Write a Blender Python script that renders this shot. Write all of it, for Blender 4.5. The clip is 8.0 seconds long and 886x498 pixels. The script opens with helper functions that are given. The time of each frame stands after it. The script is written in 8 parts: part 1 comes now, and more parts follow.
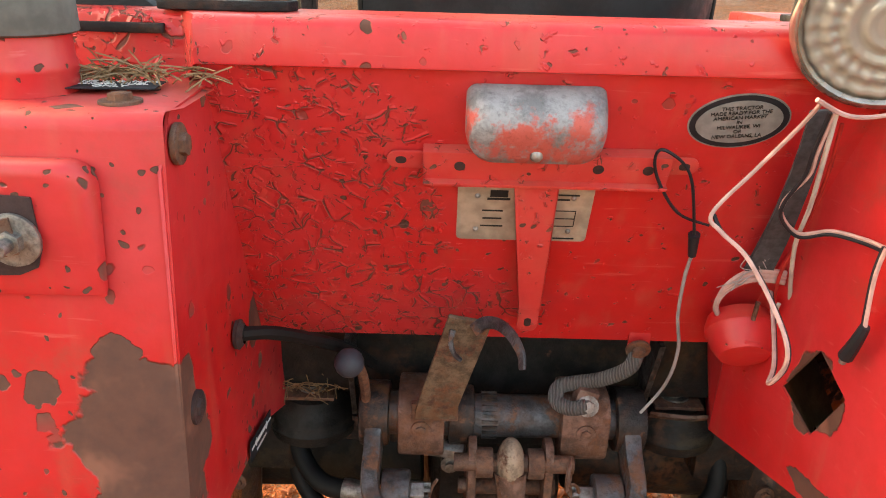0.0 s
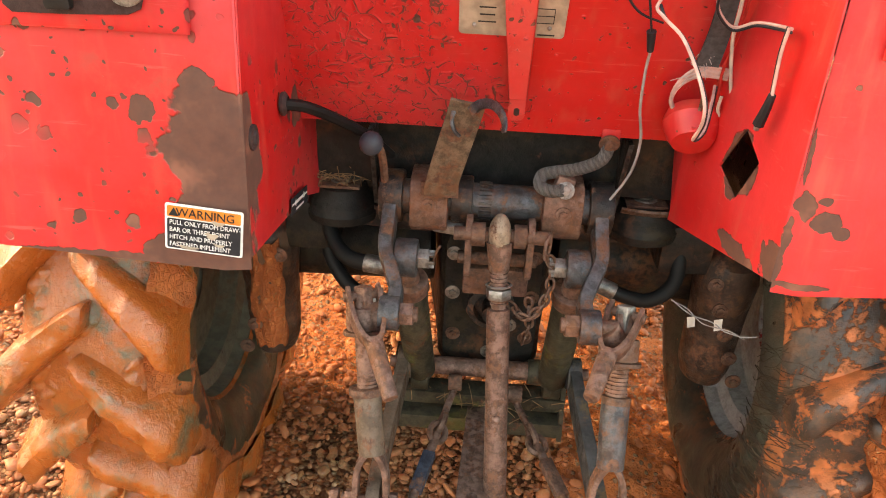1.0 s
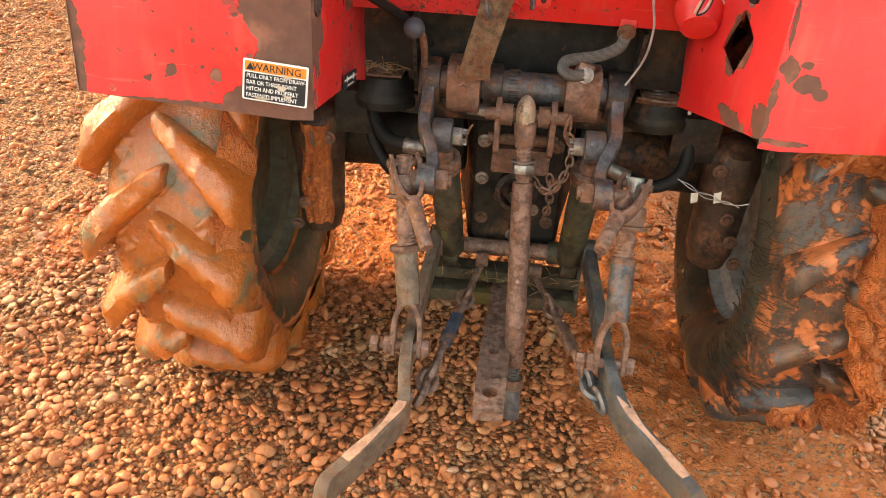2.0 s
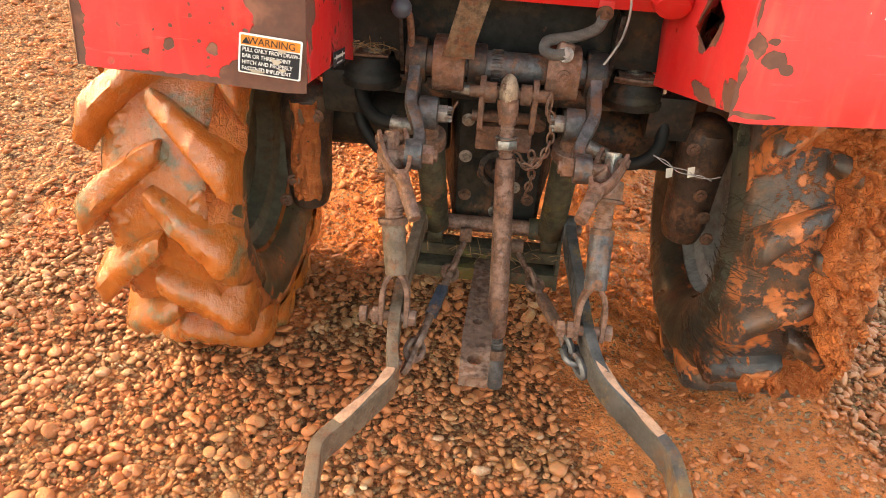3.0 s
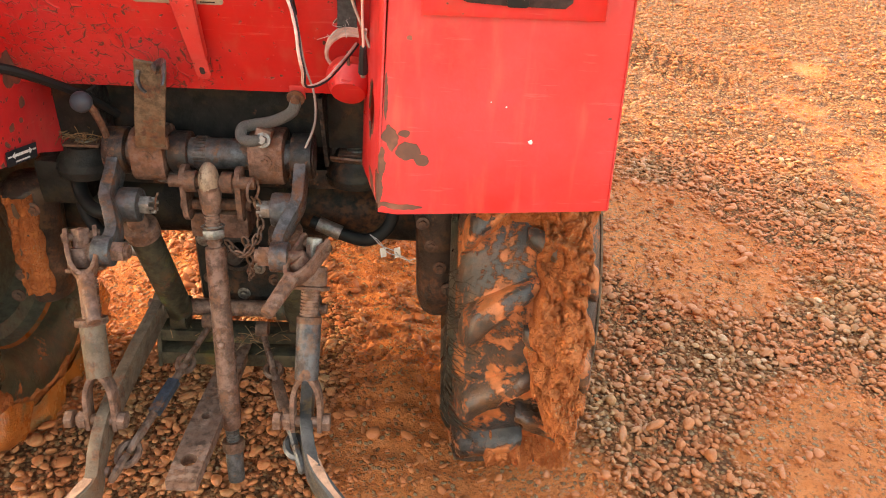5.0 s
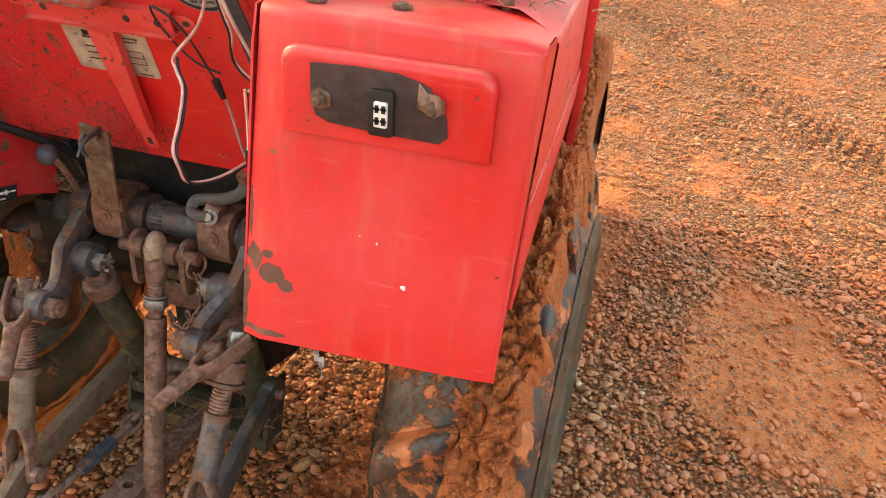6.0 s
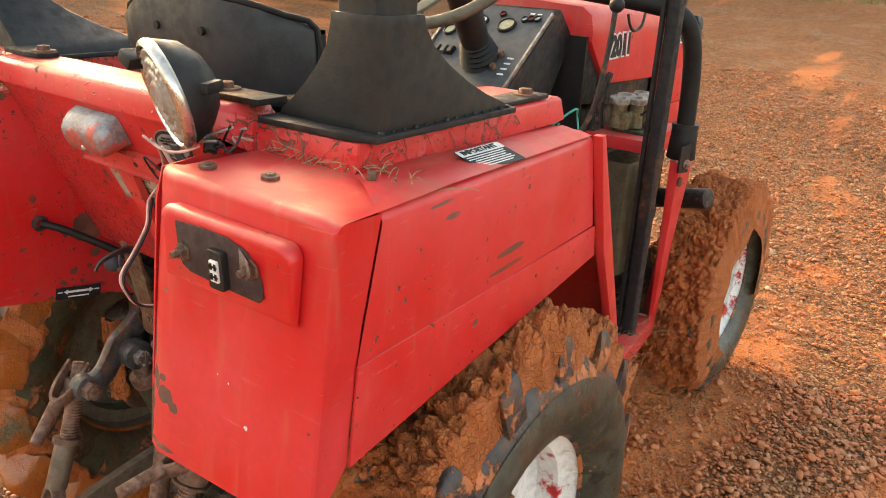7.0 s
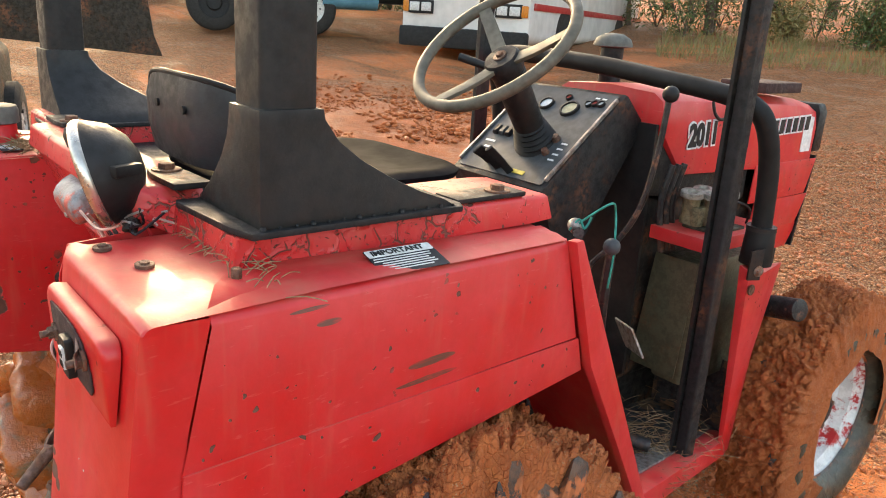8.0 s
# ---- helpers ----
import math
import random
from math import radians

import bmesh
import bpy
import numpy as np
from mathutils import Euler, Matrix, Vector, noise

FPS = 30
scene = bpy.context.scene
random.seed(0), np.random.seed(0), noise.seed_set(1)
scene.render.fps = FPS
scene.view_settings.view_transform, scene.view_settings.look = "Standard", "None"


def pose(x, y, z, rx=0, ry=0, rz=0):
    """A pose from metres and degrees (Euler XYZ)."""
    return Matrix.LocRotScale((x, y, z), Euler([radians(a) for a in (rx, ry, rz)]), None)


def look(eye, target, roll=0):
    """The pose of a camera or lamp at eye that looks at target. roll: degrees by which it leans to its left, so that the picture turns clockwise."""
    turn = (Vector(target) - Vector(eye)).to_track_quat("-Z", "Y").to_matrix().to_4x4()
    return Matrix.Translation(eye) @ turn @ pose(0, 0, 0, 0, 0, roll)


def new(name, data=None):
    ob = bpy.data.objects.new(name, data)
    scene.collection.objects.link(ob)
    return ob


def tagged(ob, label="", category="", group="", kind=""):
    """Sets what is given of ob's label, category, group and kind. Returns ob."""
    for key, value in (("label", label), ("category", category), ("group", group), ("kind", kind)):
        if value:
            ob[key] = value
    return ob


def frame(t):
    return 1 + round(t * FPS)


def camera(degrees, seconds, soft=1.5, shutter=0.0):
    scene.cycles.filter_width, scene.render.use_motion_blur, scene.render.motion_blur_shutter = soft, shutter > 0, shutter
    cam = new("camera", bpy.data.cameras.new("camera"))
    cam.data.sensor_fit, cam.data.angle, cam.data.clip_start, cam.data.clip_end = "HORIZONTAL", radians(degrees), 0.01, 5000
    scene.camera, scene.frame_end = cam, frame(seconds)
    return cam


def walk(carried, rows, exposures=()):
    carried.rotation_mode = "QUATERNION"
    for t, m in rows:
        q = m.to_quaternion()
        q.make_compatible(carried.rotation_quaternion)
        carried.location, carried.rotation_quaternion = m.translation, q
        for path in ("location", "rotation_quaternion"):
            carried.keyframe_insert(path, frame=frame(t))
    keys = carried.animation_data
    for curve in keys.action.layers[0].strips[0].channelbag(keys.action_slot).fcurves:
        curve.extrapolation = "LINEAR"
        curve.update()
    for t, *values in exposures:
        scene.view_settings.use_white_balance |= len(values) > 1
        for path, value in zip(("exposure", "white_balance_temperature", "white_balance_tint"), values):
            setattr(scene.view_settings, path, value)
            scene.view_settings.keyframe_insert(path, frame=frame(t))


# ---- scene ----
cam = camera(60.7, 8.0, soft=1.0)
PATH = [
    (0, (-0.1, -0.571, 1.436), (-0.101, 1.289, 0.701), 1.5),
    (0.5, (-0.107, -0.723, 1.393), (-0.119, 1.07, 0.507), 2.3),
    (1, (-0.039, -0.853, 1.366), (-0.125, 0.904, 0.414), 2.6),
    (1.5, (0.018, -0.974, 1.337), (-0.153, 0.747, 0.332), 2.1),
    (2, (-0.025, -1.086, 1.313), (-0.173, 0.612, 0.265), 3.0),
    (3.5, (-0.034, -1.163, 1.304), (-0.061, 0.532, 0.243), 3.5),
    (4, (-0.009, -1.168, 1.309), (0.081, 0.519, 0.238), 2.4),
    (4.5, (0.181, -1.111, 1.354), (0.364, 0.594, 0.325), 1.9),
    (4.7, (0.287, -1.096, 1.368), (0.431, 0.639, 0.385), 2.1),
    (5.8, (0.737, -0.817, 1.473), (0.412, 0.9, 0.501), 4.3),
    (6, (0.826, -0.757, 1.481), (0.377, 0.952, 0.544), 4.7),
    (6.5, (1.037, -0.63, 1.545), (0.244, 1.015, 0.728), 2.4),
    (7, (1.287, -0.534, 1.592), (0.195, 0.982, 0.88), 2.8),
    (7.5, (1.394, -0.38, 1.621), (0.107, 1.013, 0.986), 3.1),
    (8, (1.499, -0.185, 1.646), (0.036, 1.049, 1.064), 3.6),
]
walk(cam, [(t, look(eye, target, roll)) for t, eye, target, roll in PATH], [(0, 2.96, 9100, 10), (1, 3.36, 10200, 10), (2, 3.40, 11000, 10), (4.5, 3.42, 11000, 10), (6, 3.06, 9900, 10), (7, 2.78, 10200, 10), (8, 2.68, 8500, 10)])

# ---- light ----
SUN_FROM = Vector((-0.90, 0.30, 0.34)).normalized()
world = bpy.data.worlds.new("sky")
scene.world = world
world.use_nodes = True
wn = world.node_tree
sky = wn.nodes.new("ShaderNodeTexSky")
sky.sky_type = "NISHITA"
sky.sun_disc = False
sky.sun_elevation = math.asin(SUN_FROM.z)
sky.sun_rotation = math.atan2(SUN_FROM.x, SUN_FROM.y)
sky.dust_density = 2.5
sky.air_density = 1.0
sky.ozone_density = 0.6
wn.links.new(sky.outputs[0], wn.nodes["Background"].inputs[0])
wn.nodes["Background"].inputs[1].default_value = 0.15
sun = new("sun", bpy.data.lights.new("sun", "SUN"))
sun.data.energy = 0.30
sun.data.angle = radians(0.6)
sun.data.color = (1.0, 0.82, 0.60)
sun.matrix_world = look(SUN_FROM * 30, (0, 0, 0))

# ---- small tools ----
V = Vector


def link(name, me, mat, parent, label=""):
    ob = new(name, me)
    if mat is not None:
        me.materials.append(mat)
    if parent is not None:
        ob.parent = parent
    if label:
        ob["label"] = label
    return ob


def part(name, bm, mat, parent, label="", bevel=0.0, angle=38, seg=2):
    """One mesh object from a bmesh, with softened edges and smooth shading between sharp edges."""
    bmesh.ops.remove_doubles(bm, verts=bm.verts, dist=1e-5)
    if bevel:
        bm.normal_update()
        sharp = [e for e in bm.edges if len(e.link_faces) == 2 and e.calc_face_angle(0) > radians(angle)]
        bmesh.ops.bevel(bm, geom=sharp, offset=bevel, segments=seg, profile=0.6, affect="EDGES", clamp_overlap=True)
    bmesh.ops.recalc_face_normals(bm, faces=bm.faces)
    bm.normal_update()
    for f in bm.faces:
        f.smooth = True
    for e in bm.edges:
        e.smooth = len(e.link_faces) == 2 and e.calc_face_angle(0) < radians(angle)
    me = bpy.data.meshes.new(name)
    bm.to_mesh(me)
    bm.free()
    return link(name, me, mat, parent, label)


def B():
    return bmesh.new()


def box(bm, c, size, m=None):
    t = Matrix.Translation(c) @ (m if m is not None else Matrix()) @ Matrix.Diagonal((*size, 1))
    bmesh.ops.create_cube(bm, size=1, matrix=t)
    return bm


def frame_of(a, b):
    """A turn whose z runs from a to b."""
    return (V(b) - V(a)).to_track_quat("Z", "Y").to_matrix().to_4x4()


def cyl(bm, a, b, r, r2=None, seg=20):
    a, b = V(a), V(b)
    bmesh.ops.create_cone(bm, cap_ends=True, segments=seg, radius1=r, radius2=r if r2 is None else r2,
                          depth=(b - a).length, matrix=Matrix.Translation((a + b) / 2) @ frame_of(a, b))
    return bm


def ball(bm, c, r, seg=16, flat=(1, 1, 1)):
    bmesh.ops.create_uvsphere(bm, u_segments=seg, v_segments=seg // 2, radius=r, matrix=Matrix.Translation(c) @ Matrix.Diagonal((*flat, 1)))
    return bm


def smooth_path(pts, n=6):
    pts = [V(p) for p in pts]
    out = []
    for i in range(len(pts) - 1):
        p0, p1, p2, p3 = pts[max(i - 1, 0)], pts[i], pts[i + 1], pts[min(i + 2, len(pts) - 1)]
        for k in range(n):
            t = k / n
            out.append(0.5 * ((2 * p1) + (p2 - p0) * t + (2 * p0 - 5 * p1 + 4 * p2 - p3) * t * t + (3 * p1 - p0 - 3 * p2 + p3) * t ** 3))
    out.append(pts[-1])
    return out


def sweep(bm, pts, r, seg=8, n=6, smooth=True, section=None, up=None, close=False):
    """A tube, or a bar with the given section (list of (u, v)), along a path. r may be a number or a function of 0..1."""
    path = smooth_path(pts, n) if smooth and len(pts) > 2 else [V(p) for p in pts]
    rings = []
    side = None
    for i, p in enumerate(path):
        d = (path[min(i + 1, len(path) - 1)] - path[max(i - 1, 0)]).normalized()
        if up is not None:
            side = d.cross(V(up)).normalized()
        elif side is None:
            side = d.orthogonal().normalized()
        else:
            side = (side - d * side.dot(d)).normalized()
        w = side.cross(d)
        t = i / max(1, len(path) - 1)
        rr = r(t) if callable(r) else r
        sec = section or [(math.cos(2 * math.pi * k / seg), math.sin(2 * math.pi * k / seg)) for k in range(seg)]
        rings.append([bm.verts.new(p + side * (u * rr) + w * (v * rr)) for u, v in sec])
    m = len(rings[0])
    last = len(rings) if close else len(rings) - 1
    for i in range(last):
        a, b = rings[i], rings[(i + 1) % len(rings)]
        for k in range(m):
            bm.faces.new((a[k], a[(k + 1) % m], b[(k + 1) % m], b[k]))
    if not close:
        bm.faces.new(rings[0][::-1])
        bm.faces.new(rings[-1])
    return bm


def bar(w, h):
    return [(-w / 2, -h / 2), (w / 2, -h / 2), (w / 2, h / 2), (-w / 2, h / 2)]


def lathe(bm, profile, centre, axis, seg=48, start=None):
    """Turn a profile of (radius, along) about an axis through centre."""
    m = Matrix.Translation(centre) @ V(axis).to_track_quat("Z", "Y").to_matrix().to_4x4()
    rings = []
    for r, h in profile:
        rings.append([bm.verts.new(m @ V((r * math.cos(2 * math.pi * k / seg), r * math.sin(2 * math.pi * k / seg), h))) for k in range(seg)])
    for a, b in zip(rings, rings[1:]):
        for k in range(seg):
            bm.faces.new((a[k], a[(k + 1) % seg], b[(k + 1) % seg], b[k]))
    if profile[0][0] > 1e-4:
        pass
    return bm


def slab(bm, pts, thick):
    """A sheet from a flat outline, thickened against its normal."""
    vs = [V(p) for p in pts]
    n = V((0, 0, 0))
    for a, b in zip(vs, vs[1:] + vs[:1]):
        n += a.cross(b)
    n.normalize()
    top = [bm.verts.new(p) for p in vs]
    low = [bm.verts.new(p - n * thick) for p in vs]
    bm.faces.new(top)
    bm.faces.new(low[::-1])
    for i in range(len(vs)):
        j = (i + 1) % len(vs)
        bm.faces.new((top[i], low[i], low[j], top[j]))
    return bm


def hexnut(bm, c, d, r=0.011, h=0.01, hole=0.0):
    c, d = V(c), V(d).normalized()
    return cyl(bm, c, c + d * h, r, seg=6)


def bolt(name, c, d, r, h, mat, parent, washer=True):
    bm = B()
    c, d = V(c), V(d).normalized()
    if washer:
        cyl(bm, c - d * 0.002, c + d * 0.003, r * 1.7, seg=18)
    cyl(bm, c, c + d * h, r, r * 0.95, seg=6)
    return part(name, bm, mat, parent, bevel=r * 0.08)


def letters(text, size, m, mat, parent, name="lettering", align="CENTER", thick=0.0003, squeeze=1.0, heavy=0.0):
    cu = bpy.data.curves.new("text", "FONT")
    cu.body, cu.size, cu.align_x, cu.align_y, cu.extrude, cu.resolution_u = text, size, align, "CENTER", thick, 3
    cu.offset = heavy
    tmp = bpy.data.objects.new("text", cu)
    scene.collection.objects.link(tmp)
    me = bpy.data.meshes.new_from_object(tmp.evaluated_get(bpy.context.evaluated_depsgraph_get()))
    bpy.data.objects.remove(tmp)
    bpy.data.curves.remove(cu)
    me.transform(m @ Matrix.Diagonal((squeeze, 1, 1, 1)))
    me.name = name
    me.materials.clear()
    return link(name, me, mat, parent)


def plane_frame(o, right, up):
    """A frame with x along right, y along up, z out of the plane."""
    r = V(right).normalized()
    n = r.cross(V(up)).normalized()
    u = n.cross(r)
    m = Matrix((r, u, n)).transposed().to_4x4()
    m.translation = o
    return m


def lattice(ix, iy, seed):
    h = (ix.astype(np.int64) * 374761393 + iy.astype(np.int64) * 668265263 + seed * 974634777) & 0xFFFFFFFF
    h = ((h ^ (h >> 13)) * 1274126177) & 0xFFFFFFFF
    return ((h ^ (h >> 16)) & 0xFFFF) / 65535.0


def vnoise(x, y, seed=0):
    """Smooth value noise, 0..1, on arrays."""
    x, y = np.asarray(x, float), np.asarray(y, float)
    ix, iy = np.floor(x), np.floor(y)
    fx, fy = x - ix, y - iy
    fx, fy = fx * fx * (3 - 2 * fx), fy * fy * (3 - 2 * fy)
    a, b = lattice(ix, iy, seed), lattice(ix + 1, iy, seed)
    c, d = lattice(ix, iy + 1, seed), lattice(ix + 1, iy + 1, seed)
    return (a * (1 - fx) + b * fx) * (1 - fy) + (c * (1 - fx) + d * fx) * fy


def fbm(x, y, seed=0, n=4):
    s, w, k = 0, 0.5, 1
    for i in range(n):
        s = s + w * vnoise(np.asarray(x) * k, np.asarray(y) * k, seed + i)
        w, k = w * 0.5, k * 2.03
    return s


def smoothstep(a, b, x):
    t = np.clip((np.asarray(x, float) - a) / (b - a), 0, 1)
    return t * t * (3 - 2 * t)


def mesh_from(name, verts, faces, mat, parent=None, smooth=True):
    me = bpy.data.meshes.new(name)
    me.from_pydata(verts, [], faces)
    me.polygons.foreach_set("use_smooth", [smooth] * len(me.polygons))
    return link(name, me, mat, parent)

# ---- materials ----
class Mat:
    """A node material under construction."""

    def __init__(self, name):
        self.m = bpy.data.materials.new(name)
        self.m.use_nodes = True
        self.t = self.m.node_tree
        self.b = self.t.nodes["Principled BSDF"]
        self.co = self.t.nodes.new("ShaderNodeTexCoord").outputs["Object"]

    def put(self, sock, v):
        if isinstance(v, bpy.types.NodeSocket):
            self.t.links.new(v, sock)
        elif isinstance(v, (tuple, list)) and len(v) == 3 and sock.type == "RGBA":
            sock.default_value = (*v, 1)
        else:
            sock.default_value = v

    def noise(self, scale, detail=4, rough=0.55, distort=0.0, co=None):
        n = self.t.nodes.new("ShaderNodeTexNoise")
        self.put(n.inputs["Vector"], co or self.co)
        n.inputs["Scale"].default_value, n.inputs["Detail"].default_value = scale, detail
        n.inputs["Roughness"].default_value, n.inputs["Distortion"].default_value = rough, distort
        return n.outputs["Fac"]

    def voronoi(self, scale, feature="F1", out="Distance", rand=1.0, co=None):
        n = self.t.nodes.new("ShaderNodeTexVoronoi")
        n.feature = feature
        self.put(n.inputs["Vector"], co or self.co)
        n.inputs["Scale"].default_value, n.inputs["Randomness"].default_value = scale, rand
        return n.outputs[out]

    def warp(self, scale, amount, co=None, detail=2):
        n = self.t.nodes.new("ShaderNodeTexNoise")
        self.put(n.inputs["Vector"], co or self.co)
        n.inputs["Scale"].default_value, n.inputs["Detail"].default_value = scale, detail
        a = self.t.nodes.new("ShaderNodeVectorMath")
        a.operation = "SCALE"
        self.put(a.inputs[0], n.outputs["Color"])
        a.inputs["Scale"].default_value = amount
        b = self.t.nodes.new("ShaderNodeVectorMath")
        self.put(b.inputs[0], co or self.co)
        self.put(b.inputs[1], a.outputs[0])
        return b.outputs[0]

    def stretch(self, s, co=None):
        n = self.t.nodes.new("ShaderNodeMapping")
        self.put(n.inputs["Vector"], co or self.co)
        n.inputs["Scale"].default_value = s
        return n.outputs[0]

    def ramp(self, v, a, b, lo=0.0, hi=1.0):
        n = self.t.nodes.new("ShaderNodeMapRange")
        n.interpolation_type = "SMOOTHSTEP"
        self.put(n.inputs[0], v)
        for i, x in zip((1, 2, 3, 4), (a, b, lo, hi)):
            n.inputs[i].default_value = x
        return n.outputs[0]

    def math(self, op, a, b=0.0, clamp=False):
        n = self.t.nodes.new("ShaderNodeMath")
        n.operation, n.use_clamp = op, clamp
        self.put(n.inputs[0], a)
        self.put(n.inputs[1], b)
        return n.outputs[0]

    def mix(self, f, a, b):
        n = self.t.nodes.new("ShaderNodeMix")
        n.data_type = "RGBA"
        self.put(n.inputs[0], f)
        self.put(n.inputs[6], a)
        self.put(n.inputs[7], b)
        return n.outputs[2]

    def axis(self, k, co=None):
        n = self.t.nodes.new("ShaderNodeSeparateXYZ")
        self.put(n.inputs[0], co or self.co)
        return n.outputs[k]

    def blob(self, c, r, wobble=0.35, scale=30):
        """1 inside an uneven blot round c with radii r."""
        small = min(r)
        p = self.warp(scale, wobble * small, detail=5)
        s = self.t.nodes.new("ShaderNodeVectorMath")
        s.operation = "SUBTRACT"
        self.put(s.inputs[0], p)
        off = wobble * small * 0.5
        s.inputs[1].default_value = (c[0] + off, c[1] + off, c[2] + off)
        d = self.t.nodes.new("ShaderNodeVectorMath")
        d.operation = "DIVIDE"
        self.put(d.inputs[0], s.outputs[0])
        d.inputs[1].default_value = r
        n = self.t.nodes.new("ShaderNodeVectorMath")
        n.operation = "LENGTH"
        self.put(n.inputs[0], d.outputs[0])
        return self.ramp(n.outputs["Value"], 1.03, 0.97)

    def rand(self, kind="island"):
        if kind == "island":
            return self.t.nodes.new("ShaderNodeNewGeometry").outputs["Random Per Island"]
        return self.t.nodes.new("ShaderNodeObjectInfo").outputs["Random"]

    def attr(self, name):
        n = self.t.nodes.new("ShaderNodeAttribute")
        n.attribute_name = name
        return n.outputs["Fac"]

    def colours(self, v, stops):
        n = self.t.nodes.new("ShaderNodeValToRGB")
        self.put(n.inputs[0], v)
        e = n.color_ramp.elements
        while len(e) < len(stops):
            e.new(0.5)
        for el, (p, c) in zip(e, stops):
            el.position, el.color = p, (*c, 1)
        return n.outputs[0]

    def bump(self, h, strength=0.3, dist=0.005, normal=None):
        n = self.t.nodes.new("ShaderNodeBump")
        self.put(n.inputs["Height"], h)
        n.inputs["Strength"].default_value, n.inputs["Distance"].default_value = strength, dist
        if normal is not None:
            self.put(n.inputs["Normal"], normal)
        return n.outputs[0]

    def done(self, colour, rough=0.6, metal=0.0, normal=None, spec=None, coat=None):
        self.put(self.b.inputs["Base Color"], colour)
        self.put(self.b.inputs["Roughness"], rough)
        self.put(self.b.inputs["Metallic"], metal)
        if normal is not None:
            self.put(self.b.inputs["Normal"], normal)
        if spec is not None:
            self.put(self.b.inputs["Specular IOR Level"], spec)
        if coat is not None:
            self.put(self.b.inputs["Coat Weight"], coat)
            self.b.inputs["Coat Roughness"].default_value = 0.16
            if normal is not None:
                self.put(self.b.inputs["Coat Normal"], normal)
        return self.m


RED, FADED = (0.54, 0.010, 0.012), (0.585, 0.034, 0.040)
RUST, RUST_DARK = (0.150, 0.055, 0.034), (0.062, 0.028, 0.021)


def red_paint(name, chips=0.5, cracks=None, blots=(), crack_scale=48.0, gloss=0.38, dust=0.35, gate=0.60, width=0.05, rubs=(), pale=0.0, flake=0.24):
    """Faded red enamel with chips down to rust, and short curled cracks, thickest where cracks (a centre and radii) says."""
    k = Mat(name)
    fade = k.ramp(k.noise(2.6, 6, 0.66), 0.36, 0.66)
    col = k.mix(fade, RED, FADED)
    col = k.mix(k.ramp(k.noise(55, 4), 0.35, 0.75, 0, 0.30), col, (0.42, 0.02, 0.018))
    streak = k.noise(11, 3, 0.5, 0, k.stretch((4.0, 4.0, 0.5)))
    col = k.mix(k.ramp(streak, 0.52, 0.8, 0, dust), col, (0.50, 0.095, 0.06))
    grime = k.math("MULTIPLY", k.ramp(k.noise(13, 6, 0.7), 0.50, 0.72), k.ramp(k.noise(1.9, 3), 0.42, 0.62, 0.1, 0.55))
    col = k.mix(grime, col, (0.30, 0.062, 0.04))
    scuff = k.noise(26, 4, 0.6, 0, k.stretch((0.4, 1.0, 5.0)))
    col = k.mix(k.ramp(scuff, 0.62, 0.72, 0, 0.22), col, (0.68, 0.20, 0.16))
    if pale:
        col = k.mix(k.ramp(k.noise(20, 5, 0.65), 0.35, 0.6, pale * 0.4, pale), col, (0.74, 0.17, 0.14))
    for c, r in rubs:
        col = k.mix(k.math("MULTIPLY", k.blob(c, r, 0.9, 16), k.ramp(k.noise(45, 4, 0.6, 0, k.stretch((1, 0.25, 2.0))), 0.34, 0.52, 0.35, 0.95)), col, (0.10, 0.045, 0.03))
    # dust lies on the faces that look up
    geo = k.t.nodes.new("ShaderNodeNewGeometry")
    lies = k.math("MULTIPLY", k.ramp(k.axis(2, geo.outputs["Normal"]), 0.55, 0.95), k.ramp(k.noise(9, 6, 0.68), 0.38, 0.70, 0.05, 0.55))
    col = k.mix(lies, col, (0.40, 0.115, 0.072))
    # chips: small angular flakes, a few in each hand's breadth
    wear = None
    for sc, rim_, share in ((30, flake, chips), (70, 0.26, chips + 0.08)):
        co = k.warp(45, 0.020)
        d = k.voronoi(sc, "F1", "Distance", co=co)
        sep = k.t.nodes.new("ShaderNodeSeparateColor")
        k.put(sep.inputs[0], k.voronoi(sc, "F1", "Color", co=co))
        pick = k.ramp(sep.outputs[0], 1.36 - share, 1.37 - share)
        r = k.math("SUBTRACT", rim_, k.math("MULTIPLY", sep.outputs[1], rim_ * 0.7))
        c = k.math("MULTIPLY", pick, k.ramp(k.math("SUBTRACT", d, r), 0.03, -0.01))
        c = k.math("MULTIPLY", c, k.ramp(k.noise(3.3, 2), 0.40, 0.52))
        wear = c if wear is None else k.math("MAXIMUM", wear, c)
    for c, r in blots:
        wear = k.math("MAXIMUM", wear, k.blob(c, r, 1.7, max(14, min(70, 0.75 / min(r)))))
    h = k.math("MULTIPLY", wear, -1.0)
    zone = None
    for c, r in (cracks or ()):
        z = k.blob(c, r, 0.9, 6)
        zone = z if zone is None else k.math("MAXIMUM", zone, z)
    if zone is not None:
        v = k.voronoi(crack_scale, "DISTANCE_TO_EDGE", co=k.warp(16, 0.05))
        bias = k.math("MULTIPLY", zone, 0.16)
        broken = k.ramp(k.math("ADD", k.noise(70, 2), bias), gate, gate + 0.05)
        line = k.math("MULTIPLY", k.ramp(v, width, width * 0.4), broken)
        v2 = k.voronoi(crack_scale * 1.9, "DISTANCE_TO_EDGE", co=k.warp(40, 0.02))
        fine = k.math("MULTIPLY", k.ramp(v2, width * 1.3, width * 0.5), k.ramp(k.math("ADD", k.noise(110, 2), bias), gate + 0.12, gate + 0.16))
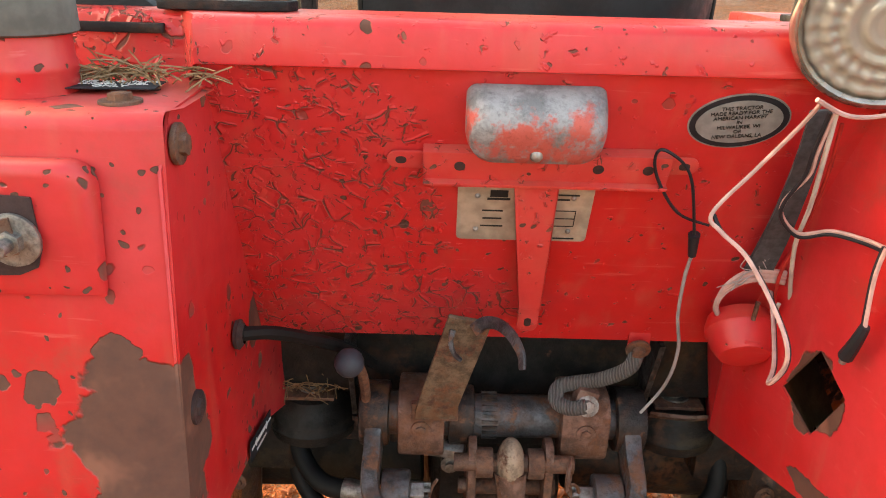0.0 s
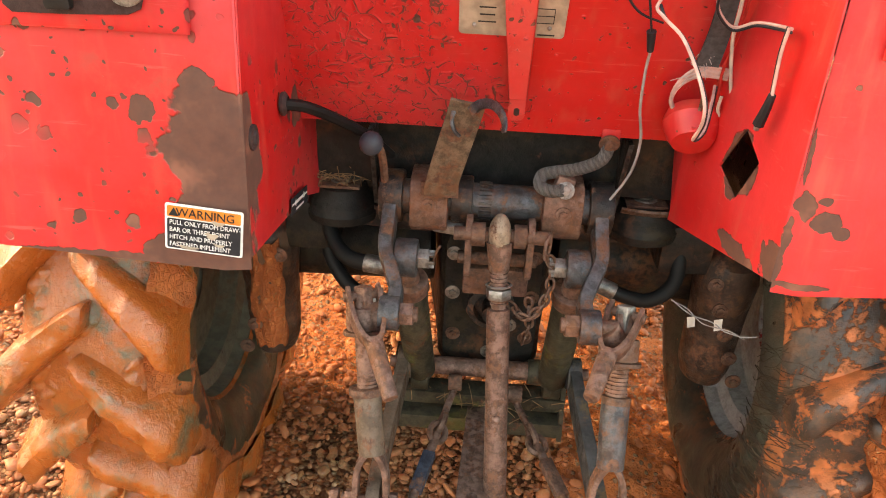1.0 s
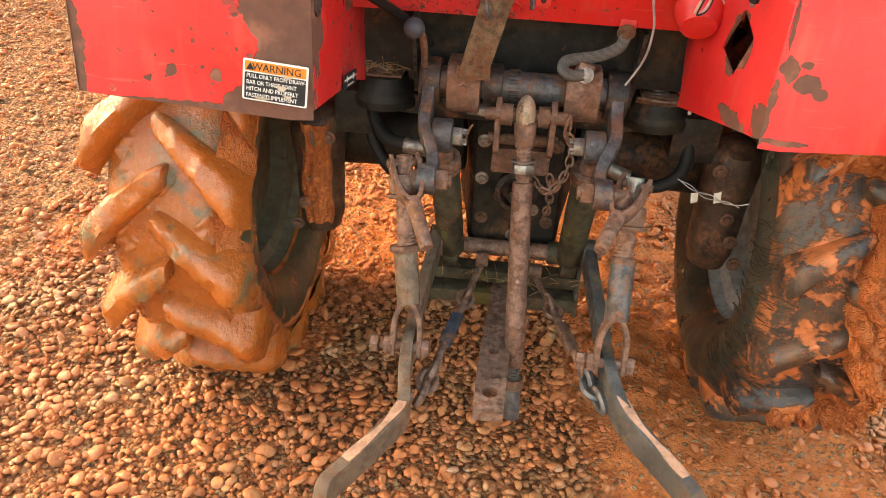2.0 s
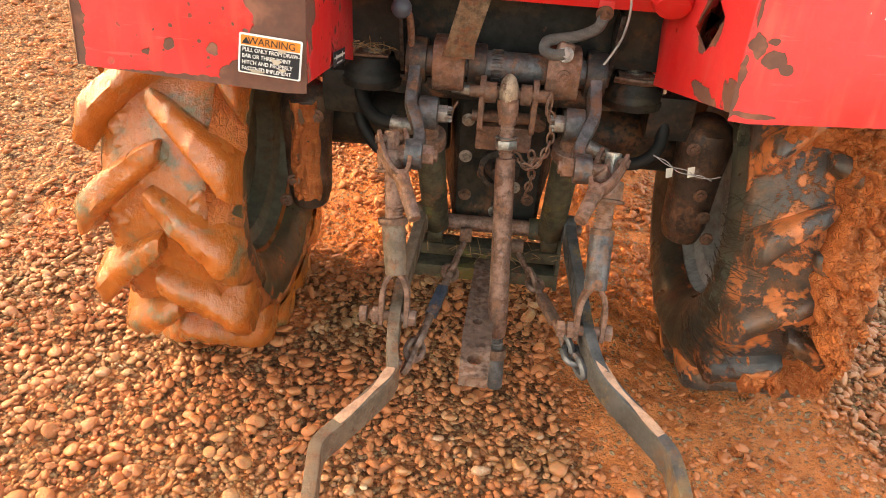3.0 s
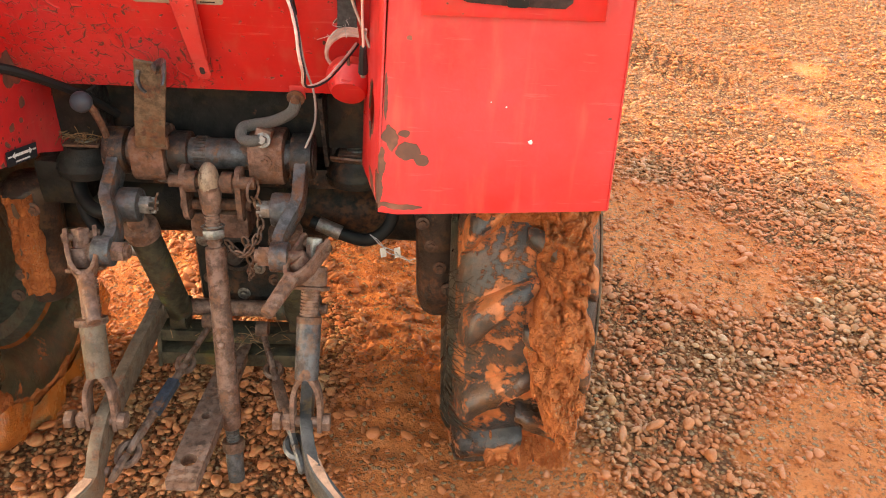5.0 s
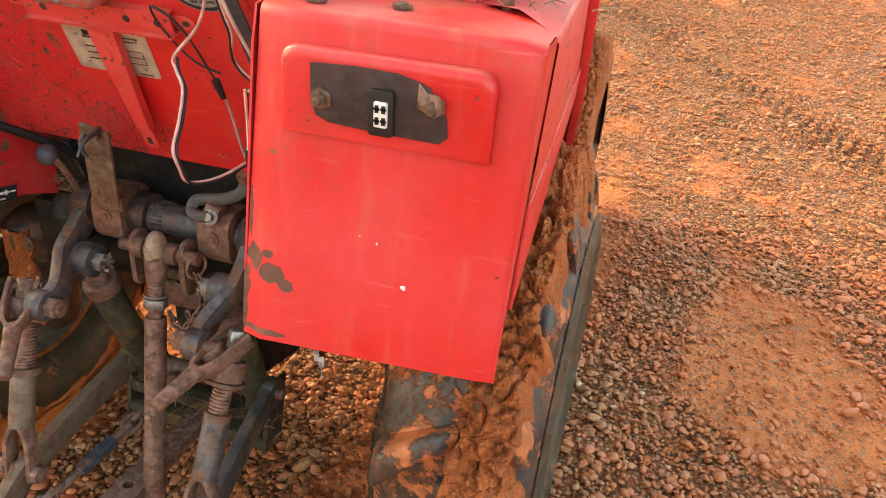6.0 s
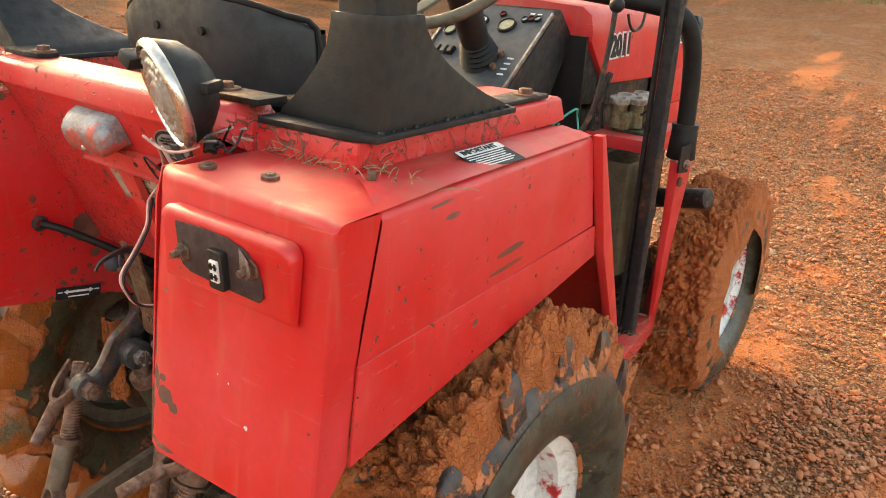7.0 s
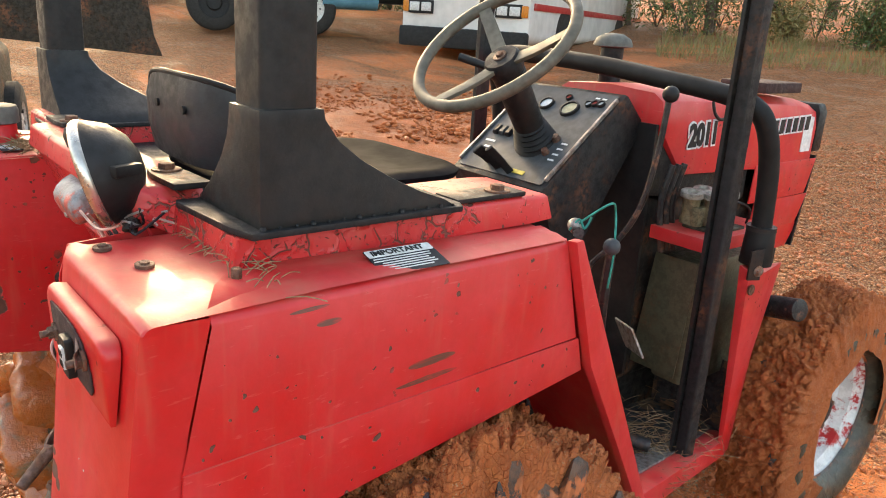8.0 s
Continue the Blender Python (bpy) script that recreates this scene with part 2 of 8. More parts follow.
        line = k.math("MAXIMUM", line, fine)
        lift = k.math("MULTIPLY", k.ramp(v, 0.22, 0.04), broken)
        wear = k.math("MAXIMUM", wear, k.math("MULTIPLY", line, 0.9))
        h = k.math("ADD", k.math("MULTIPLY", line, -1.4), k.math("ADD", h, k.math("MULTIPLY", lift, 0.8)))
    rust = k.mix(k.noise(60, 4), RUST, RUST_DARK)
    rust = k.mix(k.ramp(k.noise(18, 3), 0.52, 0.7), rust, (0.21, 0.08, 0.05))
    col = k.mix(wear, col, rust)
    rough = k.math("ADD", k.ramp(k.noise(7, 4), 0.3, 0.7, gloss - 0.06, gloss + 0.16), k.math("ADD", k.math("MULTIPLY", wear, 0.4), k.math("MULTIPLY", lies, 0.3)))
    h = k.math("ADD", h, k.math("ADD", k.math("MULTIPLY", k.noise(6, 2), 0.5), k.math("MULTIPLY", k.noise(160, 2), 0.10)))
    return k.done(col, rough, 0.0, k.bump(h, 0.8, 0.0022))


def worn_metal(name, base, rustiness=0.5, rough=0.5, metal=0.6, other=None, scale=30, edges=0.0, deep=0.42, soil=0.7, relief=0.6):
    """Painted or bare iron: grimy, rusty in patches, rubbed bright on its edges."""
    k = Mat(name)
    dark = tuple(c * deep for c in base)
    col = k.mix(k.ramp(k.noise(scale * 1.3, 8, 0.72), 0.40, 0.62), base, dark)
    r = k.ramp(k.noise(scale * 0.8, 8, 0.7), 1 - rustiness - 0.04, 1 - rustiness + 0.05)
    col = k.mix(r, col, k.mix(k.ramp(k.noise(85, 5, 0.65), 0.35, 0.65), (0.175, 0.078, 0.046), (0.072, 0.038, 0.028)))
    if other:
        col = k.mix(k.ramp(k.noise(9, 7, 0.7), 0.53, 0.60), col, other)
    col = k.mix(k.ramp(k.noise(210, 3), 0.56, 0.70, 0, 0.45 - 0.4 * deep), col, (0.018, 0.014, 0.012))
    dirt = k.math("MULTIPLY", k.ramp(k.noise(5, 5, 0.65), 0.5, 0.72, 0, soil), k.ramp(k.noise(60, 4), 0.35, 0.6))
    col = k.mix(dirt, col, (0.20, 0.078, 0.034))
    if edges:
        geo = k.t.nodes.new("ShaderNodeNewGeometry")
        edge = k.math("MULTIPLY", k.ramp(geo.outputs["Pointiness"], 0.54, 0.64), k.ramp(k.noise(70, 4), 0.40, 0.6, 0, edges))
        col = k.mix(edge, col, tuple(min(0.5, c * 1.5 + 0.06) for c in base))
    ro = k.math("ADD", k.math("MULTIPLY", r, 0.3), k.ramp(k.noise(40, 5), 0.35, 0.65, rough - 0.10, rough + 0.16))
    me = k.math("MULTIPLY", k.math("SUBTRACT", 1.0, r), metal)
    h = k.math("ADD", k.noise(150, 5, 0.7), k.math("ADD", k.math("MULTIPLY", k.noise(38, 4), 1.3), k.math("MULTIPLY", r, 0.25)))
    return k.done(col, ro, me, k.bump(h, relief, 0.0026), 0.3)


CLAY = (0.51, 0.142, 0.049)


def mud(name, wet=0.5, dark=0.0, patch=None, under=(0.02, 0.02, 0.022)):
    """Orange clay mud; patch: where the black rubber shows through."""
    k = Mat(name)
    deep = 1.0 - 0.35 * wet
    col = k.mix(k.ramp(k.noise(9, 5, 0.6), 0.35, 0.68), (CLAY[0], CLAY[1] * (0.85 + 0.15 * deep), CLAY[2] * deep), (0.37, 0.098 * (0.8 + 0.2 * deep), 0.032 * deep))
    col = k.mix(k.ramp(k.noise(48, 4), 0.5, 0.75, 0, 0.55), col, (0.60, 0.19 - 0.02 * wet, 0.06 - 0.025 * wet))
    col = k.mix(k.ramp(k.noise(22, 7, 0.7), 0.58, 0.70, 0, 0.45), col, (0.16, 0.06, 0.03))
    ro = k.ramp(k.noise(14, 6, 0.65), 0.35, 0.65, 0.55 - 0.47 * wet, 0.95 - 0.60 * wet)
    if wet > 0.8:
        col = k.mix(k.ramp(k.noise(6, 4, 0.6), 0.35, 0.65, 0.45, 0.75), col, (0.34, 0.082, 0.014))
    grit = k.ramp(k.voronoi(150, "F1", "Distance"), 0.30, 0.20)
    col = k.mix(k.math("MULTIPLY", grit, k.ramp(k.noise(13, 3), 0.52, 0.6, 0, 0.8 - 0.6 * wet)), col, (0.42, 0.27, 0.15))
    if patch is not None:
        p = k.ramp(k.noise(9, 7, 0.72, 0.4), patch - 0.04, patch + 0.12)
        col = k.mix(p, col, k.mix(k.noise(35, 3), under, tuple(c * 2.5 + 0.01 for c in under)))
    h = k.math("ADD", k.math("MULTIPLY", k.noise(110, 6, 0.7), 1.0 - 0.62 * wet), k.math("MULTIPLY", k.noise(26, 4), 1.6 - 0.6 * wet))
    # runs of slurry, thicker and thinner
    runs = k.noise(16, 5, 0.6, 0.6, k.stretch((1.6, 0.5, 0.5)))
    h = k.math("ADD", h, k.math("MULTIPLY", runs, 2.2 * wet if wet < 0.8 else 0.9))
    col = k.mix(k.ramp(runs, 0.56, 0.66, 0, 0.55 * wet), col, (0.25, 0.066, 0.018))
    h = k.math("ADD", h, k.math("MULTIPLY", k.ramp(k.voronoi(75, "DISTANCE_TO_EDGE", co=k.warp(25, 0.02)), 0.0, 0.12), 0.5 * (1 - wet)))
    return k.done(col, ro, 0.0, k.bump(h, 0.9 - 0.4 * (wet > 0.8), 0.011), 0.5 if wet > 0.5 else 0.25, 0.42 if wet > 0.8 else None)


def rubber(name, muddy=0.4, tint=(0.022, 0.022, 0.022), smear=0.5):
    """Tyre rubber: black, stained brown, with crisp-edged smears of clay."""
    k = Mat(name)
    col = k.mix(k.ramp(k.noise(26, 6, 0.7), 0.35, 0.65), tint, tuple(c * 2.6 for c in tint))
    stain = k.ramp(k.noise(6.5, 7, 0.7, 0.4), 1 - muddy - 0.10, 1 - muddy + 0.12)
    col = k.mix(stain, col, k.mix(k.ramp(k.noise(30, 5, 0.65), 0.4, 0.6), (0.11, 0.046, 0.022), (0.035, 0.022, 0.015)))
    m = k.math("ADD", k.noise(10, 8, 0.74, 0.3), k.math("MULTIPLY", k.noise(70, 5, 0.65, 0, k.stretch((0.5, 1.0, 1.0))), 0.22))
    patch = k.ramp(m, 1.155 - smear, 1.205 - smear)
    col = k.mix(patch, col, k.mix(k.ramp(k.noise(40, 4), 0.35, 0.65), CLAY, (0.30, 0.088, 0.028)))
    h = k.math("ADD", k.noise(80, 6, 0.7), k.math("MULTIPLY", patch, 1.1))
    return k.done(col, k.math("ADD", k.ramp(k.noise(9, 3), 0.3, 0.7, 0.22, 0.55), k.math("MULTIPLY", patch, 0.25)), 0, k.bump(h, 0.7, 0.0035), 0.5)


def plain(name, col, rough=0.5, metal=0.0, vary=0.35, scale=40, bump=0.1, spec=0.25):
    k = Mat(name)
    c = k.mix(k.ramp(k.noise(scale, 4), 0.3, 0.7), col, tuple(x * (1 - vary) for x in col))
    return k.done(c, k.ramp(k.noise(scale / 3, 3), 0.3, 0.7, max(0.03, rough - 0.08), rough + 0.1), metal, k.bump(k.noise(scale * 3, 3), bump, 0.001), spec)

# ---- ground ----
def ground_z(x, y):
    """Height of the yard: flat round the tractor, rising towards the woods, rutted and lumpy."""
    x, y = np.asarray(x, float), np.asarray(y, float)
    d = np.hypot(x - 0.4, y - 0.6)
    rise = 0.1 * (np.sqrt((np.maximum(d - 3.0, 0)) ** 2 + 0.6) - 0.775) * (d > 3.0)
    lump = (fbm(x * 2.2, y * 2.2, 3) - 0.47) * 0.05 + (fbm(x * 9, y * 9, 11, 3) - 0.44) * 0.016
    far = (fbm(x * 0.35, y * 0.35, 21) - 0.47) * 0.35 * smoothstep(4, 9, d)
    clay = clay_mask(x, y)
    rough = (fbm(x * 26, y * 26, 31, 3) - 0.44) * 0.020 * clay * smoothstep(30, 6, d)
    # the lug print of a passing tyre
    a = math.atan2(-0.83, 0.55)
    u, v = (x - 1.15) * math.cos(a) + (y - 5.4) * math.sin(a), -(x - 1.15) * math.sin(a) + (y - 5.4) * math.cos(a)
    strip = smoothstep(0.22, 0.17, np.abs(v)) * smoothstep(2.6, 1.8, np.abs(u))
    lug = smoothstep(-0.2, 0.35, np.sin((u + np.abs(v) * 0.8) * 62))
    tread = strip * (lug * 0.024 - 0.026)
    # ruts under and behind the right-hand wheels
    rut = -0.022 * np.exp(-((x - 0.62) / 0.17) ** 2) * smoothstep(1.6, 0.4, y) + 0.018 * np.exp(-((np.abs(x - 0.62) - 0.27) / 0.07) ** 2) * smoothstep(1.6, 0.4, y)
    lugs = 0.010 * np.sin((y + 0.35 * np.abs(x - 0.34)) * 62) * smoothstep(0.17, 0.08, np.abs(x - 0.34)) * smoothstep(0.2, 0.5, y) * smoothstep(1.9, 1.4, y)
    return rise + lump * smoothstep(0, 1.5, d + 0.5) + far + rough + tread + rut + lugs


def clay_mask(x, y):
    """1 where the red clay lies bare, 0 where the gravel covers it."""
    x, y = np.asarray(x, float), np.asarray(y, float)
    n = fbm(x * 1.5 + 7, y * 1.1, 41) + 0.42 * (fbm(x * 6, y * 6, 43) - 0.47)
    m = smoothstep(0.40, 0.64, n + 0.02
                   + 0.22 * np.exp(-((x - 0.55) / 0.30) ** 2 - ((y + 0.05) / 0.55) ** 2)
                   + 0.30 * np.exp(-((x - 0.34) / 0.20) ** 2 - ((y - 0.9) / 0.7) ** 2)
                   + 0.20 * np.exp(-((x - 1.55 + 0.10 * y) / 0.26) ** 2) - 0.30 * np.exp(-((x - 1.02 - 0.10 * np.sin(y * 3.1)) / 0.20) ** 2 - ((y - 1.0) / 1.1) ** 2)
                   + 0.14 * np.exp(-((x + 0.42) / 0.22) ** 2 - ((y + 0.05) / 0.16) ** 2)
                   + 0.05 * smoothstep(1.2, 1.6, x) - 0.22 * smoothstep(-0.45, -0.80, x) - 0.24 * smoothstep(1.3, 2.0, y) * smoothstep(0.7, 1.1, x))
    d = np.hypot(x - 0.4, y - 0.6)
    u = x + 0.22 * y + 0.5 * fbm(x * 0.5, y * 0.5, 57)
    far = smoothstep(0.53, 0.82, fbm(u * 1.25 + 3, y * 0.22, 51) + 0.55 * (fbm(x * 3, y * 3, 53) - 0.47) - 0.25 * smoothstep(-0.6, -1.2, x) * smoothstep(-5.0, -3.0, x) - 0.05 * smoothstep(0.8, 1.4, x))
    return m + (far - m) * smoothstep(2.2, 3.6, d)


def ground_material():
    k = Mat("red_clay_and_gravel")
    g = k.attr("clay")
    wet_at = k.attr("wet")
    clay = k.mix(k.ramp(k.noise(2.2, 5, 0.6), 0.35, 0.65), (0.64, 0.198, 0.070), (0.53, 0.150, 0.052))
    clay = k.mix(k.ramp(k.noise(30, 4), 0.45, 0.75, 0, 0.6), clay, (0.64, 0.232, 0.098))
    clay = k.mix(k.ramp(k.noise(0.9, 4, 0.6), 0.46, 0.62, 0, 0.5), clay, (0.46, 0.158, 0.070))
    cell = k.voronoi(72, "F1", "Color", co=k.warp(12, 0.02))
    dist = k.voronoi(72, "F1", "Distance", co=k.warp(12, 0.02))
    sep = k.t.nodes.new("ShaderNodeSeparateColor")
    k.put(sep.inputs[0], cell)
    stone = k.colours(sep.outputs[0], [(0.0, (0.16, 0.072, 0.036)), (0.3, (0.29, 0.145, 0.068)), (0.55, (0.37, 0.215, 0.11)), (0.8, (0.25, 0.15, 0.085)), (1.0, (0.50, 0.35, 0.21))])
    stone = k.mix(k.ramp(dist, 0.35, 0.62), stone, (0.10, 0.04, 0.02))
    # pebbles trodden into the clay, in two sizes
    spots = k.ramp(k.voronoi(52, "F1", "Distance", co=k.warp(20, 0.02)), 0.40, 0.26)
    trodden = k.math("MULTIPLY", spots, k.ramp(k.noise(5, 5, 0.65), 0.36, 0.50))
    clay = k.mix(trodden, clay, k.mix(sep.outputs[1], (0.24, 0.125, 0.07), (0.44, 0.29, 0.17)))
    fine = k.math("MULTIPLY", k.ramp(k.voronoi(105, "F1", "Distance", co=k.warp(30, 0.01)), 0.36, 0.22), k.ramp(k.noise(3.1, 5, 0.7), 0.44, 0.56))
    clay = k.mix(fine, clay, (0.34, 0.20, 0.115))
    clay = k.mix(k.ramp(k.noise(85, 6, 0.75), 0.52, 0.60, 0, 0.6), clay, (0.25, 0.080, 0.034))
    col = k.mix(k.ramp(k.math("ADD", g, k.math("MULTIPLY", k.noise(14, 5, 0.65), 0.8)), 0.25, 0.75), stone, clay)
    col = k.mix(k.math("MULTIPLY", wet_at, 0.55), col, k.mix(k.ramp(k.noise(3.5, 6, 0.7), 0.40, 0.62), (0.52, 0.150, 0.068), (0.27, 0.078, 0.036)))
    wet = k.ramp(k.noise(1.3, 4, 0.6), 0.50, 0.62)
    ro = k.math("SUBTRACT", k.ramp(k.noise(18, 3), 0.3, 0.7, 0.62, 0.9), k.math("MULTIPLY", wet, 0.22))
    pool = k.ramp(k.math("ADD", wet_at, k.math("MULTIPLY", k.math("SUBTRACT", k.noise(1.1, 5, 0.6), 0.5), 1.3)), 0.70, 0.80)
    h = k.math("ADD", k.math("MULTIPLY", k.math("SUBTRACT", 1.0, dist), k.math("SUBTRACT", 1.0, g)), k.math("ADD", k.math("MULTIPLY", k.noise(60, 6, 0.7), 0.9), k.math("MULTIPLY", k.math("ADD", trodden, fine), 0.55)))
    h = k.math("MULTIPLY", h, k.math("SUBTRACT", 1.0, k.math("MULTIPLY", pool, 0.5)))
    fine_n = k.bump(h, 1.0, 0.014)
    # churned mud out in the yard
    big = k.math("MULTIPLY", k.math("MULTIPLY", k.noise(5.5, 5, 0.62), k.math("SUBTRACT", 1.0, pool)), wet_at)
    return k.done(col, ro, 0.0, k.bump(big, 1.0, 0.22, fine_n), 0.10)


def wet_mask(x, y):
    """1 in the churned, puddled hollow between the tractor and the parked vehicles."""
    x, y = np.asarray(x, float), np.asarray(y, float)
    return smoothstep(1.0, 0.35, np.hypot((x + 5.8) / 4.2, (y - 4.6) / 3.4))


def spread(lo, hi, near_lo, near_hi, fine):
    """Grid lines, close together in the near part and wider with distance."""
    mid = list(np.arange(near_lo, near_hi, fine))
    out, s = [near_hi], fine
    while out[-1] < hi:
        s *= 1.09
        out.append(out[-1] + s)
    down, s = [near_lo], fine
    while down[-1] > lo:
        s *= 1.09
        down.append(down[-1] - s)
    return np.array(down[:0:-1] + mid + out)


gx = spread(-160, 160, -1.7, 2.6, 0.020)
gy = spread(-60, 170, -0.9, 4.4, 0.022)
GX, GY = np.meshgrid(gx, gy)
GZ = ground_z(GX, GY)
gverts = np.stack([GX.ravel(), GY.ravel(), GZ.ravel()], 1)
nx, ny = len(gx), len(gy)
ii, jj = np.meshgrid(np.arange(nx - 1), np.arange(ny - 1))
q0 = (jj * nx + ii).ravel()
gfaces = np.stack([q0, q0 + 1, q0 + nx + 1, q0 + nx], 1)
gme = bpy.data.meshes.new("ground")
gme.vertices.add(len(gverts))
gme.vertices.foreach_set("co", gverts.ravel())
gme.loops.add(gfaces.size)
gme.loops.foreach_set("vertex_index", gfaces.ravel())
gme.polygons.add(len(gfaces))
gme.polygons.foreach_set("loop_start", np.arange(0, gfaces.size, 4))
gme.update(calc_edges=True)
gme.polygons.foreach_set("use_smooth", [True] * len(gfaces))
gme.attributes.new("clay", "FLOAT", "POINT").data.foreach_set("value", clay_mask(GX, GY).ravel())
gme.attributes.new("wet", "FLOAT", "POINT").data.foreach_set("value", wet_mask(GX, GY).ravel())
tagged(link("ground", gme, ground_material(), None), "rutted yard of wet red clay and river gravel", "ground", kind="structure")

# ---- the tractor ----
tractor = tagged(new("tractor"), "old red compact tractor, faded chipped paint, muddy tyres, on clay", "tractor")

M_RED = red_paint("red_enamel_faded", 0.46)
M_RED_L = red_paint("red_enamel_rusting", 0.74, flake=0.40, blots=[((-0.36, -0.02, 1.00), (0.075, 0.1, 0.10)), ((-0.37, -0.02, 0.915), (0.060, 0.1, 0.08)), ((-0.44, -0.02, 0.885), (0.030, 0.1, 0.022)), ((-0.52, -0.02, 0.870), (0.16, 0.1, 0.007)), ((-0.385, 0.0, 1.10), (0.022, 0.1, 0.02)),
                                                       ((-0.455, 0.0, 1.065), (0.016, 0.1, 0.018)), ((-0.70, 0, 0.93), (0.014, 0.1, 0.09)), ((-0.33, 0.0, 1.07), (0.01, 0.02, 0.03)), ((-0.33, 0.33, 0.98), (0.05, 0.05, 0.04))])
M_RED_R = red_paint("red_enamel_bright", 0.30, blots=[((0.365, 0.0, 0.985), (0.013, 0.1, 0.018)), ((0.39, 0.0, 0.967), (0.018, 0.1, 0.015)), ((0.412, 0.0, 0.955), (0.012, 0.1, 0.008)), ((0.385, 0.0, 0.995), (0.008, 0.1, 0.005)),
                                                      ((0.345, 0.0, 0.90), (0.008, 0.1, 0.03)), ((0.38, 0.0, 0.879), (0.035, 0.1, 0.005)), ((0.351, 0.0, 0.945), (0.006, 0.05, 0.03)), ((0.357, 0.0, 1.05), (0.004, 0.05, 0.05)), ((0.322, 0.172, 0.978), (0.05, 0.046, 0.050)), ((0.33, 0.12, 0.868), (0.05, 0.06, 0.014))], dust=0.5)
M_RED_P = red_paint("red_enamel_crazed", 0.46, cracks=[((-0.25, 0.26, 1.14), (0.15, 0.25, 0.22)), ((-0.16, 0.3, 0.99), (0.20, 0.2, 0.08))], crack_scale=38, gate=0.628, width=0.046)
M_RED_D = red_paint("red_enamel_peeling", 0.55, cracks=[((0.5, 0.35, 1.33), (0.2, 0.35, 0.06)), ((-0.5, 0.35, 1.33), (0.2, 0.35, 0.06))], crack_scale=24, gate=0.61, width=0.045)
M_RED_S = red_paint("red_enamel_scraped", 0.42, rubs=[((0.69, 0.492, 1.146), (0.05, 0.048, 0.007)), ((0.69, 0.485, 1.118), (0.05, 0.062, 0.0045)), ((0.70, 0.30, 1.255), (0.05, 0.02, 0.005)), ((0.70, 0.27, 1.28), (0.05, 0.03, 0.003))])
M_RED_B = red_paint("red_enamel_bracket", 0.50, cracks=[((0, 0.26, 1.1), (0.2, 0.25, 0.25))], crack_scale=60, gate=0.74, width=0.035, dust=0.5, pale=0.22)
M_BLACK = worn_metal("black_painted_steel", (0.014, 0.014, 0.0142), 0.10, 0.5, 0.0, scale=12, deep=0.6, soil=0.12, relief=0.2)
M_BLACK_DUSTY = worn_metal("black_steel_dusty", (0.014, 0.014, 0.015), 0.16, 0.6, 0.0, relief=0.35)
M_IRON = worn_metal("rusty_iron", (0.18, 0.105, 0.078), 0.5, 0.5, 0.5, edges=0.5)
M_IRON_DARK = worn_metal("oily_dark_iron", (0.034, 0.032, 0.032), 0.42, 0.42, 0.4, edges=0.5)
M_IRON_BLUE = worn_metal("rubbed_blue_grey_iron", (0.105, 0.105, 0.112), 0.42, 0.42, 0.5, edges=0.5)
M_STEEL = worn_metal("bright_worn_steel", (0.34, 0.32, 0.30), 0.3, 0.42, 0.8, edges=0.5)
M_GREASE = worn_metal("greasy_casting", (0.013, 0.012, 0.011), 0.34, 0.6, 0.0, other=(0.026, 0.020, 0.012), scale=16)
M_HOSE = plain("black_rubber_hose", (0.010, 0.010, 0.010), 0.6)
M_GREY_PLASTIC = plain("grey_dash_plastic", (0.060, 0.068, 0.074), 0.5)
M_WHITE = worn_metal("white_wheel_paint", (0.72, 0.70, 0.68), 0.12, 0.5, 0.0, other=(0.45, 0.02, 0.02), scale=14, deep=0.75)
# Rim grey darkened for the left wheel: its shade is in the colour.
M_RIM_DARK = worn_metal("shaded_olive_rim", (0.15, 0.14, 0.10), 0.35, 0.5, 0.0, deep=0.65)
M_RIM_GREY = worn_metal("grey_rim", (0.40, 0.38, 0.36), 0.30, 0.5, 0.0, deep=0.65)

# Wheels ------------------------------------------------------------------
M_TYRE = rubber("black_tyre_rubber", 0.50, (0.016, 0.016, 0.017), 0.545)
M_TYRE_WALL = rubber("tyre_wall_rubber", 0.42, (0.022, 0.023, 0.017), 0.42)
M_WALL_MUDDY = rubber("muddy_tyre_wall", 0.5, (0.026, 0.028, 0.016), 0.46)
M_MUD_WET = mud("wet_orange_mud", 0.9, patch=0.535, under=(0.07, 0.055, 0.028))
M_MUD = mud("caked_orange_mud", 0.1)
M_MUD_WALL = mud("smeared_wall_mud", 0.6, patch=0.63, under=(0.05, 0.04, 0.022))


def sst(a, b, x):
    t = min(1, max(0, (x - a) / (b - a)))
    return t * t * (3 - 2 * t)


def fnoise(p, k, seed=0.0):
    return noise.noise(V((p[0] * k + seed, p[1] * k, p[2] * k)))


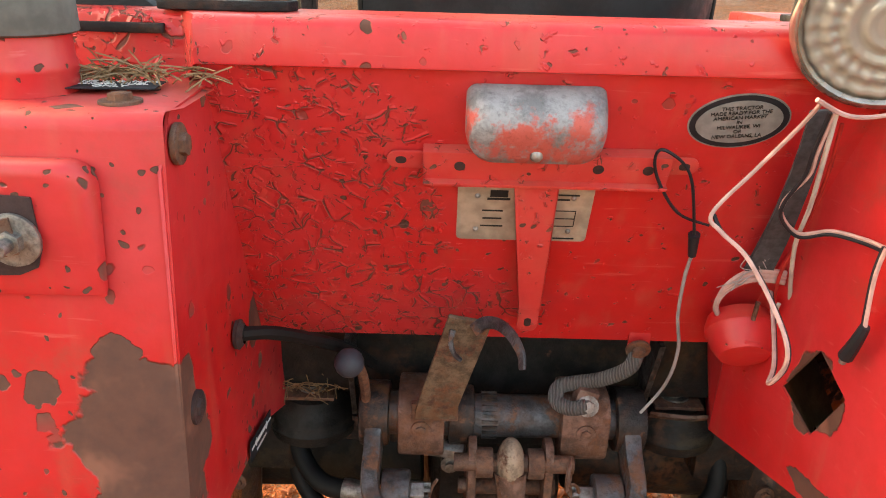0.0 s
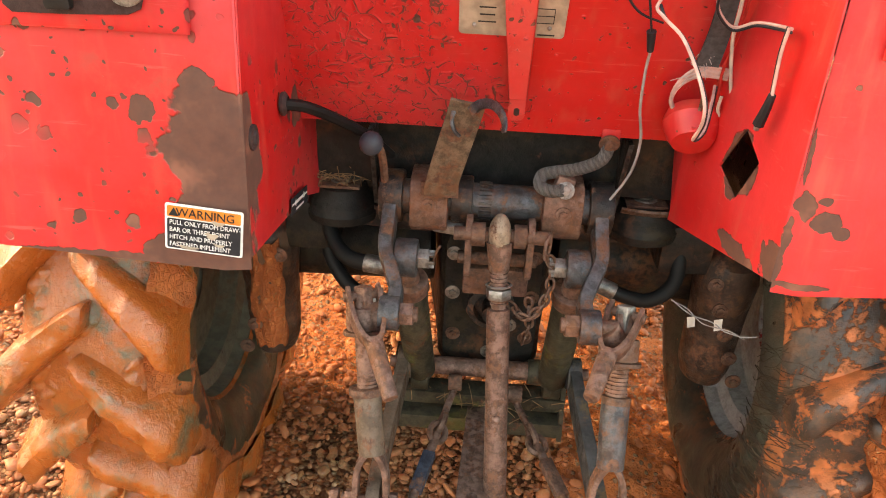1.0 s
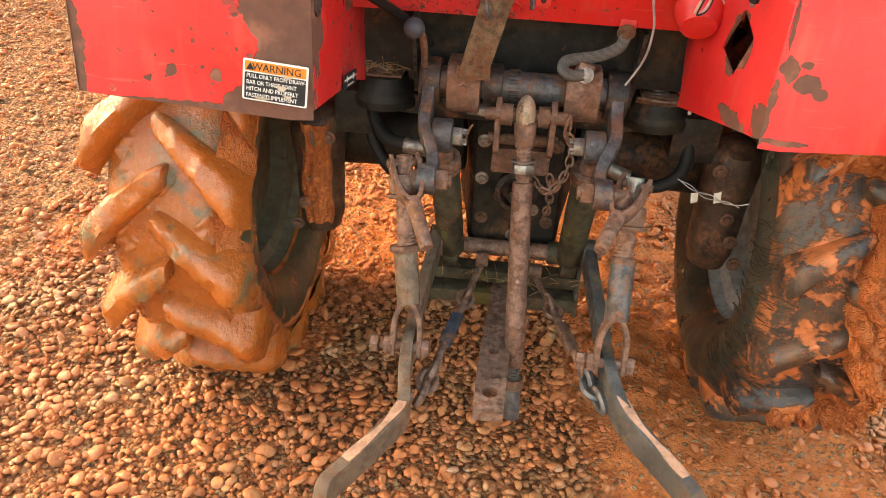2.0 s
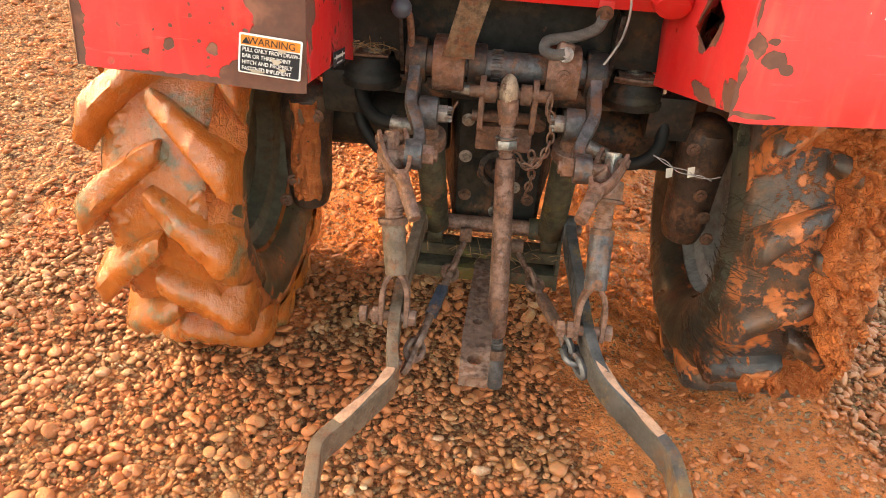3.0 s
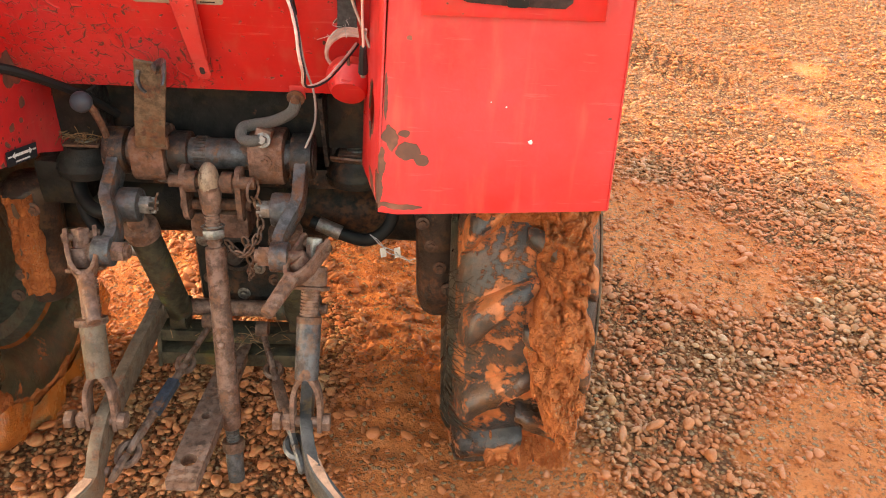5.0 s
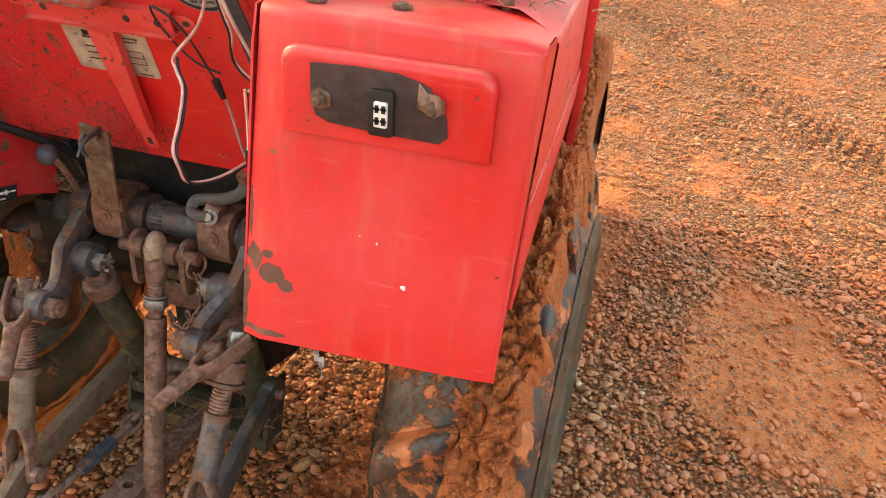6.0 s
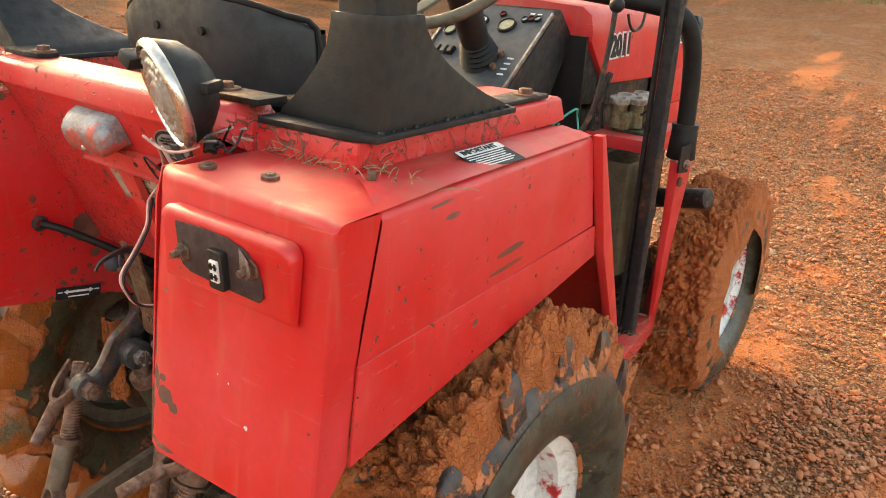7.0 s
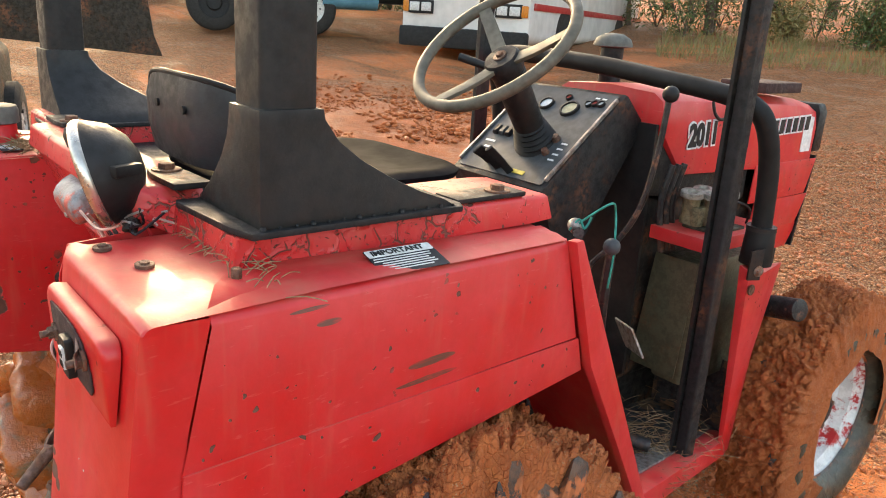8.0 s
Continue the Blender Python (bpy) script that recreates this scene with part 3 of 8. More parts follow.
def wheel(name, cx, cy, cz, R, w, rim_r, n_lugs, m_tread, m_wall, m_rim, m_rim_in, label, lug_h=0.045, pitch=1.0, outer=1, lumpy=0.0, nose=0.05, fat=1.0, reach=0.0):
    """A tractor wheel: carcass, chevron lugs one by one, rim and hub. outer: +1 if its outside looks to +x."""
    wh = new(name)
    wh.parent = tractor
    wh["label"] = label
    R0 = R - lug_h
    half = w / 2
    # carcass: tread and the two walls
    mid = R0 - rim_r
    prof = [(rim_r - 0.004, -half * 0.62), (rim_r + 0.02, -half * 0.82), (rim_r + mid * 0.42, -half), (rim_r + mid * 0.62, -half * 0.99), (R0 - 0.035, -half * 0.90), (R0 - 0.008, -half * 0.74), (R0 + 0.004, -half * 0.4), (R0 + 0.006, 0)]
    prof = prof + [(r, -h) for r, h in prof[-2::-1]]
    ty = part("tyre", lathe(B(), prof, (cx, cy, cz), (1, 0, 0), 72), m_tread, wh, angle=60)
    wall = B()
    for s in (-1, 1):
        lathe(wall, [(rim_r - 0.002, s * half * 0.63), (rim_r + 0.02, s * (half * 0.83 + 0.002)), (rim_r + mid * 0.42, s * (half + 0.003)), (rim_r + mid * 0.62, s * (half * 0.99 + 0.003)), (R0 - 0.045, s * (half * 0.915 + 0.004))], (cx, cy, cz), (1, 0, 0), 72)
    part("tyre_wall", wall, m_wall, ty, angle=60)
    # lugs: fat bars with rounded crowns that nose out past the shoulder
    for i in range(n_lugs):
        for s in (-1, 1):
            th0 = 2 * math.pi * (i + (0.5 if s > 0 else 0)) / n_lugs
            bm = B()
            rings = []
            for q in range(21):
                t = q / 20
                a = s * (-0.012 + t * (half + reach))
                th = th0 - pitch * 0.30 * (0.75 * t + 0.25 * t * t) * 0.55 / R
                drop = nose * max(0.0, (t - 0.84) / 0.16) ** 2
                hw = fat * (0.021 + 0.018 * t) / R * (0.75 if t < 0.05 else 1.0)
                wob = 0.004 * math.sin(5 * t + 2.1 * i + s)
                top = R - drop - wob - 0.012 * max(0, 0.15 - t) / 0.15 - 0.014 * (fat > 1.3) * (1 - t)
                low = R0 - 0.025 - drop * 1.3
                ring = []
                for dth, f in ((-1.6, 0.0), (-1.2, 0.55), (-1.0, 0.9), (-0.6, 1.0), (0.0, 1.0), (0.6, 1.0), (1.0, 0.9), (1.2, 0.55), (1.6, 0.0)):
                    rr = low + (top - low) * f
                    if lumpy:
                        pn = (cx + a, rr * math.cos(th + dth * hw), rr * math.sin(th + dth * hw))
                        rr += lumpy * (fnoise(pn, 28) + 0.6 * fnoise(pn, 70)) * (f > 0)
                    ring.append(bm.verts.new((cx + a, cy - rr * math.cos(th + dth * hw), cz + rr * math.sin(th + dth * hw))))
                rings.append(ring)
            for r0, r1 in zip(rings, rings[1:]):
                for e in range(9):
                    f = (e + 1) % 9
                    bm.faces.new((r0[e], r0[f], r1[f], r1[e]))
            bm.faces.new(rings[0][::-1])
            bm.faces.new(rings[-1])
            part("lug", bm, m_tread, ty, angle=55)
    # rim with its well and dish
    o = outer
    bm = B()
    lathe(bm, [(rim_r + 0.016, o * half * 0.70), (rim_r + 0.014, o * half * 0.64), (rim_r, o * half * 0.62), (rim_r - 0.01, o * half * 0.48), (rim_r - 0.035, o * half * 0.40), (rim_r - 0.04, o * half * 0.05), (rim_r - 0.06, -o * half * 0.02),
               (0.12, o * half * 0.06), (0.115, o * half * 0.16), (0.06, o * half * 0.18)], (cx, cy, cz), (1, 0, 0), 56)
    rim = part("rim", bm, m_rim, wh, angle=45)
    bm = B()
    lathe(bm, [(rim_r + 0.016, -o * half * 0.70), (rim_r + 0.013, -o * half * 0.64), (rim_r - 0.002, -o * half * 0.60), (rim_r - 0.012, -o * half * 0.42), (rim_r - 0.045, -o * half * 0.34), (rim_r - 0.05, -o * half * 0.03), (0.1, 0)], (cx, cy, cz), (1, 0, 0), 56)
    part("rim_inside", bm, m_rim_in, wh, angle=45)
    bm = cyl(B(), (cx, cy, cz), (cx + o * half * 0.42, cy, cz), 0.055, 0.045, 24)
    part("hub", bm, M_IRON_DARK, wh, bevel=0.004)
    for q in range(6):
        a = q * math.pi / 3
        bolt("wheel_nut", (cx + o * half * 0.165, cy + 0.088 * math.cos(a), cz + 0.088 * math.sin(a)), (o, 0, 0), 0.012, 0.016, M_IRON, rim)
    return wh


def caked_mud(name, wh, cx, cy, cz, R, w, a0, a1, amount, mat, lo=-1.0, hi=1.0, seed=0, nu=300, nv=46, label="", chunk=1.0, edge=None):
    """Lumps of clay that stick to a tread, thick where amount(theta, v) says. It dives under the tread where it ends."""
    verts, faces = [], []
    for i in range(nu + 1):
        th = a0 + (a1 - a0) * i / nu
        for j in range(nv + 1):
            v = lo + (hi - lo) * j / nv
            base = R - 0.03 * abs(v) ** 6 - 0.05 * max(0.0, (abs(v) - 0.85) / 0.15) ** 2
            p = (cx + v * w / 2, cy - R * math.cos(th), cz + R * math.sin(th))
            n = 0.55 * fnoise(p, 11, seed) + 0.33 * fnoise(p, 27, seed) + 0.2 * fnoise(p, 61, seed)
            d1 = noise.voronoi(V(p) * 27 + V((n, -n, n)) * 1.1)[0]
            d2 = noise.voronoi(V(p) * 74 + V((n, n, -n)) * 2.0)[0]
            t1 = 1.0 - min(1.0, (d1[1] - d1[0]) * 2.1)
            cell = 0.66 * (1.0 - t1 * t1) + 0.38 * min(0.5, (d2[1] - d2[0]) * 1.5) - 0.36 + 0.12 * fnoise(p, 150, seed)
            k = amount(th, v)
            hgt = k * (0.022 + 0.040 * chunk * n + 0.027 * chunk * cell) - 0.09 * (1 - k)
            rr = base + hgt
            verts.append((cx + v * (w / 2 + 0.03 * k * n * abs(v)), cy - rr * math.cos(th), cz + rr * math.sin(th)))
    m = nv + 1
    for i in range(nu):
        for j in range(nv):
            a = i * m + j
            faces.append((a, a + m, a + m + 1, a + 1))
    ob = mesh_from(name, verts, faces, mat, wh)
    if label:
        ob["label"] = label
    return ob


RY, RZ, RR = 0.575, 0.465, 0.485
wl = wheel("rear_wheel", -0.685, RY, RZ, RR + 0.012, 0.29, 0.255, 15, M_MUD_WET, M_WALL_MUDDY, M_RIM_DARK, M_RIM_DARK, "rear wheel with a deep-lugged tyre coated in wet orange mud", outer=-1, lug_h=0.056, lumpy=0.010, nose=0.022, fat=1.12, reach=0.024)
RX = 0.626
wr = wheel("rear_wheel", RX, RY, RZ, RR, 0.30, 0.255, 15, M_TYRE, M_TYRE_WALL, M_WHITE, M_RIM_GREY, "rear wheel with a black lugged tyre caked with clay and a white rim", outer=1, lumpy=0.005, nose=0.06, fat=0.85, pitch=0.65, reach=-0.004)
wf = wheel("front_wheel", 0.50, 2.42, 0.405, 0.42, 0.25, 0.235, 17, M_TYRE, M_TYRE_WALL, M_WHITE, M_RIM_GREY, "front wheel caked with clay, chipped white and red rim", outer=1, lug_h=0.03)
wfl = wheel("front_wheel", -0.50, 2.42, 0.405, 0.42, 0.25, 0.235, 17, M_TYRE, M_TYRE_WALL, M_WHITE, M_RIM_GREY, "front wheel caked with clay, chipped white and red rim", outer=-1, lug_h=0.03)


def on_left(th, v):
    q = math.degrees(th)
    n = fnoise((q * 0.06, v * 1.5, 0), 1.0, 2.0)
    return 0.72 * sst(-0.25, 0.2, n) * (1 - sst(0.70, 0.95, abs(v)))


caked_mud("mud", wl, -0.685, RY, RZ, RR - 0.034, 0.29, radians(-70), radians(80), on_left, M_MUD_WET, lo=-0.88, hi=0.88, seed=13, label="wet orange mud between the lugs", nu=200, nv=50, chunk=0.6)


def wall_mud(wh, cx, cy, cz, r_out, r_in, side, mat, seed, depth=0.010):
    """Clay plastered over the outer part of a tyre wall, with a ragged inner edge."""
    verts, faces, nu, nv = [], [], 260, 22
    for i in range(nu + 1):
        th = 2 * math.pi * i / nu
        e = r_in + 0.05 * fnoise((math.cos(th) * 2, math.sin(th) * 2, 0), 1.6, seed) + 0.02 * fnoise((math.cos(th) * 2, math.sin(th) * 2, 0), 6, seed)
        for j in range(nv + 1):
            t = j / nv
            r = e + (r_out - e) * t
            p = (cx, r * math.cos(th), r * math.sin(th))
            h = depth * (sst(0, 0.12, t) * (1.0 + 0.9 * fnoise(p, 16, seed) + 0.6 * fnoise(p, 45, seed)) - 0.6 * (1 - sst(0, 0.1, t)))
            bulge = -float(np.interp(r, (0.370, 0.377, 0.407, 0.434, 0.47), (0.0, 0.0015, 0.0145, 0.038, 0.058)))
            verts.append((cx + side * (h + bulge), cy - r * math.cos(th), cz + r * math.sin(th)))
    m = nv + 1
    for i in range(nu):
        for j in range(nv):
            a = i * m + j
            faces.append((a, a + m, a + m + 1, a + 1))
    return mesh_from("mud", verts, faces, mat, wh)


wall_mud(wl, -0.685 + 0.145, RY, RZ, RR - 0.032, 0.362, 1, M_MUD_WALL, 4.0, 0.008)


def on_right(th, v):
    q = math.degrees(th)
    n = fnoise((q * 0.045, v * 1.3, 0), 1.0, 5.0)
    n2 = fnoise((q * 0.13, v * 4.0, 3), 1.0, 7.0)
    rag = 0.7 * n + 0.35 * n2
    side = sst(0.02, 0.22, v + rag) * (1 - sst(0.88, 0.99, v + 0.10 * n2))
    top = sst(22, 48, q + 20 * n) * (1 - sst(0.88, 0.99, v + 0.12 * n2))
    return (1 - sst(0.66, 0.85, v + 0.10 * n2)) * max(side * sst(-52, -30, q), top)


caked_mud("mud", wr, RX, RY, RZ, RR - 0.008, 0.312, radians(-60), radians(160), on_right, M_MUD, lo=-0.7, hi=0.88, seed=3, label="thick crumbly orange clay", nu=600, nv=120, chunk=1.35)


def fibres(wh, cx, cy, cz, seed):
    """Dry grass roots plastered over the inner shoulder of a tyre."""
    rng = random.Random(seed)
    bm = B()
    for q in range(132):
        th = radians(rng.uniform(-48, 28))
        pts = []
        r, x, dt = rng.uniform(0.31, 0.40), 0.0, radians(rng.uniform(-3, 5))
        for j in range(5):
            rr = r + 0.018 * j
            x = -0.153 + float(np.interp(rr, (0.37, 0.40, 0.43, 0.46), (0.0, 0.012, 0.036, 0.065))) - rng.uniform(0.001, 0.006)
            t2 = th + dt * j * 0.35 + radians(rng.uniform(-0.8, 0.8))
            rr = min(rr, 0.462)
            pts.append((cx + x, cy - rr * math.cos(t2), cz + rr * math.sin(t2)))
        sweep(bm, pts, rng.uniform(0.0005, 0.0010), 4, 3)
    tagged(part("grass_root", bm, M_ROOT, wh), "thin dry roots stuck to the tyre", kind="stuff")


M_ROOT = plain("muddy_root", (0.06, 0.040, 0.026), 0.8)
fibres(wr, RX, RY, RZ, 4)


def on_front(th, v):
    q = math.degrees(th)
    n = fnoise((q * 0.05, v * 1.3, 0), 1.0, 9.0)
    return (1 - sst(0.86, 1.0, v + 0.08 * n)) * sst(-60, -45, q)


for side, wh in ((1, wf), (-1, wfl)):
    caked_mud("mud", wh, side * 0.50, 2.42, 0.405, 0.412, 0.27, radians(-65), radians(200), on_front, M_MUD, seed=8 + side, label="thick crumbly orange clay", nu=440 if side > 0 else 200, nv=80 if side > 0 else 40, chunk=1.2)


# Fenders -----------------------------------------------------------------
def fender(side, m_face, m_top, label, m_side):
    """A pressed-steel rear fender box. Built for the right-hand side and mirrored by side."""
    s = side
    fe = new("rear_fender")
    fe.parent = tractor
    fe["label"] = label

    def P(x, y, z):
        return V((s * x, y, z))

    xi, xo = (0.346 if s > 0 else 0.331, 0.704)
    grow = 0.018 if s > 0 else 0.002
    yb = 0.006 if s > 0 else -0.018
    zb = 0.875 if s > 0 else 0.868
    r = 0.013
    # rear face and top in one sheet that bends over the edge
    prof = [(yb, zb), (yb + 0.015, 1.00), (yb + 0.032, 1.15), (yb + 0.045, 1.262), (yb + 0.0485, 1.2915)]
    for q in range(1, 6):
        a = q / 5 * math.pi / 2
        prof.append((yb + 0.0485 + r * (1 - math.cos(a)), 1.2915 + r * 1.1 * math.sin(a)))
    prof += [(0.095, 1.3062), (0.20, 1.3072), (0.30, 1.308), (0.55, 1.302), (0.80, 1.296)]
    bm = B()
    rows = []
    for y, z in prof:
        t = (z - zb) / (1.3 - zb)
        f = max(0, (y - 0.14) / 0.66)
        a, b = xi + grow * t, xo + 0.004 * t - 0.042 * f
        row = []
        for q in range(13):
            u = q / 12
            x = a + (b - a) * u
            dip = 0.006 * max(0, (u - 0.95) / 0.05) ** 1.5 if z > 1.2916 else 0.0
            cor = 0.003 * max(0, (u - 0.93) / 0.07) ** 2
            zz = z - dip - (0.006 * max(0, (0.07 - u) / 0.07) ** 2 if y > 0.09 else 0)
            if y <= 0.068:
                y2 = y + cor + 0.010 * max(0, (0.07 - u) / 0.07) ** 2
            else:
                y2 = y
            row.append(bm.verts.new(P(x, y2, zz + (0.020 * (u - 0.5) if z == zb else 0))))
        rows.append(row)
    for r0, r1 in zip(rows, rows[1:]):
        for q in range(12):
            bm.faces.new((r0[q], r0[q + 1], r1[q + 1], r1[q]))
    bmesh.ops.solidify(bm, geom=bm.faces[:], thickness=0.003)
    part("shell", bm, m_face, fe, angle=35)
    # outer side with its corner strip, crease and rising lower edge
    bm = B()
    front = [(0.950, 0.698, 0.085), (1.10, 0.7035, 0.0945), (1.290, 0.7085, 0.1355)]
    rows = []
    for q, (y, z) in enumerate(prof[:10]):
        t = (z - zb) / (1.3 - zb)
        zr = zb + 0.010 if q == 0 else z - (0.006 if z > 1.2916 else 0)
        zf = max(0.950, min(zr, 1.2985))
        (za, xa, ya), (zc, xc, yc) = (front[0], front[1]) if zf < 1.10 else (front[1], front[2])
        k_ = (zf - za) / (zc - za)
        fx, fy = xa + (xc - xa) * k_, ya + (yc - ya) * k_
        rx, ry = xo + 0.004 * t + 0.0012, y + 0.0022
        row = [bm.verts.new(P(rx - 0.003, ry - 0.0012, zr))]
        row += [bm.verts.new(P(rx + (fx - rx) * g, ry + 0.0015 + (fy - ry - 0.0015) * g, zr + (zf - zr) * g)) for g in (0.0, 0.3, 0.65, 1.0)]
        rows.append(row)
    for r0, r1 in zip(rows, rows[1:]):
        for q in range(4):
            bm.faces.new((r0[q], r0[q + 1], r1[q + 1], r1[q]) if s > 0 else (r0[q], r1[q], r1[q + 1], r0[q + 1]))
    bmesh.ops.solidify(bm, geom=bm.faces[:], thickness=0.0025)
    part("corner_strip", bm, m_face, fe, angle=50)
    # the side cover folds over the top edge and ends in a slanting seam
    bm = B()
    rows = []
    for y0, f in ((0.0, 0.0), (0.12, 0.15), (0.35, 0.5), (0.663, 1.0)):
        xe = 0.7095 - 0.0395 * f
        zt = 1.3075 - 0.011 * f
        yo, yi = 0.1368 + y0, (0.205 + y0 if f == 0 else 0.1368 + y0)
        lift = 0.007 if f == 0 else 0.0
        rows.append([bm.verts.new(P(*p)) for p in ((0.600, yi, zt + 0.0035), (xe - 0.055, (yo * 0.6 + yi * 0.4), zt + 0.002 + lift), (xe - 0.013, yo, zt - 0.008 + 0.4 * lift), (xe - 0.004, yo, zt - 0.012), (xe + 0.001, yo, zt - 0.020),
                                                  ((xe - 0.0035 - 0.0005 * f), yo - 0.0408 * (1 - f) + 0.055 * f, 1.0975 - 0.0045 * f))])
    for r0, r1 in zip(rows, rows[1:]):
        for q in range(5):
            bm.faces.new((r0[q], r0[q + 1], r1[q + 1], r1[q]) if s < 0 else (r0[q], r1[q], r1[q + 1], r0[q + 1]))
    bmesh.ops.solidify(bm, geom=bm.faces[:], thickness=0.003)
    part("side_panel", bm, m_side, fe, angle=40)
    bm = B()
    slab(bm, [P(0.7045, 0.096, 1.0995), P(0.6655, 0.858, 1.0915), P(0.660, 0.884, 1.018), P(0.699, 0.086, 0.949)], 0.005)
    part("side_skirt", bm, m_top, fe, bevel=0.002)
    # sloping leg down to the step, with the front wall behind it
    bm = B()
    slab(bm, [P(0.672, 0.792, 1.292), P(0.668, 0.815, 1.292), P(0.605, 1.245, 0.55), P(0.612, 1.205, 0.55), P(0.664, 0.885, 1.03)], 0.02)
    part("leg", bm, m_face, fe, bevel=0.003)
    bm = B()
    slab(bm, [P(0.36, 0.80, 1.292), P(0.66, 0.805, 1.290), P(0.60, 1.22, 0.55), P(0.33, 1.22, 0.55)], 0.003)
    part("front_wall", bm, m_face, fe)
    # inner wall; it leans in towards the rear panel
    xf = 0.292 if s > 0 else 0.345
    bm = B()
    k0 = V((xi + 0.001, yb + 0.012, zb + 0.004))

    def W(y, z):
        return P(xi + 0.001 + grow * max(0, (z - 0.875) / 0.43) + (xf - xi) * min(1.0, max(0.0, y - yb - 0.022) / 0.32), y, z)

    outline = [W(yb + 0.012, zb + 0.004), W(0.355, 0.800), W(0.36, 1.31), W(0.07, 1.302), W(yb + 0.05, 1.26)]
    if s > 0:
        # a lozenge cut through the sheet
        slab_with_hole(bm, outline, [W(0.180, 1.03), W(0.225, 0.955), W(0.160, 0.930), W(0.125, 1.000)], 0.003)
    else:
        slab(bm, outline, 0.003)
    part("inner_wall", bm, m_face, fe)
    bm = slab(B(), [W(0.355, 0.800), P(0.335, 0.480, 0.756), P(0.335, 0.80, 1.29), W(0.355, 1.31)], 0.003)
    part("inner_wall", bm, m_face, fe)
    return fe


def slab_with_hole(bm, outer, hole, thick):
    """A flat sheet with one opening."""
    n = (outer[1] - outer[0]).cross(outer[-1] - outer[0]).normalized()
    loops = []
    for off in (V((0, 0, 0)), -n * thick):
        o = [bm.verts.new(p + off) for p in outer]
        h = [bm.verts.new(p + off) for p in hole]
        eo = [bm.edges.new((o[i], o[(i + 1) % len(o)])) for i in range(len(o))]
        eh = [bm.edges.new((h[i], h[(i + 1) % len(h)])) for i in range(len(h))]
        bmesh.ops.triangle_fill(bm, edges=eo + eh, use_beauty=True)
        loops.append((o, h))
    for a, b in zip(loops[0], loops[1]):
        for i in range(len(a)):
            j = (i + 1) % len(a)
            bm.faces.new((a[i], a[j], b[j], b[i]))
    return bm


f_r = fender(1, M_RED_R, M_RED, "boxy red rear fender with a bright, sun-faded face", M_RED_S)
f_l = fender(-1, M_RED_L, M_RED, "boxy red rear fender with large rust patches", M_RED)

# Rear panel and the rail above it ------------------------------------------
bm = B()
slab(bm, [V((-0.345, 0.350, 0.945)), V((0.335, 0.350, 0.945)), V((0.345, 0.1761, 1.331)), V((-0.345, 0.1761, 1.331))], 0.004)
rear_panel = part("rear_panel", bm, M_RED_P, tractor, "sloping red rear panel with crazed, cracking paint")

# Rail, roll-over frame, panel fittings --------------------------------------
def rrect(w, h, r, n=4):
    out = []
    for cx, cy, a0 in ((w / 2 - r, h / 2 - r, 0), (-w / 2 + r, h / 2 - r, 90), (-w / 2 + r, -h / 2 + r, 180), (w / 2 - r, -h / 2 + r, 270)):
        for q in range(n + 1):
            a = radians(a0 + 90 * q / n)
            out.append((cx + r * math.cos(a), cy + r * math.sin(a)))
    return out


def loft(bm, rings, cap0=True, cap1=True):
    rr = [[bm.verts.new(p) for p in ring] for ring in rings]
    m = len(rr[0])
    for a, b in zip(rr, rr[1:]):
        for k in range(m):
            bm.faces.new((a[k], a[(k + 1) % m], b[(k + 1) % m], b[k]))
    if cap0:
        bm.faces.new(rr[0][::-1])
    if cap1:
        bm.faces.new(rr[-1])
    return bm


def decal(name, m, w, h, mat, parent, r=0.003, up=0.0015, thick=0.0012, label=""):
    """A flat sticker or plate on the plane of frame m."""
    bm = B()
    loft(bm, [[m @ V((u, v, up - thick)) for u, v in rrect(w, h, r)], [m @ V((u, v, up)) for u, v in rrect(w, h, r)]])
    return part(name, bm, mat, parent, label)


def bars(m, rows, mat, parent, up, name="text_line"):
    """Lines of writing too small to read: rows of (u, v, width, height)."""
    for u, v, w, h in rows:
        bm = loft(B(), [[m @ V((u + a * w / 2, v + b * h / 2, up - e)) for a, b in ((-1, -1), (1, -1), (1, 1), (-1, 1))] for e in (0.0006, 0.0)])
        part(name, bm, mat, parent)


M_STICKER_W = plain("white_sticker", (0.72, 0.71, 0.68), 0.45, 0, 0.25, 60)
M_STICKER_K = plain("black_sticker", (0.02, 0.021, 0.026), 0.6, 0, 0.4, 60, 0.1, 0.25)
M_STICKER_O = plain("orange_sticker", (0.72, 0.22, 0.04), 0.45, 0, 0.25, 60)
M_INK_W = plain("white_ink", (0.75, 0.74, 0.72), 0.5, 0, 0.3, 150)
M_INK_K = plain("black_ink", (0.02, 0.02, 0.02), 0.5, 0, 0.3, 150)
M_ALU = plain("worn_alloy_plate", (0.50, 0.43, 0.34), 0.42, 0.35, 0.35, 45)
M_OVAL = plain("grey_sticker", (0.25, 0.245, 0.235), 0.5, 0, 0.3, 60)
M_ZINC = worn_metal("weathered_zinc_flaking_red", (0.30, 0.30, 0.31), 0.10, 0.55, 0.35, other=(0.48, 0.10, 0.08), scale=26, deep=0.55)
M_RUST = worn_metal("dark_rust", (0.058, 0.032, 0.030), 0.25, 0.8, 0.0, deep=0.6, soil=0.08)
M_STRAW = plain("dry_needles", (0.32, 0.2, 0.11), 0.8, 0, 0.5, 80)
M_CAP = plain("chalky_black_plastic", (0.13, 0.125, 0.11), 0.75, 0, 0.3, 50)

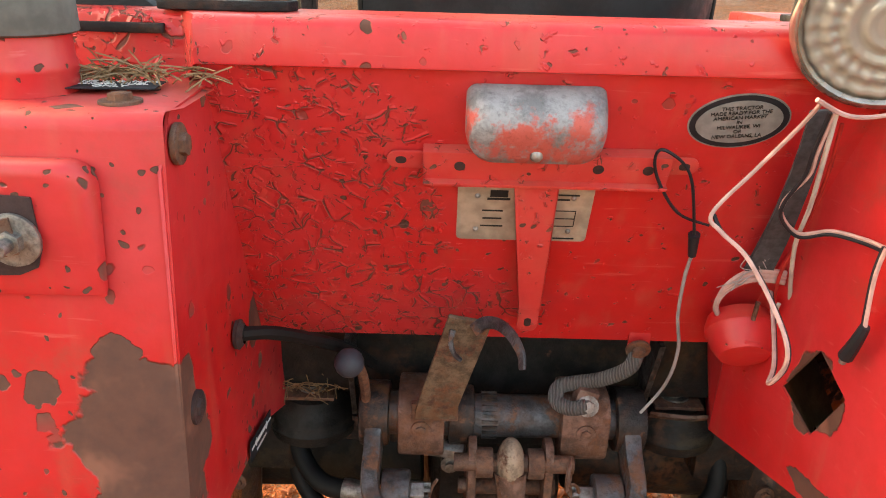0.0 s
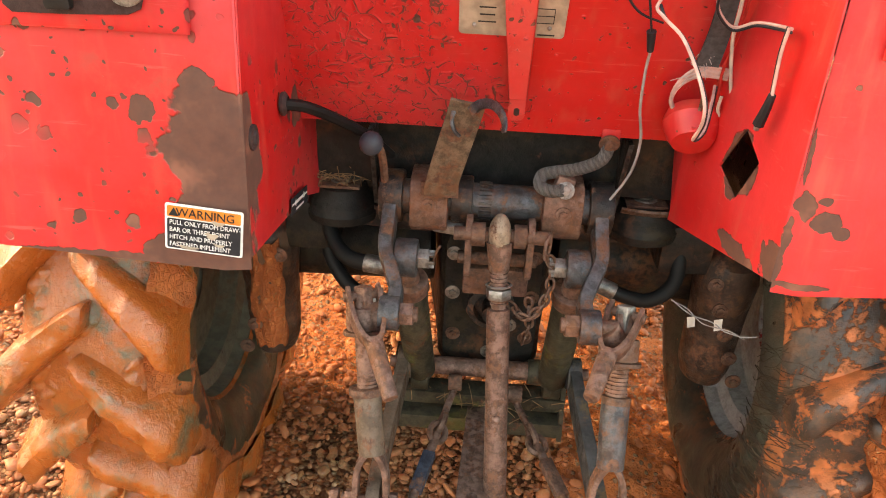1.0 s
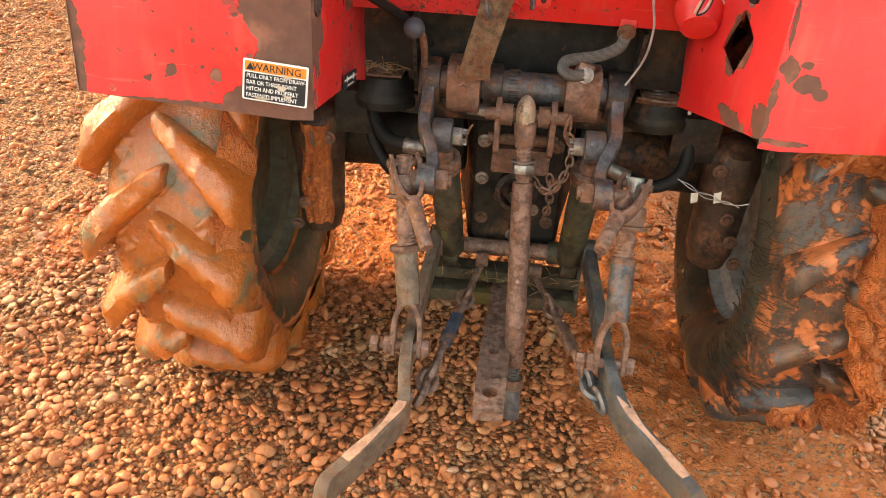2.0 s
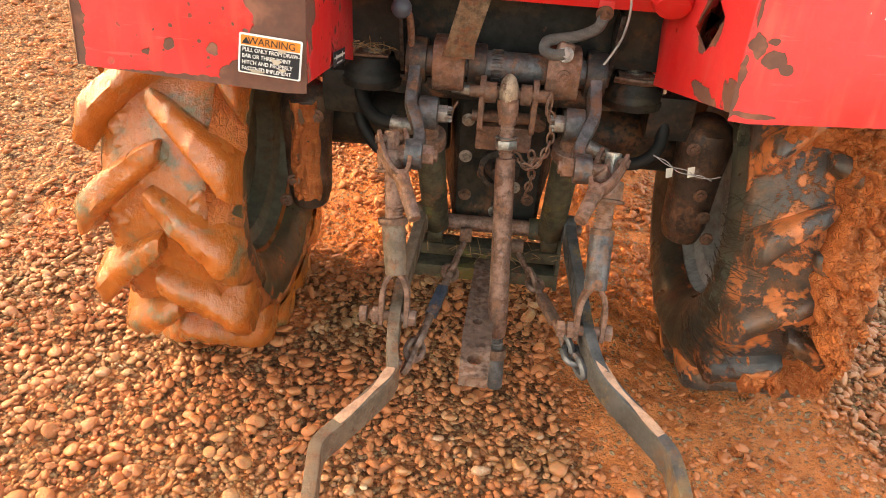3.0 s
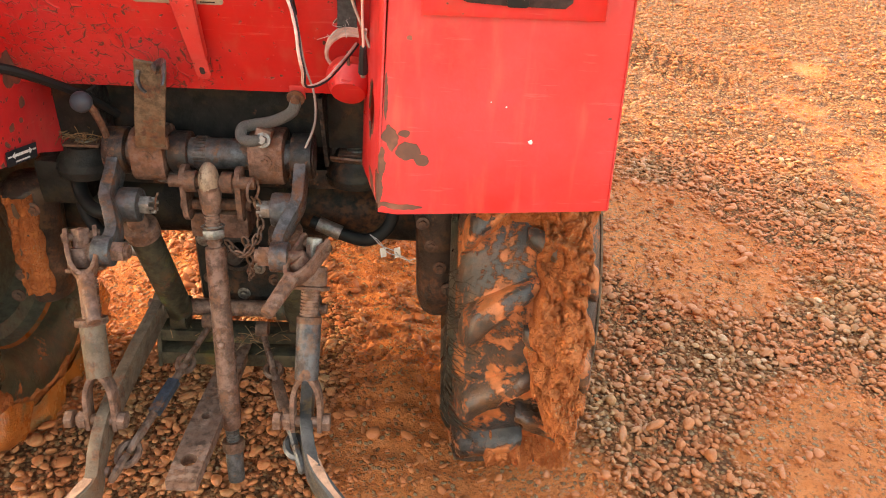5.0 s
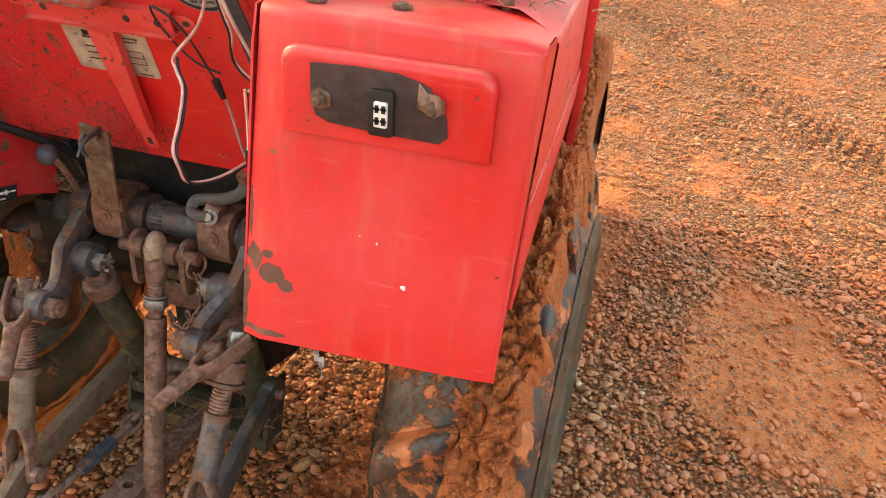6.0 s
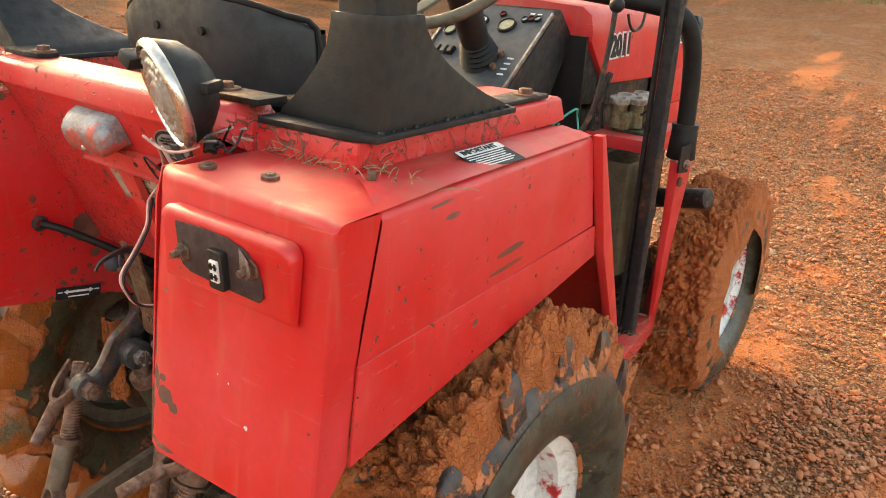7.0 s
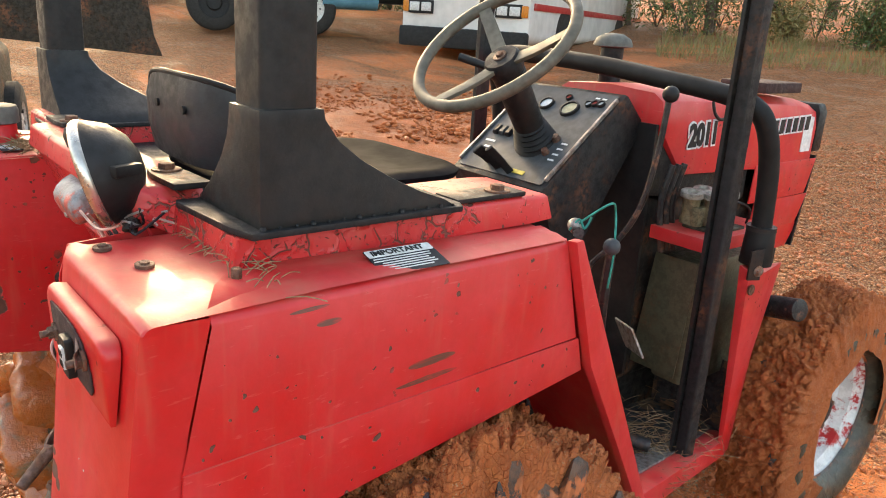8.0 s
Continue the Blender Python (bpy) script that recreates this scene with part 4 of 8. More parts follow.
# cross rail and side rails, with the deck that closes the seat well
rail = new("deck_rail")
rail.parent = tractor
rail["label"] = "red box rail along the rear deck, paint cracking"
bm = B()
sec = [(0.166, 1.328), (0.172, 1.368), (0.180, 1.374), (0.275, 1.374), (0.275, 1.328)]
loft(bm, [[V((x, y if abs(x) < 0.355 or y > 0.2 else y + 0.052, (z if x < 0.36 else min(z, 1.3495)) if z > 1.33 or abs(x) < 0.35 else 1.298)) for y, z in sec] for x in (-0.588, -0.37, -0.345, 0.0, 0.345, 0.37, 0.588)])
part("cross_rail", bm, M_RED_D, rail, bevel=0.004, angle=30)
for s in (1, -1):
    bm = B()
    loft(bm, [[V((s * x, y, z)) for x, z in ((0.585, 1.300), (0.578, 1.345), (0.570, 1.350), (0.40, 1.350), (0.40, 1.300))] for y in (0.2765, 0.45, 0.65, 0.79)]
         + [[V((s * x, 0.845 + k, z)) for x, z, k in ((0.575, 1.300, 0.012), (0.570, 1.342, 0.0), (0.562, 1.346, 0.0), (0.40, 1.346, 0.0), (0.40, 1.300, 0.012))]])
    part("side_rail", bm, M_RED_D, rail, bevel=0.003, angle=30)
bm = slab(B(), [V((-0.40, 0.276, 1.31)), V((0.40, 0.276, 1.31)), V((0.40, 0.84, 1.31)), V((-0.40, 0.84, 1.31))], 0.004)
part("seat_deck", bm, M_BLACK_DUSTY, rail)

# roll-over posts on flared feet
for s in (1, -1):
    post = new("roll_bar_post")
    post.parent = tractor
    post["label"] = "black square steel post on a flared foot"
    bm = B()
    loft(bm, [[V((s * 0.5545 + u, 0.300 + v, z)) for u, v in rrect(0.084, 0.084, 0.010)] for z in (1.37, 2.35)])
    part("post", bm, M_BLACK, post, angle=50)
    # the foot flares inwards and forwards; its outer and rear faces stand upright
    bm = B()
    rings = []
    for z, x0, y1 in ((1.3605, 0.398, 0.590), (1.372, 0.405, 0.570), (1.39, 0.428, 0.520), (1.415, 0.455, 0.465), (1.445, 0.482, 0.412), (1.475, 0.500, 0.372), (1.505, 0.508, 0.350), (1.520, 0.509, 0.347)):
        ring = [(0.602, 0.252), (0.602, y1), (x0 + 0.004, y1), (x0, y1 - 0.004), (x0, 0.252)]
        rings.append([V((s * x, y, z)) for x, y in ring])
    loft(bm, rings)
    part("foot", bm, M_BLACK, post, bevel=0.002, angle=40)
    bm = B()
    pl = [(0.612, 0.236), (0.612, 0.600), (0.59, 0.612), (0.40, 0.612), (0.388, 0.60), (0.388, 0.218), (0.40, 0.214), (0.56, 0.224)]
    loft(bm, [[V((s * x, y, z)) for x, y in pl] for z in (1.3505, 1.3605)])
    part("base_plate", bm, M_BLACK_DUSTY, post, bevel=0.002)
    bm = B()
    pts = [(0.392, 0.215), (0.392, 0.275), (0.30, 0.272), (0.262, 0.262), (0.255, 0.24), (0.262, 0.218), (0.30, 0.212)]
    loft(bm, [[V((s * x, y, z)) for x, y in (pts if s > 0 else pts[::-1])] for z in (1.3745, 1.3845)])
    part("tongue", bm, M_BLACK_DUSTY, post, bevel=0.002)
    bm = box(B(), (s * 0.545, 0.70, 1.3555), (0.062, 0.16, 0.009))
    part("tongue", bm, M_BLACK_DUSTY, post, bevel=0.003)
    bolt("bolt", (s * 0.285, 0.243, 1.3845), (0, 0, 1), 0.014, 0.012, M_IRON, post)
    bolt("bolt", (s * 0.552, 0.73, 1.360), (0, 0, 1), 0.014, 0.012, M_IRON, post)
    # weld beads round the foot
    bm = B()
    for q in range(14):
        t = q / 13
        ball(bm, (s * 0.6035, 0.255 + 0.33 * t, 1.3615), 0.003 + 0.002 * (q % 3 == 0), 8)
    part("weld", bm, M_BLACK_DUSTY, post)

# panel fittings
SL = 0.4504


def PF(x, z, out=0.0):
    n = V((0, -0.912, -0.411))
    return plane_frame(V((x, 0.182 + (1.318 - z) * SL, z)) + n * out, (1, 0, 0), (0, -0.411, 0.912))


lamp = new("number_plate_lamp")
lamp.parent = tractor
lamp["label"] = "weathered zinc lamp housing with flaking red paint"
m = PF(-0.011, 1.286)
bm = B()
rings = []
for w, h, r, d, sh in ((0.140, 0.064, 0.012, 0.001, 0.0), (0.140, 0.064, 0.02, 0.020, 0.0), (0.138, 0.060, 0.026, 0.036, -0.002), (0.130, 0.050, 0.024, 0.047, -0.005), (0.11, 0.036, 0.017, 0.052, -0.008), (0.06, 0.014, 0.006, 0.053, -0.010)):
    rings.append([m @ V((u, v + sh, d)) for u, v in rrect(w, h, r, 6)])
loft(bm, rings)
part("housing", bm, M_ZINC, lamp, angle=50)
c = m @ V((0, -0.016, 0.052))
part("screw", ball(B(), c, 0.007, 12, (1, 0.7, 1)), M_STEEL, lamp)

bracket = new("sign_bracket")
bracket.parent = tractor
bracket["label"] = "red T-shaped steel bracket with slotted ends"
m = PF(0.0, 1.228)
bm = B()
loft(bm, [[m @ V((u, v, d)) for u, v in ((-0.124, -0.018), (0.138, -0.018), (0.138, 0.019), (-0.124, 0.019))] for d in (0.012, 0.0155)])
part("cross_bar", bm, M_RED_B, bracket, bevel=0.0008)
bm = B()
loft(bm, [[m @ V((u, v, d)) for u, v in ((-0.124, -0.020), (0.138, -0.020), (0.138, -0.016), (-0.124, -0.016))] for d in (0.0, 0.024)])
part("lower_lip", bm, M_RED_B, bracket, bevel=0.0008)
bm = B()
loft(bm, [[m @ V((u, v, d)) for u, v in ((-0.124, 0.016), (0.138, 0.016), (0.138, 0.019), (-0.124, 0.019))] for d in (0.0, 0.0135)])
part("upper_lip", bm, M_RED_B, bracket, bevel=0.0008)
for u0, s in ((-0.140, -1), (0.148, 1)):
    bm = B()
    loft(bm, [[m @ V((u0 + u, v, d)) for u, v in rrect(0.046, 0.022, 0.010, 5)] for d in (0.002, 0.005)])
    part("slotted_tab", bm, M_RED_B, bracket, bevel=0.0006)
    bm = B()
    loft(bm, [[m @ V((u0 + s * 0.008 + u, v, d)) for u, v in rrect(0.012, 0.009, 0.0044, 4)] for d in (0.0035, 0.0056)])
    part("slot", bm, M_RUST, bracket)
for u in (-0.085, 0.062, 0.115):
    part("hole", cyl(B(), m @ V((u, 0.002, 0.014)), m @ V((u, 0.002, 0.0162)), 0.006, seg=16), M_RUST, bracket)
bm = B()
for v0, v1, w0, w1 in ((-0.020, -0.215, 0.050, 0.028),):
    loft(bm, [[m @ V((0.0 + u * w0 + 0.000, v0 + 0.03, d)), m @ V((u * w1 + 0.010, v1, d))][::1] for u in (-0.5,) for d in (0.011,)] and
         [[m @ V((-0.5 * w0, v0, d)), m @ V((0.5 * w0, v0, d)), m @ V((0.010 + 0.5 * w1, v1, d + 0.016)), m @ V((0.010 - 0.5 * w1, v1, d + 0.016))] for d in (0.0105, 0.0140)])
    for s in (-1, 1):
        loft(bm, [[m @ V((s * 0.5 * w0, v0, d)), m @ V((s * (0.5 * w0 - 0.003), v0, d)), m @ V((0.010 + s * (0.5 * w1 - 0.003), v1, d + 0.016)), m @ V((0.010 + s * 0.5 * w1, v1, d + 0.016))] for d in (0.0005, 0.0140)])
part("stem", bm, M_RED_B, bracket, bevel=0.0008)
bm = B()
loft(bm, [[m @ V((0.010 + u, -0.236 + v, d)) for u, v in rrect(0.026, 0.052, 0.011, 5)] for d in (0.024, 0.0273)])
part("slotted_tab", bm, M_RED_B, bracket, bevel=0.0006)
bm = B()
loft(bm, [[m @ V((0.010 + u, -0.243 + v, d)) for u, v in rrect(0.009, 0.016, 0.0044, 4)] for d in (0.026, 0.0278)])
part("slot", bm, M_RUST, bracket)

plate = PF(-0.009, 1.1575)
decal("maker_plate", plate, 0.153, 0.086, M_ALU, rear_panel, 0.006, 0.0018, 0.0016, "tan alloy maker's plate with rivets and worn print")
for u in (-0.054, 0.054):
    for v in (-0.026, 0.026):
        part("rivet", ball(B(), plate @ V((u, v, 0.0018)), 0.0035, 10, (1, 1, 1)), M_STEEL, rear_panel)
bars(plate, [(-0.03, 0.030, 0.020, 0.010), (-0.03, 0.022, 0.026, 0.003), (-0.036, 0.004, 0.024, 0.002), (-0.036, -0.008, 0.022, 0.002), (-0.036, -0.020, 0.026, 0.002), (0.045, 0.030, 0.03, 0.002), (0.04, 0.023, 0.02, 0.002),
             (0.044, 0.006, 0.03, 0.001), (0.044, -0.006, 0.03, 0.001), (0.044, -0.018, 0.03, 0.001), (0.029, -0.006, 0.001, 0.025), (0.059, -0.006, 0.001, 0.025), (0.05, -0.038, 0.025, 0.002)], M_INK_K, rear_panel, 0.0026)

ov = PF(0.198, 1.281)
for name, a, b, mat, up in (("oval_sticker", 0.0515, 0.0335, M_OVAL, 0.0012), ("sticker_ring", 0.0498, 0.0318, M_STICKER_K, 0.0018), ("sticker_field", 0.0435, 0.026, M_OVAL, 0.0024)):
    bm = B()
    loft(bm, [[ov @ Matrix.Rotation(radians(6), 4, "Z") @ V((a * math.cos(q * math.pi / 24), b * math.sin(q * math.pi / 24), up - d)) for q in range(48)] for d in (0.001, 0.0)])
    part(name, bm, mat, rear_panel, "oval grey dealer sticker with a black ring" if name == "oval_sticker" else "")
for i, line in enumerate(("THIS TRACTOR", "MADE READY FOR THE", "AMERICAN MARKET", "IN", "MILWAUKEE, WI", "OR", "NEW ORLEANS, LA")):
    letters(line, 0.0062, ov @ Matrix.Rotation(radians(6), 4, "Z") @ Matrix.Translation((0, 0.0175 - i * 0.0058, 0.0030)), M_INK_K, rear_panel, squeeze=0.95)

# right fender: lamp recess, rust plate, socket, cover, bolts, sticker
def recess(fe, s, yb, x0, x1, z0, z1, mat):
    m = plane_frame(V((s * (x0 + x1) / 2, yb + 0.033, (z0 + z1) / 2)), (1, 0, 0), (0, 0.13, 1))
    w, h = x1 - x0, z1 - z0

    def outline(e, r):
        top = [(u, v) for u, v in rrect(w - 2 * e, h - 2 * e, r, 5) if v > 0]
        return top + [(-w / 2 + e, -h / 2 + e), (w / 2 - e, -h / 2 + e)]

    def depth(v):
        return 0.003 + 0.019 * (v / h + 0.5)

    bm = B()
    loft(bm, [[m @ V((u, v, -0.004 if k == 0 else depth(v) * k)) for u, v in outline(e, 0.022)] for e, k in ((0.0, 0), (0.0, 0.55), (0.0025, 0.82), (0.007, 0.96), (0.014, 1.0))])
    part("lamp_cover", bm, mat, fe, "pressed red cover with a rusty lamp seat", angle=60)
    return m @ Matrix.Translation((0, 0, depth(0))) @ Matrix.Rotation(math.atan(0.019 / h), 4, "X") @ Matrix.Translation((0, 0, -0.0162))


yR = 0.006
mR = recess(f_r, 1, yR, 0.406, 0.664, 1.166, 1.270, M_RED)
outline = [(-0.085, 0.036), (-0.03, 0.039), (0.02, 0.038), (0.050, 0.031), (0.070, 0.016), (0.080, -0.006), (0.082, -0.028), (0.072, -0.037), (0.0, -0.036), (-0.064, -0.033), (-0.080, -0.026), (-0.086, -0.010)]
bm = B()
loft(bm, [[mR @ V((u - 0.002, v, d)) for u, v in outline] for d in (0.0165, 0.0195)])
part("lamp_seat", bm, M_RUST, f_r, "dark rusted lamp mounting plate", bevel=0.002)
bm = B()
loft(bm, [[mR @ V((0.003 + u, -0.008 + v, d)) for u, v in rrect(0.030, 0.054, 0.004)] for d in (0.0195, 0.030)])
part("socket", bm, M_BLACK, f_r, bevel=0.0015)
bm = B()
loft(bm, [[mR @ V((0.004 + u, -0.008 + v, d)) for u, v in rrect(0.016, 0.030, 0.002)] for d in (0.028, 0.033)])
part("connector", bm, M_STICKER_W, f_r, "white plastic connector", bevel=0.001)
bm = B()
for u in (-0.004, 0.004):
    for v in (-0.007, 0.007):
        box(bm, mR @ V((0.004 + u, -0.008 + v, 0.0332)), (0.0045, 0.001, 0.009))
        box(bm, mR @ V((0.004 + u, -0.008 + v, 0.0332)), (0.007, 0.001, 0.003))
part("contacts", bm, M_BLACK, f_r)
for u, v in ((-0.073, -0.004), (0.063, 0.008)):
    bm = B()
    d = mR.to_3x3() @ V((0, 0, 1))
    cyl(bm, mR @ V((u, v, 0.019)), mR @ V((u, v, 0.023)), 0.014, seg=6)
    cyl(bm, mR @ V((u, v, 0.022)), mR @ V((u, v, 0.030)), 0.009, seg=6)
    cyl(bm, mR @ V((u, v, 0.028)), mR @ V((u, v, 0.040)), 0.005, seg=12)
    part("stud", bm, M_IRON, f_r, bevel=0.0006)
bm = B()
loft(bm, [[mR @ V((0.063 + u, 0.012 + v, d + 0.01 * (u > 0))) for u, v in ((-0.02, -0.008), (0.004, -0.014), (0.012, -0.006), (0.010, 0.012), (-0.008, 0.010), (-0.018, 0.020))] for d in (0.021, 0.022)])
part("torn_tab", bm, M_IRON, f_r)
for x, y in ((0.420, 0.10), (0.520, 0.125), (0.632, 0.203)):
    bolt("bolt", (x, y, 1.309 if x < 0.6 else 1.304), (0.05, 0, 1), 0.0075, 0.006 if x < 0.6 else 0.022, M_IRON, f_r)
imp = plane_frame(V((0.655, 0.458, 1.3034)), (0.02, 1, 0), (-1, 0, 0.28))
decal("important_sticker", imp, 0.118, 0.062, M_STICKER_K, f_r, 0.002, 0.004, 0.001, "scuffed black and white caution sticker")
decal("sticker_head", imp @ Matrix.Translation((0, 0.021, 0.0006)), 0.116, 0.018, M_STICKER_W, f_r, 0.002, 0.004, 0.001)
letters("IMPORTANT", 0.0165, imp @ Matrix.Translation((-0.004, 0.0205, 0.0052)), M_INK_K, f_r, heavy=0.0005)
bars(imp, [(-0.004 - 0.002 * (i % 2), 0.007 - i * 0.0058, 0.10 - 0.018 * (i % 3 == 2), 0.0020) for i in range(6)], M_INK_W, f_r, 0.0046)

# pale flecks of bird lime on the face
rf = random.Random(8)
for x, z, r in ((0.575, 0.989, 0.0040), (0.512, 1.046, 0.0012), (0.535, 1.040, 0.0016)):
    y = 0.006 + 0.12 * (z - 0.875) - 0.0010
    bm = slab(B(), [V((x + r * rf.uniform(0.5, 1.2) * math.cos(q * 0.9), y + 0.0, z + r * rf.uniform(0.5, 1.2) * math.sin(q * 0.9))) for q in range(7)], 0.003)
    part("fleck", bm, M_INK_W, f_r)

# left fender fittings
yL = -0.018
mL = recess(f_l, -1, yL, 0.384, 0.644, 1.156, 1.272, M_RED_L)
bm = B()
loft(bm, [[mL @ V((-u + 0.0, v - 0.006, d)) for u, v in outline] for d in (0.0165, 0.0195)])
part("lamp_seat", bm, M_RUST, f_l, "dark rusted lamp mounting plate", bevel=0.002)
for u in (0.066,):
    bm = B()
    cyl(bm, mL @ V((u, -0.006, 0.02)), mL @ V((u, -0.006, 0.024)), 0.023, seg=28)
    cyl(bm, mL @ V((u, -0.006, 0.023)), mL @ V((u, -0.006, 0.032)), 0.011, seg=6)
    cyl(bm, mL @ V((u, -0.006, 0.03)), mL @ V((u, -0.006, 0.046)), 0.006, seg=12)
    part("stud", bm, M_STEEL, f_l, "shiny washer and nut", bevel=0.0008)
    bm = slab(B(), [mL @ V((u - 0.018, -0.022, 0.026)), mL @ V((u + 0.006, -0.016, 0.028)), mL @ V((u + 0.004, 0.016, 0.03)), mL @ V((u - 0.016, 0.012, 0.034))], 0.002)
    part("tab", bm, M_IRON, f_l)
bm = B()
loft(bm, [[mL @ V((-0.012 + u, -0.008 + v, d)) for u, v in rrect(0.030, 0.054, 0.004)] for d in (0.0195, 0.030)])
part("socket", bm, M_BLACK, f_l, bevel=0.0015)
bolt("bolt", (-0.383, 0.083, 1.306), (0, 0, 1), 0.011, 0.009, M_IRON, f_l)
bolt("bolt", (-0.3325, 0.071, 1.274), (1, 0, 0), 0.011, 0.009, M_IRON, f_l)
bolt("bolt", (-0.334, 0.05, 1.02), (1, 0, 0), 0.010, 0.006, M_RUST, f_l)
bolt("bolt", (0.352, 0.035, 0.905), (-1, 0, 0), 0.009, 0.006, M_IRON, f_r)

warn = plane_frame(V((-0.384, -0.0165, 0.9175)), (1, 0, -0.08), (0, 0.11, 1))
decal("warning_sticker", warn, 0.100, 0.062, M_STICKER_W, f_l, 0.003, 0.004, 0.001, "scuffed orange, white and black warning sticker")
decal("sticker_head", warn @ Matrix.Translation((-0.0, 0.0205, 0.0006)), 0.094, 0.015, M_STICKER_O, f_l, 0.002, 0.004, 0.001)
decal("sticker_body", warn @ Matrix.Translation((-0.0, -0.009, 0.0006)), 0.094, 0.040, M_STICKER_K, f_l, 0.002, 0.004, 0.001)
letters("WARNING", 0.0155, warn @ Matrix.Translation((0.002, 0.0200, 0.0052)), M_INK_K, f_l)
bm = slab(B(), [warn @ V((-0.045, 0.015, 0.0054)), warn @ V((-0.032, 0.015, 0.0054)), warn @ V((-0.0385, 0.026, 0.0054))], 0.0006)
part("warning_triangle", bm, M_INK_K, f_l)
for i, line in enumerate(("PULL ONLY FROM DRAW-", "BAR OR THREE POINT", "HITCH AND PROPERLY", "FASTENED IMPLEMENT")):
    letters(line, 0.0088, warn @ Matrix.Translation((-0.044, 0.006 - i * 0.0098, 0.0052)), M_INK_W, f_l, align="LEFT", squeeze=0.88)
bm = B()
for u, v, a, b in ((0.018, 0.012, 0.013, 0.004), (0.010, -0.006, 0.012, 0.006), (0.020, -0.018, 0.010, 0.003), (-0.02, -0.026, 0.02, 0.003)):
    loft(bm, [[warn @ V((u + a * math.cos(q * 0.7) * (0.7 + 0.3 * math.sin(q * 2.3)), v + b * math.sin(q * 0.7) * (0.7 + 0.3 * math.cos(q * 1.7)), d)) for q in range(9)] for d in (0.0052, 0.0057)])
part("scuff", bm, M_ALU, f_l, "worn-through patch")

arrow = plane_frame(V((-0.3415, 0.272, 0.830)), (0, 1, -0.19), (0, 0.19, 1))
decal("arrow_sticker", arrow, 0.108, 0.028, M_STICKER_K, f_l, 0.001, 0.006, 0.001, "black sticker with a white double arrow")
bm = B()
loft(bm, [[arrow @ V((u, v + 0.003, d)) for u, v in ((-0.036, 0), (-0.026, 0.006), (-0.026, 0.0025), (0.026, 0.0025), (0.026, 0.006), (0.036, 0), (0.026, -0.006), (0.026, -0.0025), (-0.026, -0.0025), (-0.026, -0.006))] for d in (0.0055, 0.0068)])
part("double_arrow", bm, M_INK_W, f_l)
bars(arrow, [(0, -0.0085, 0.05, 0.003), (-0.044, 0.003, 0.012, 0.003), (0.044, 0.003, 0.012, 0.003)], M_INK_W, f_l, 0.0068)

fuel = plane_frame(V((-0.410, 0.136, 1.3085)), (1, 0.08, 0), (-0.08, 1, 0))
decal("fuel_sticker", fuel, 0.084, 0.042, M_STICKER_K, f_l, 0.002, 0.004, 0.001, "black sticker with white fuel advice")
for i, line in enumerate(("USE CLEAN #2", "DIESEL FUEL", "ONLY")):
    letters(line, 0.0125, fuel @ Matrix.Translation((0, 0.0125 - i * 0.0125, 0.0048)), M_INK_W, f_l, squeeze=0.95)

filler = new("fuel_filler")
filler.parent = tractor
filler["label"] = "red filler neck with a chalky black screw cap"
fc = V((-0.487, 0.128, 1.30))
bm = lathe(B(), [(0.046, 0), (0.045, 0.022), (0.047, 0.026), (0.047, 0.032), (0.045, 0.036), (0.044, 0.062), (0.0, 0.062)], fc, (0, 0, 1), 32)
part("neck", bm, M_RED, filler, angle=50)
bm = B()
rings = []
for z, r in ((0.058, 0.048), (0.060, 0.051), (0.088, 0.0505), (0.097, 0.047), (0.099, 0.038)):
    rings.append([fc + V((r * (1 + 0.012 * (k % 2)) * math.cos(k * math.pi / 36), r * (1 + 0.012 * (k % 2)) * math.sin(k * math.pi / 36), z)) for k in range(72)])
loft(bm, rings)
part("cap", bm, M_CAP, filler, angle=50)

# work lamp on its stalk
k = Mat("ribbed_lens_glass")
LENS = k.done((0.27, 0.25, 0.22), 0.12, 0.0, k.bump(k.noise(90, 2), 0.25, 0.002), 0.6)
M_CHROME = plain("dull_chrome_ring", (0.62, 0.58, 0.52), 0.25, 0.9, 0.3, 60)
wlamp = new("work_lamp")
wlamp.parent = tractor
wlamp["label"] = "round work lamp with ribbed glass in a black housing"
LC, LN = V((0.292, 0.126, 1.387)), V((-0.32, -0.90, -0.28)).normalized()
bm = lathe(B(), [(0.081, -0.002), (0.082, -0.012), (0.078, -0.022), (0.068, -0.045), (0.045, -0.066), (0.018, -0.076), (0.0, -0.077)], LC, LN, 40)
part("housing", bm, M_BLACK, wlamp, angle=50)
bm = lathe(B(), [(0.074, 0.003), (0.077, 0.007), (0.083, 0.004), (0.085, -0.003), (0.083, -0.010), (0.079, -0.012)], LC, LN, 48)
part("bezel_ring", bm, M_CHROME, wlamp, angle=60)
bm = B()
fr = Matrix.Translation(LC) @ LN.to_track_quat("Z", "Y").to_matrix().to_4x4()
rings = []
nseg = 96
for q in range(26):
    t = q / 25
    r = 0.076 * t + 0.0005
    row = []
    for j in range(nseg):
        a = 2 * math.pi * j / nseg
        dome = 0.010 * (1 - t * t)
        rib = 0.0024 * math.sin(t * 30) * (t > 0.2) + 0.0013 * math.sin(a * 24) * sst(0.42, 0.6, t)
        row.append(fr @ V((r * math.cos(a), r * math.sin(a), dome + rib)))
    rings.append(row)
loft(bm, rings, True, False)
part("lens", bm, LENS, wlamp, "ribbed clear glass", angle=80)
bm = box(B(), LC + V((-0.075, -0.0, 0.045)), (0.03, 0.03, 0.02), Matrix.Rotation(radians(30), 4, "Y"))
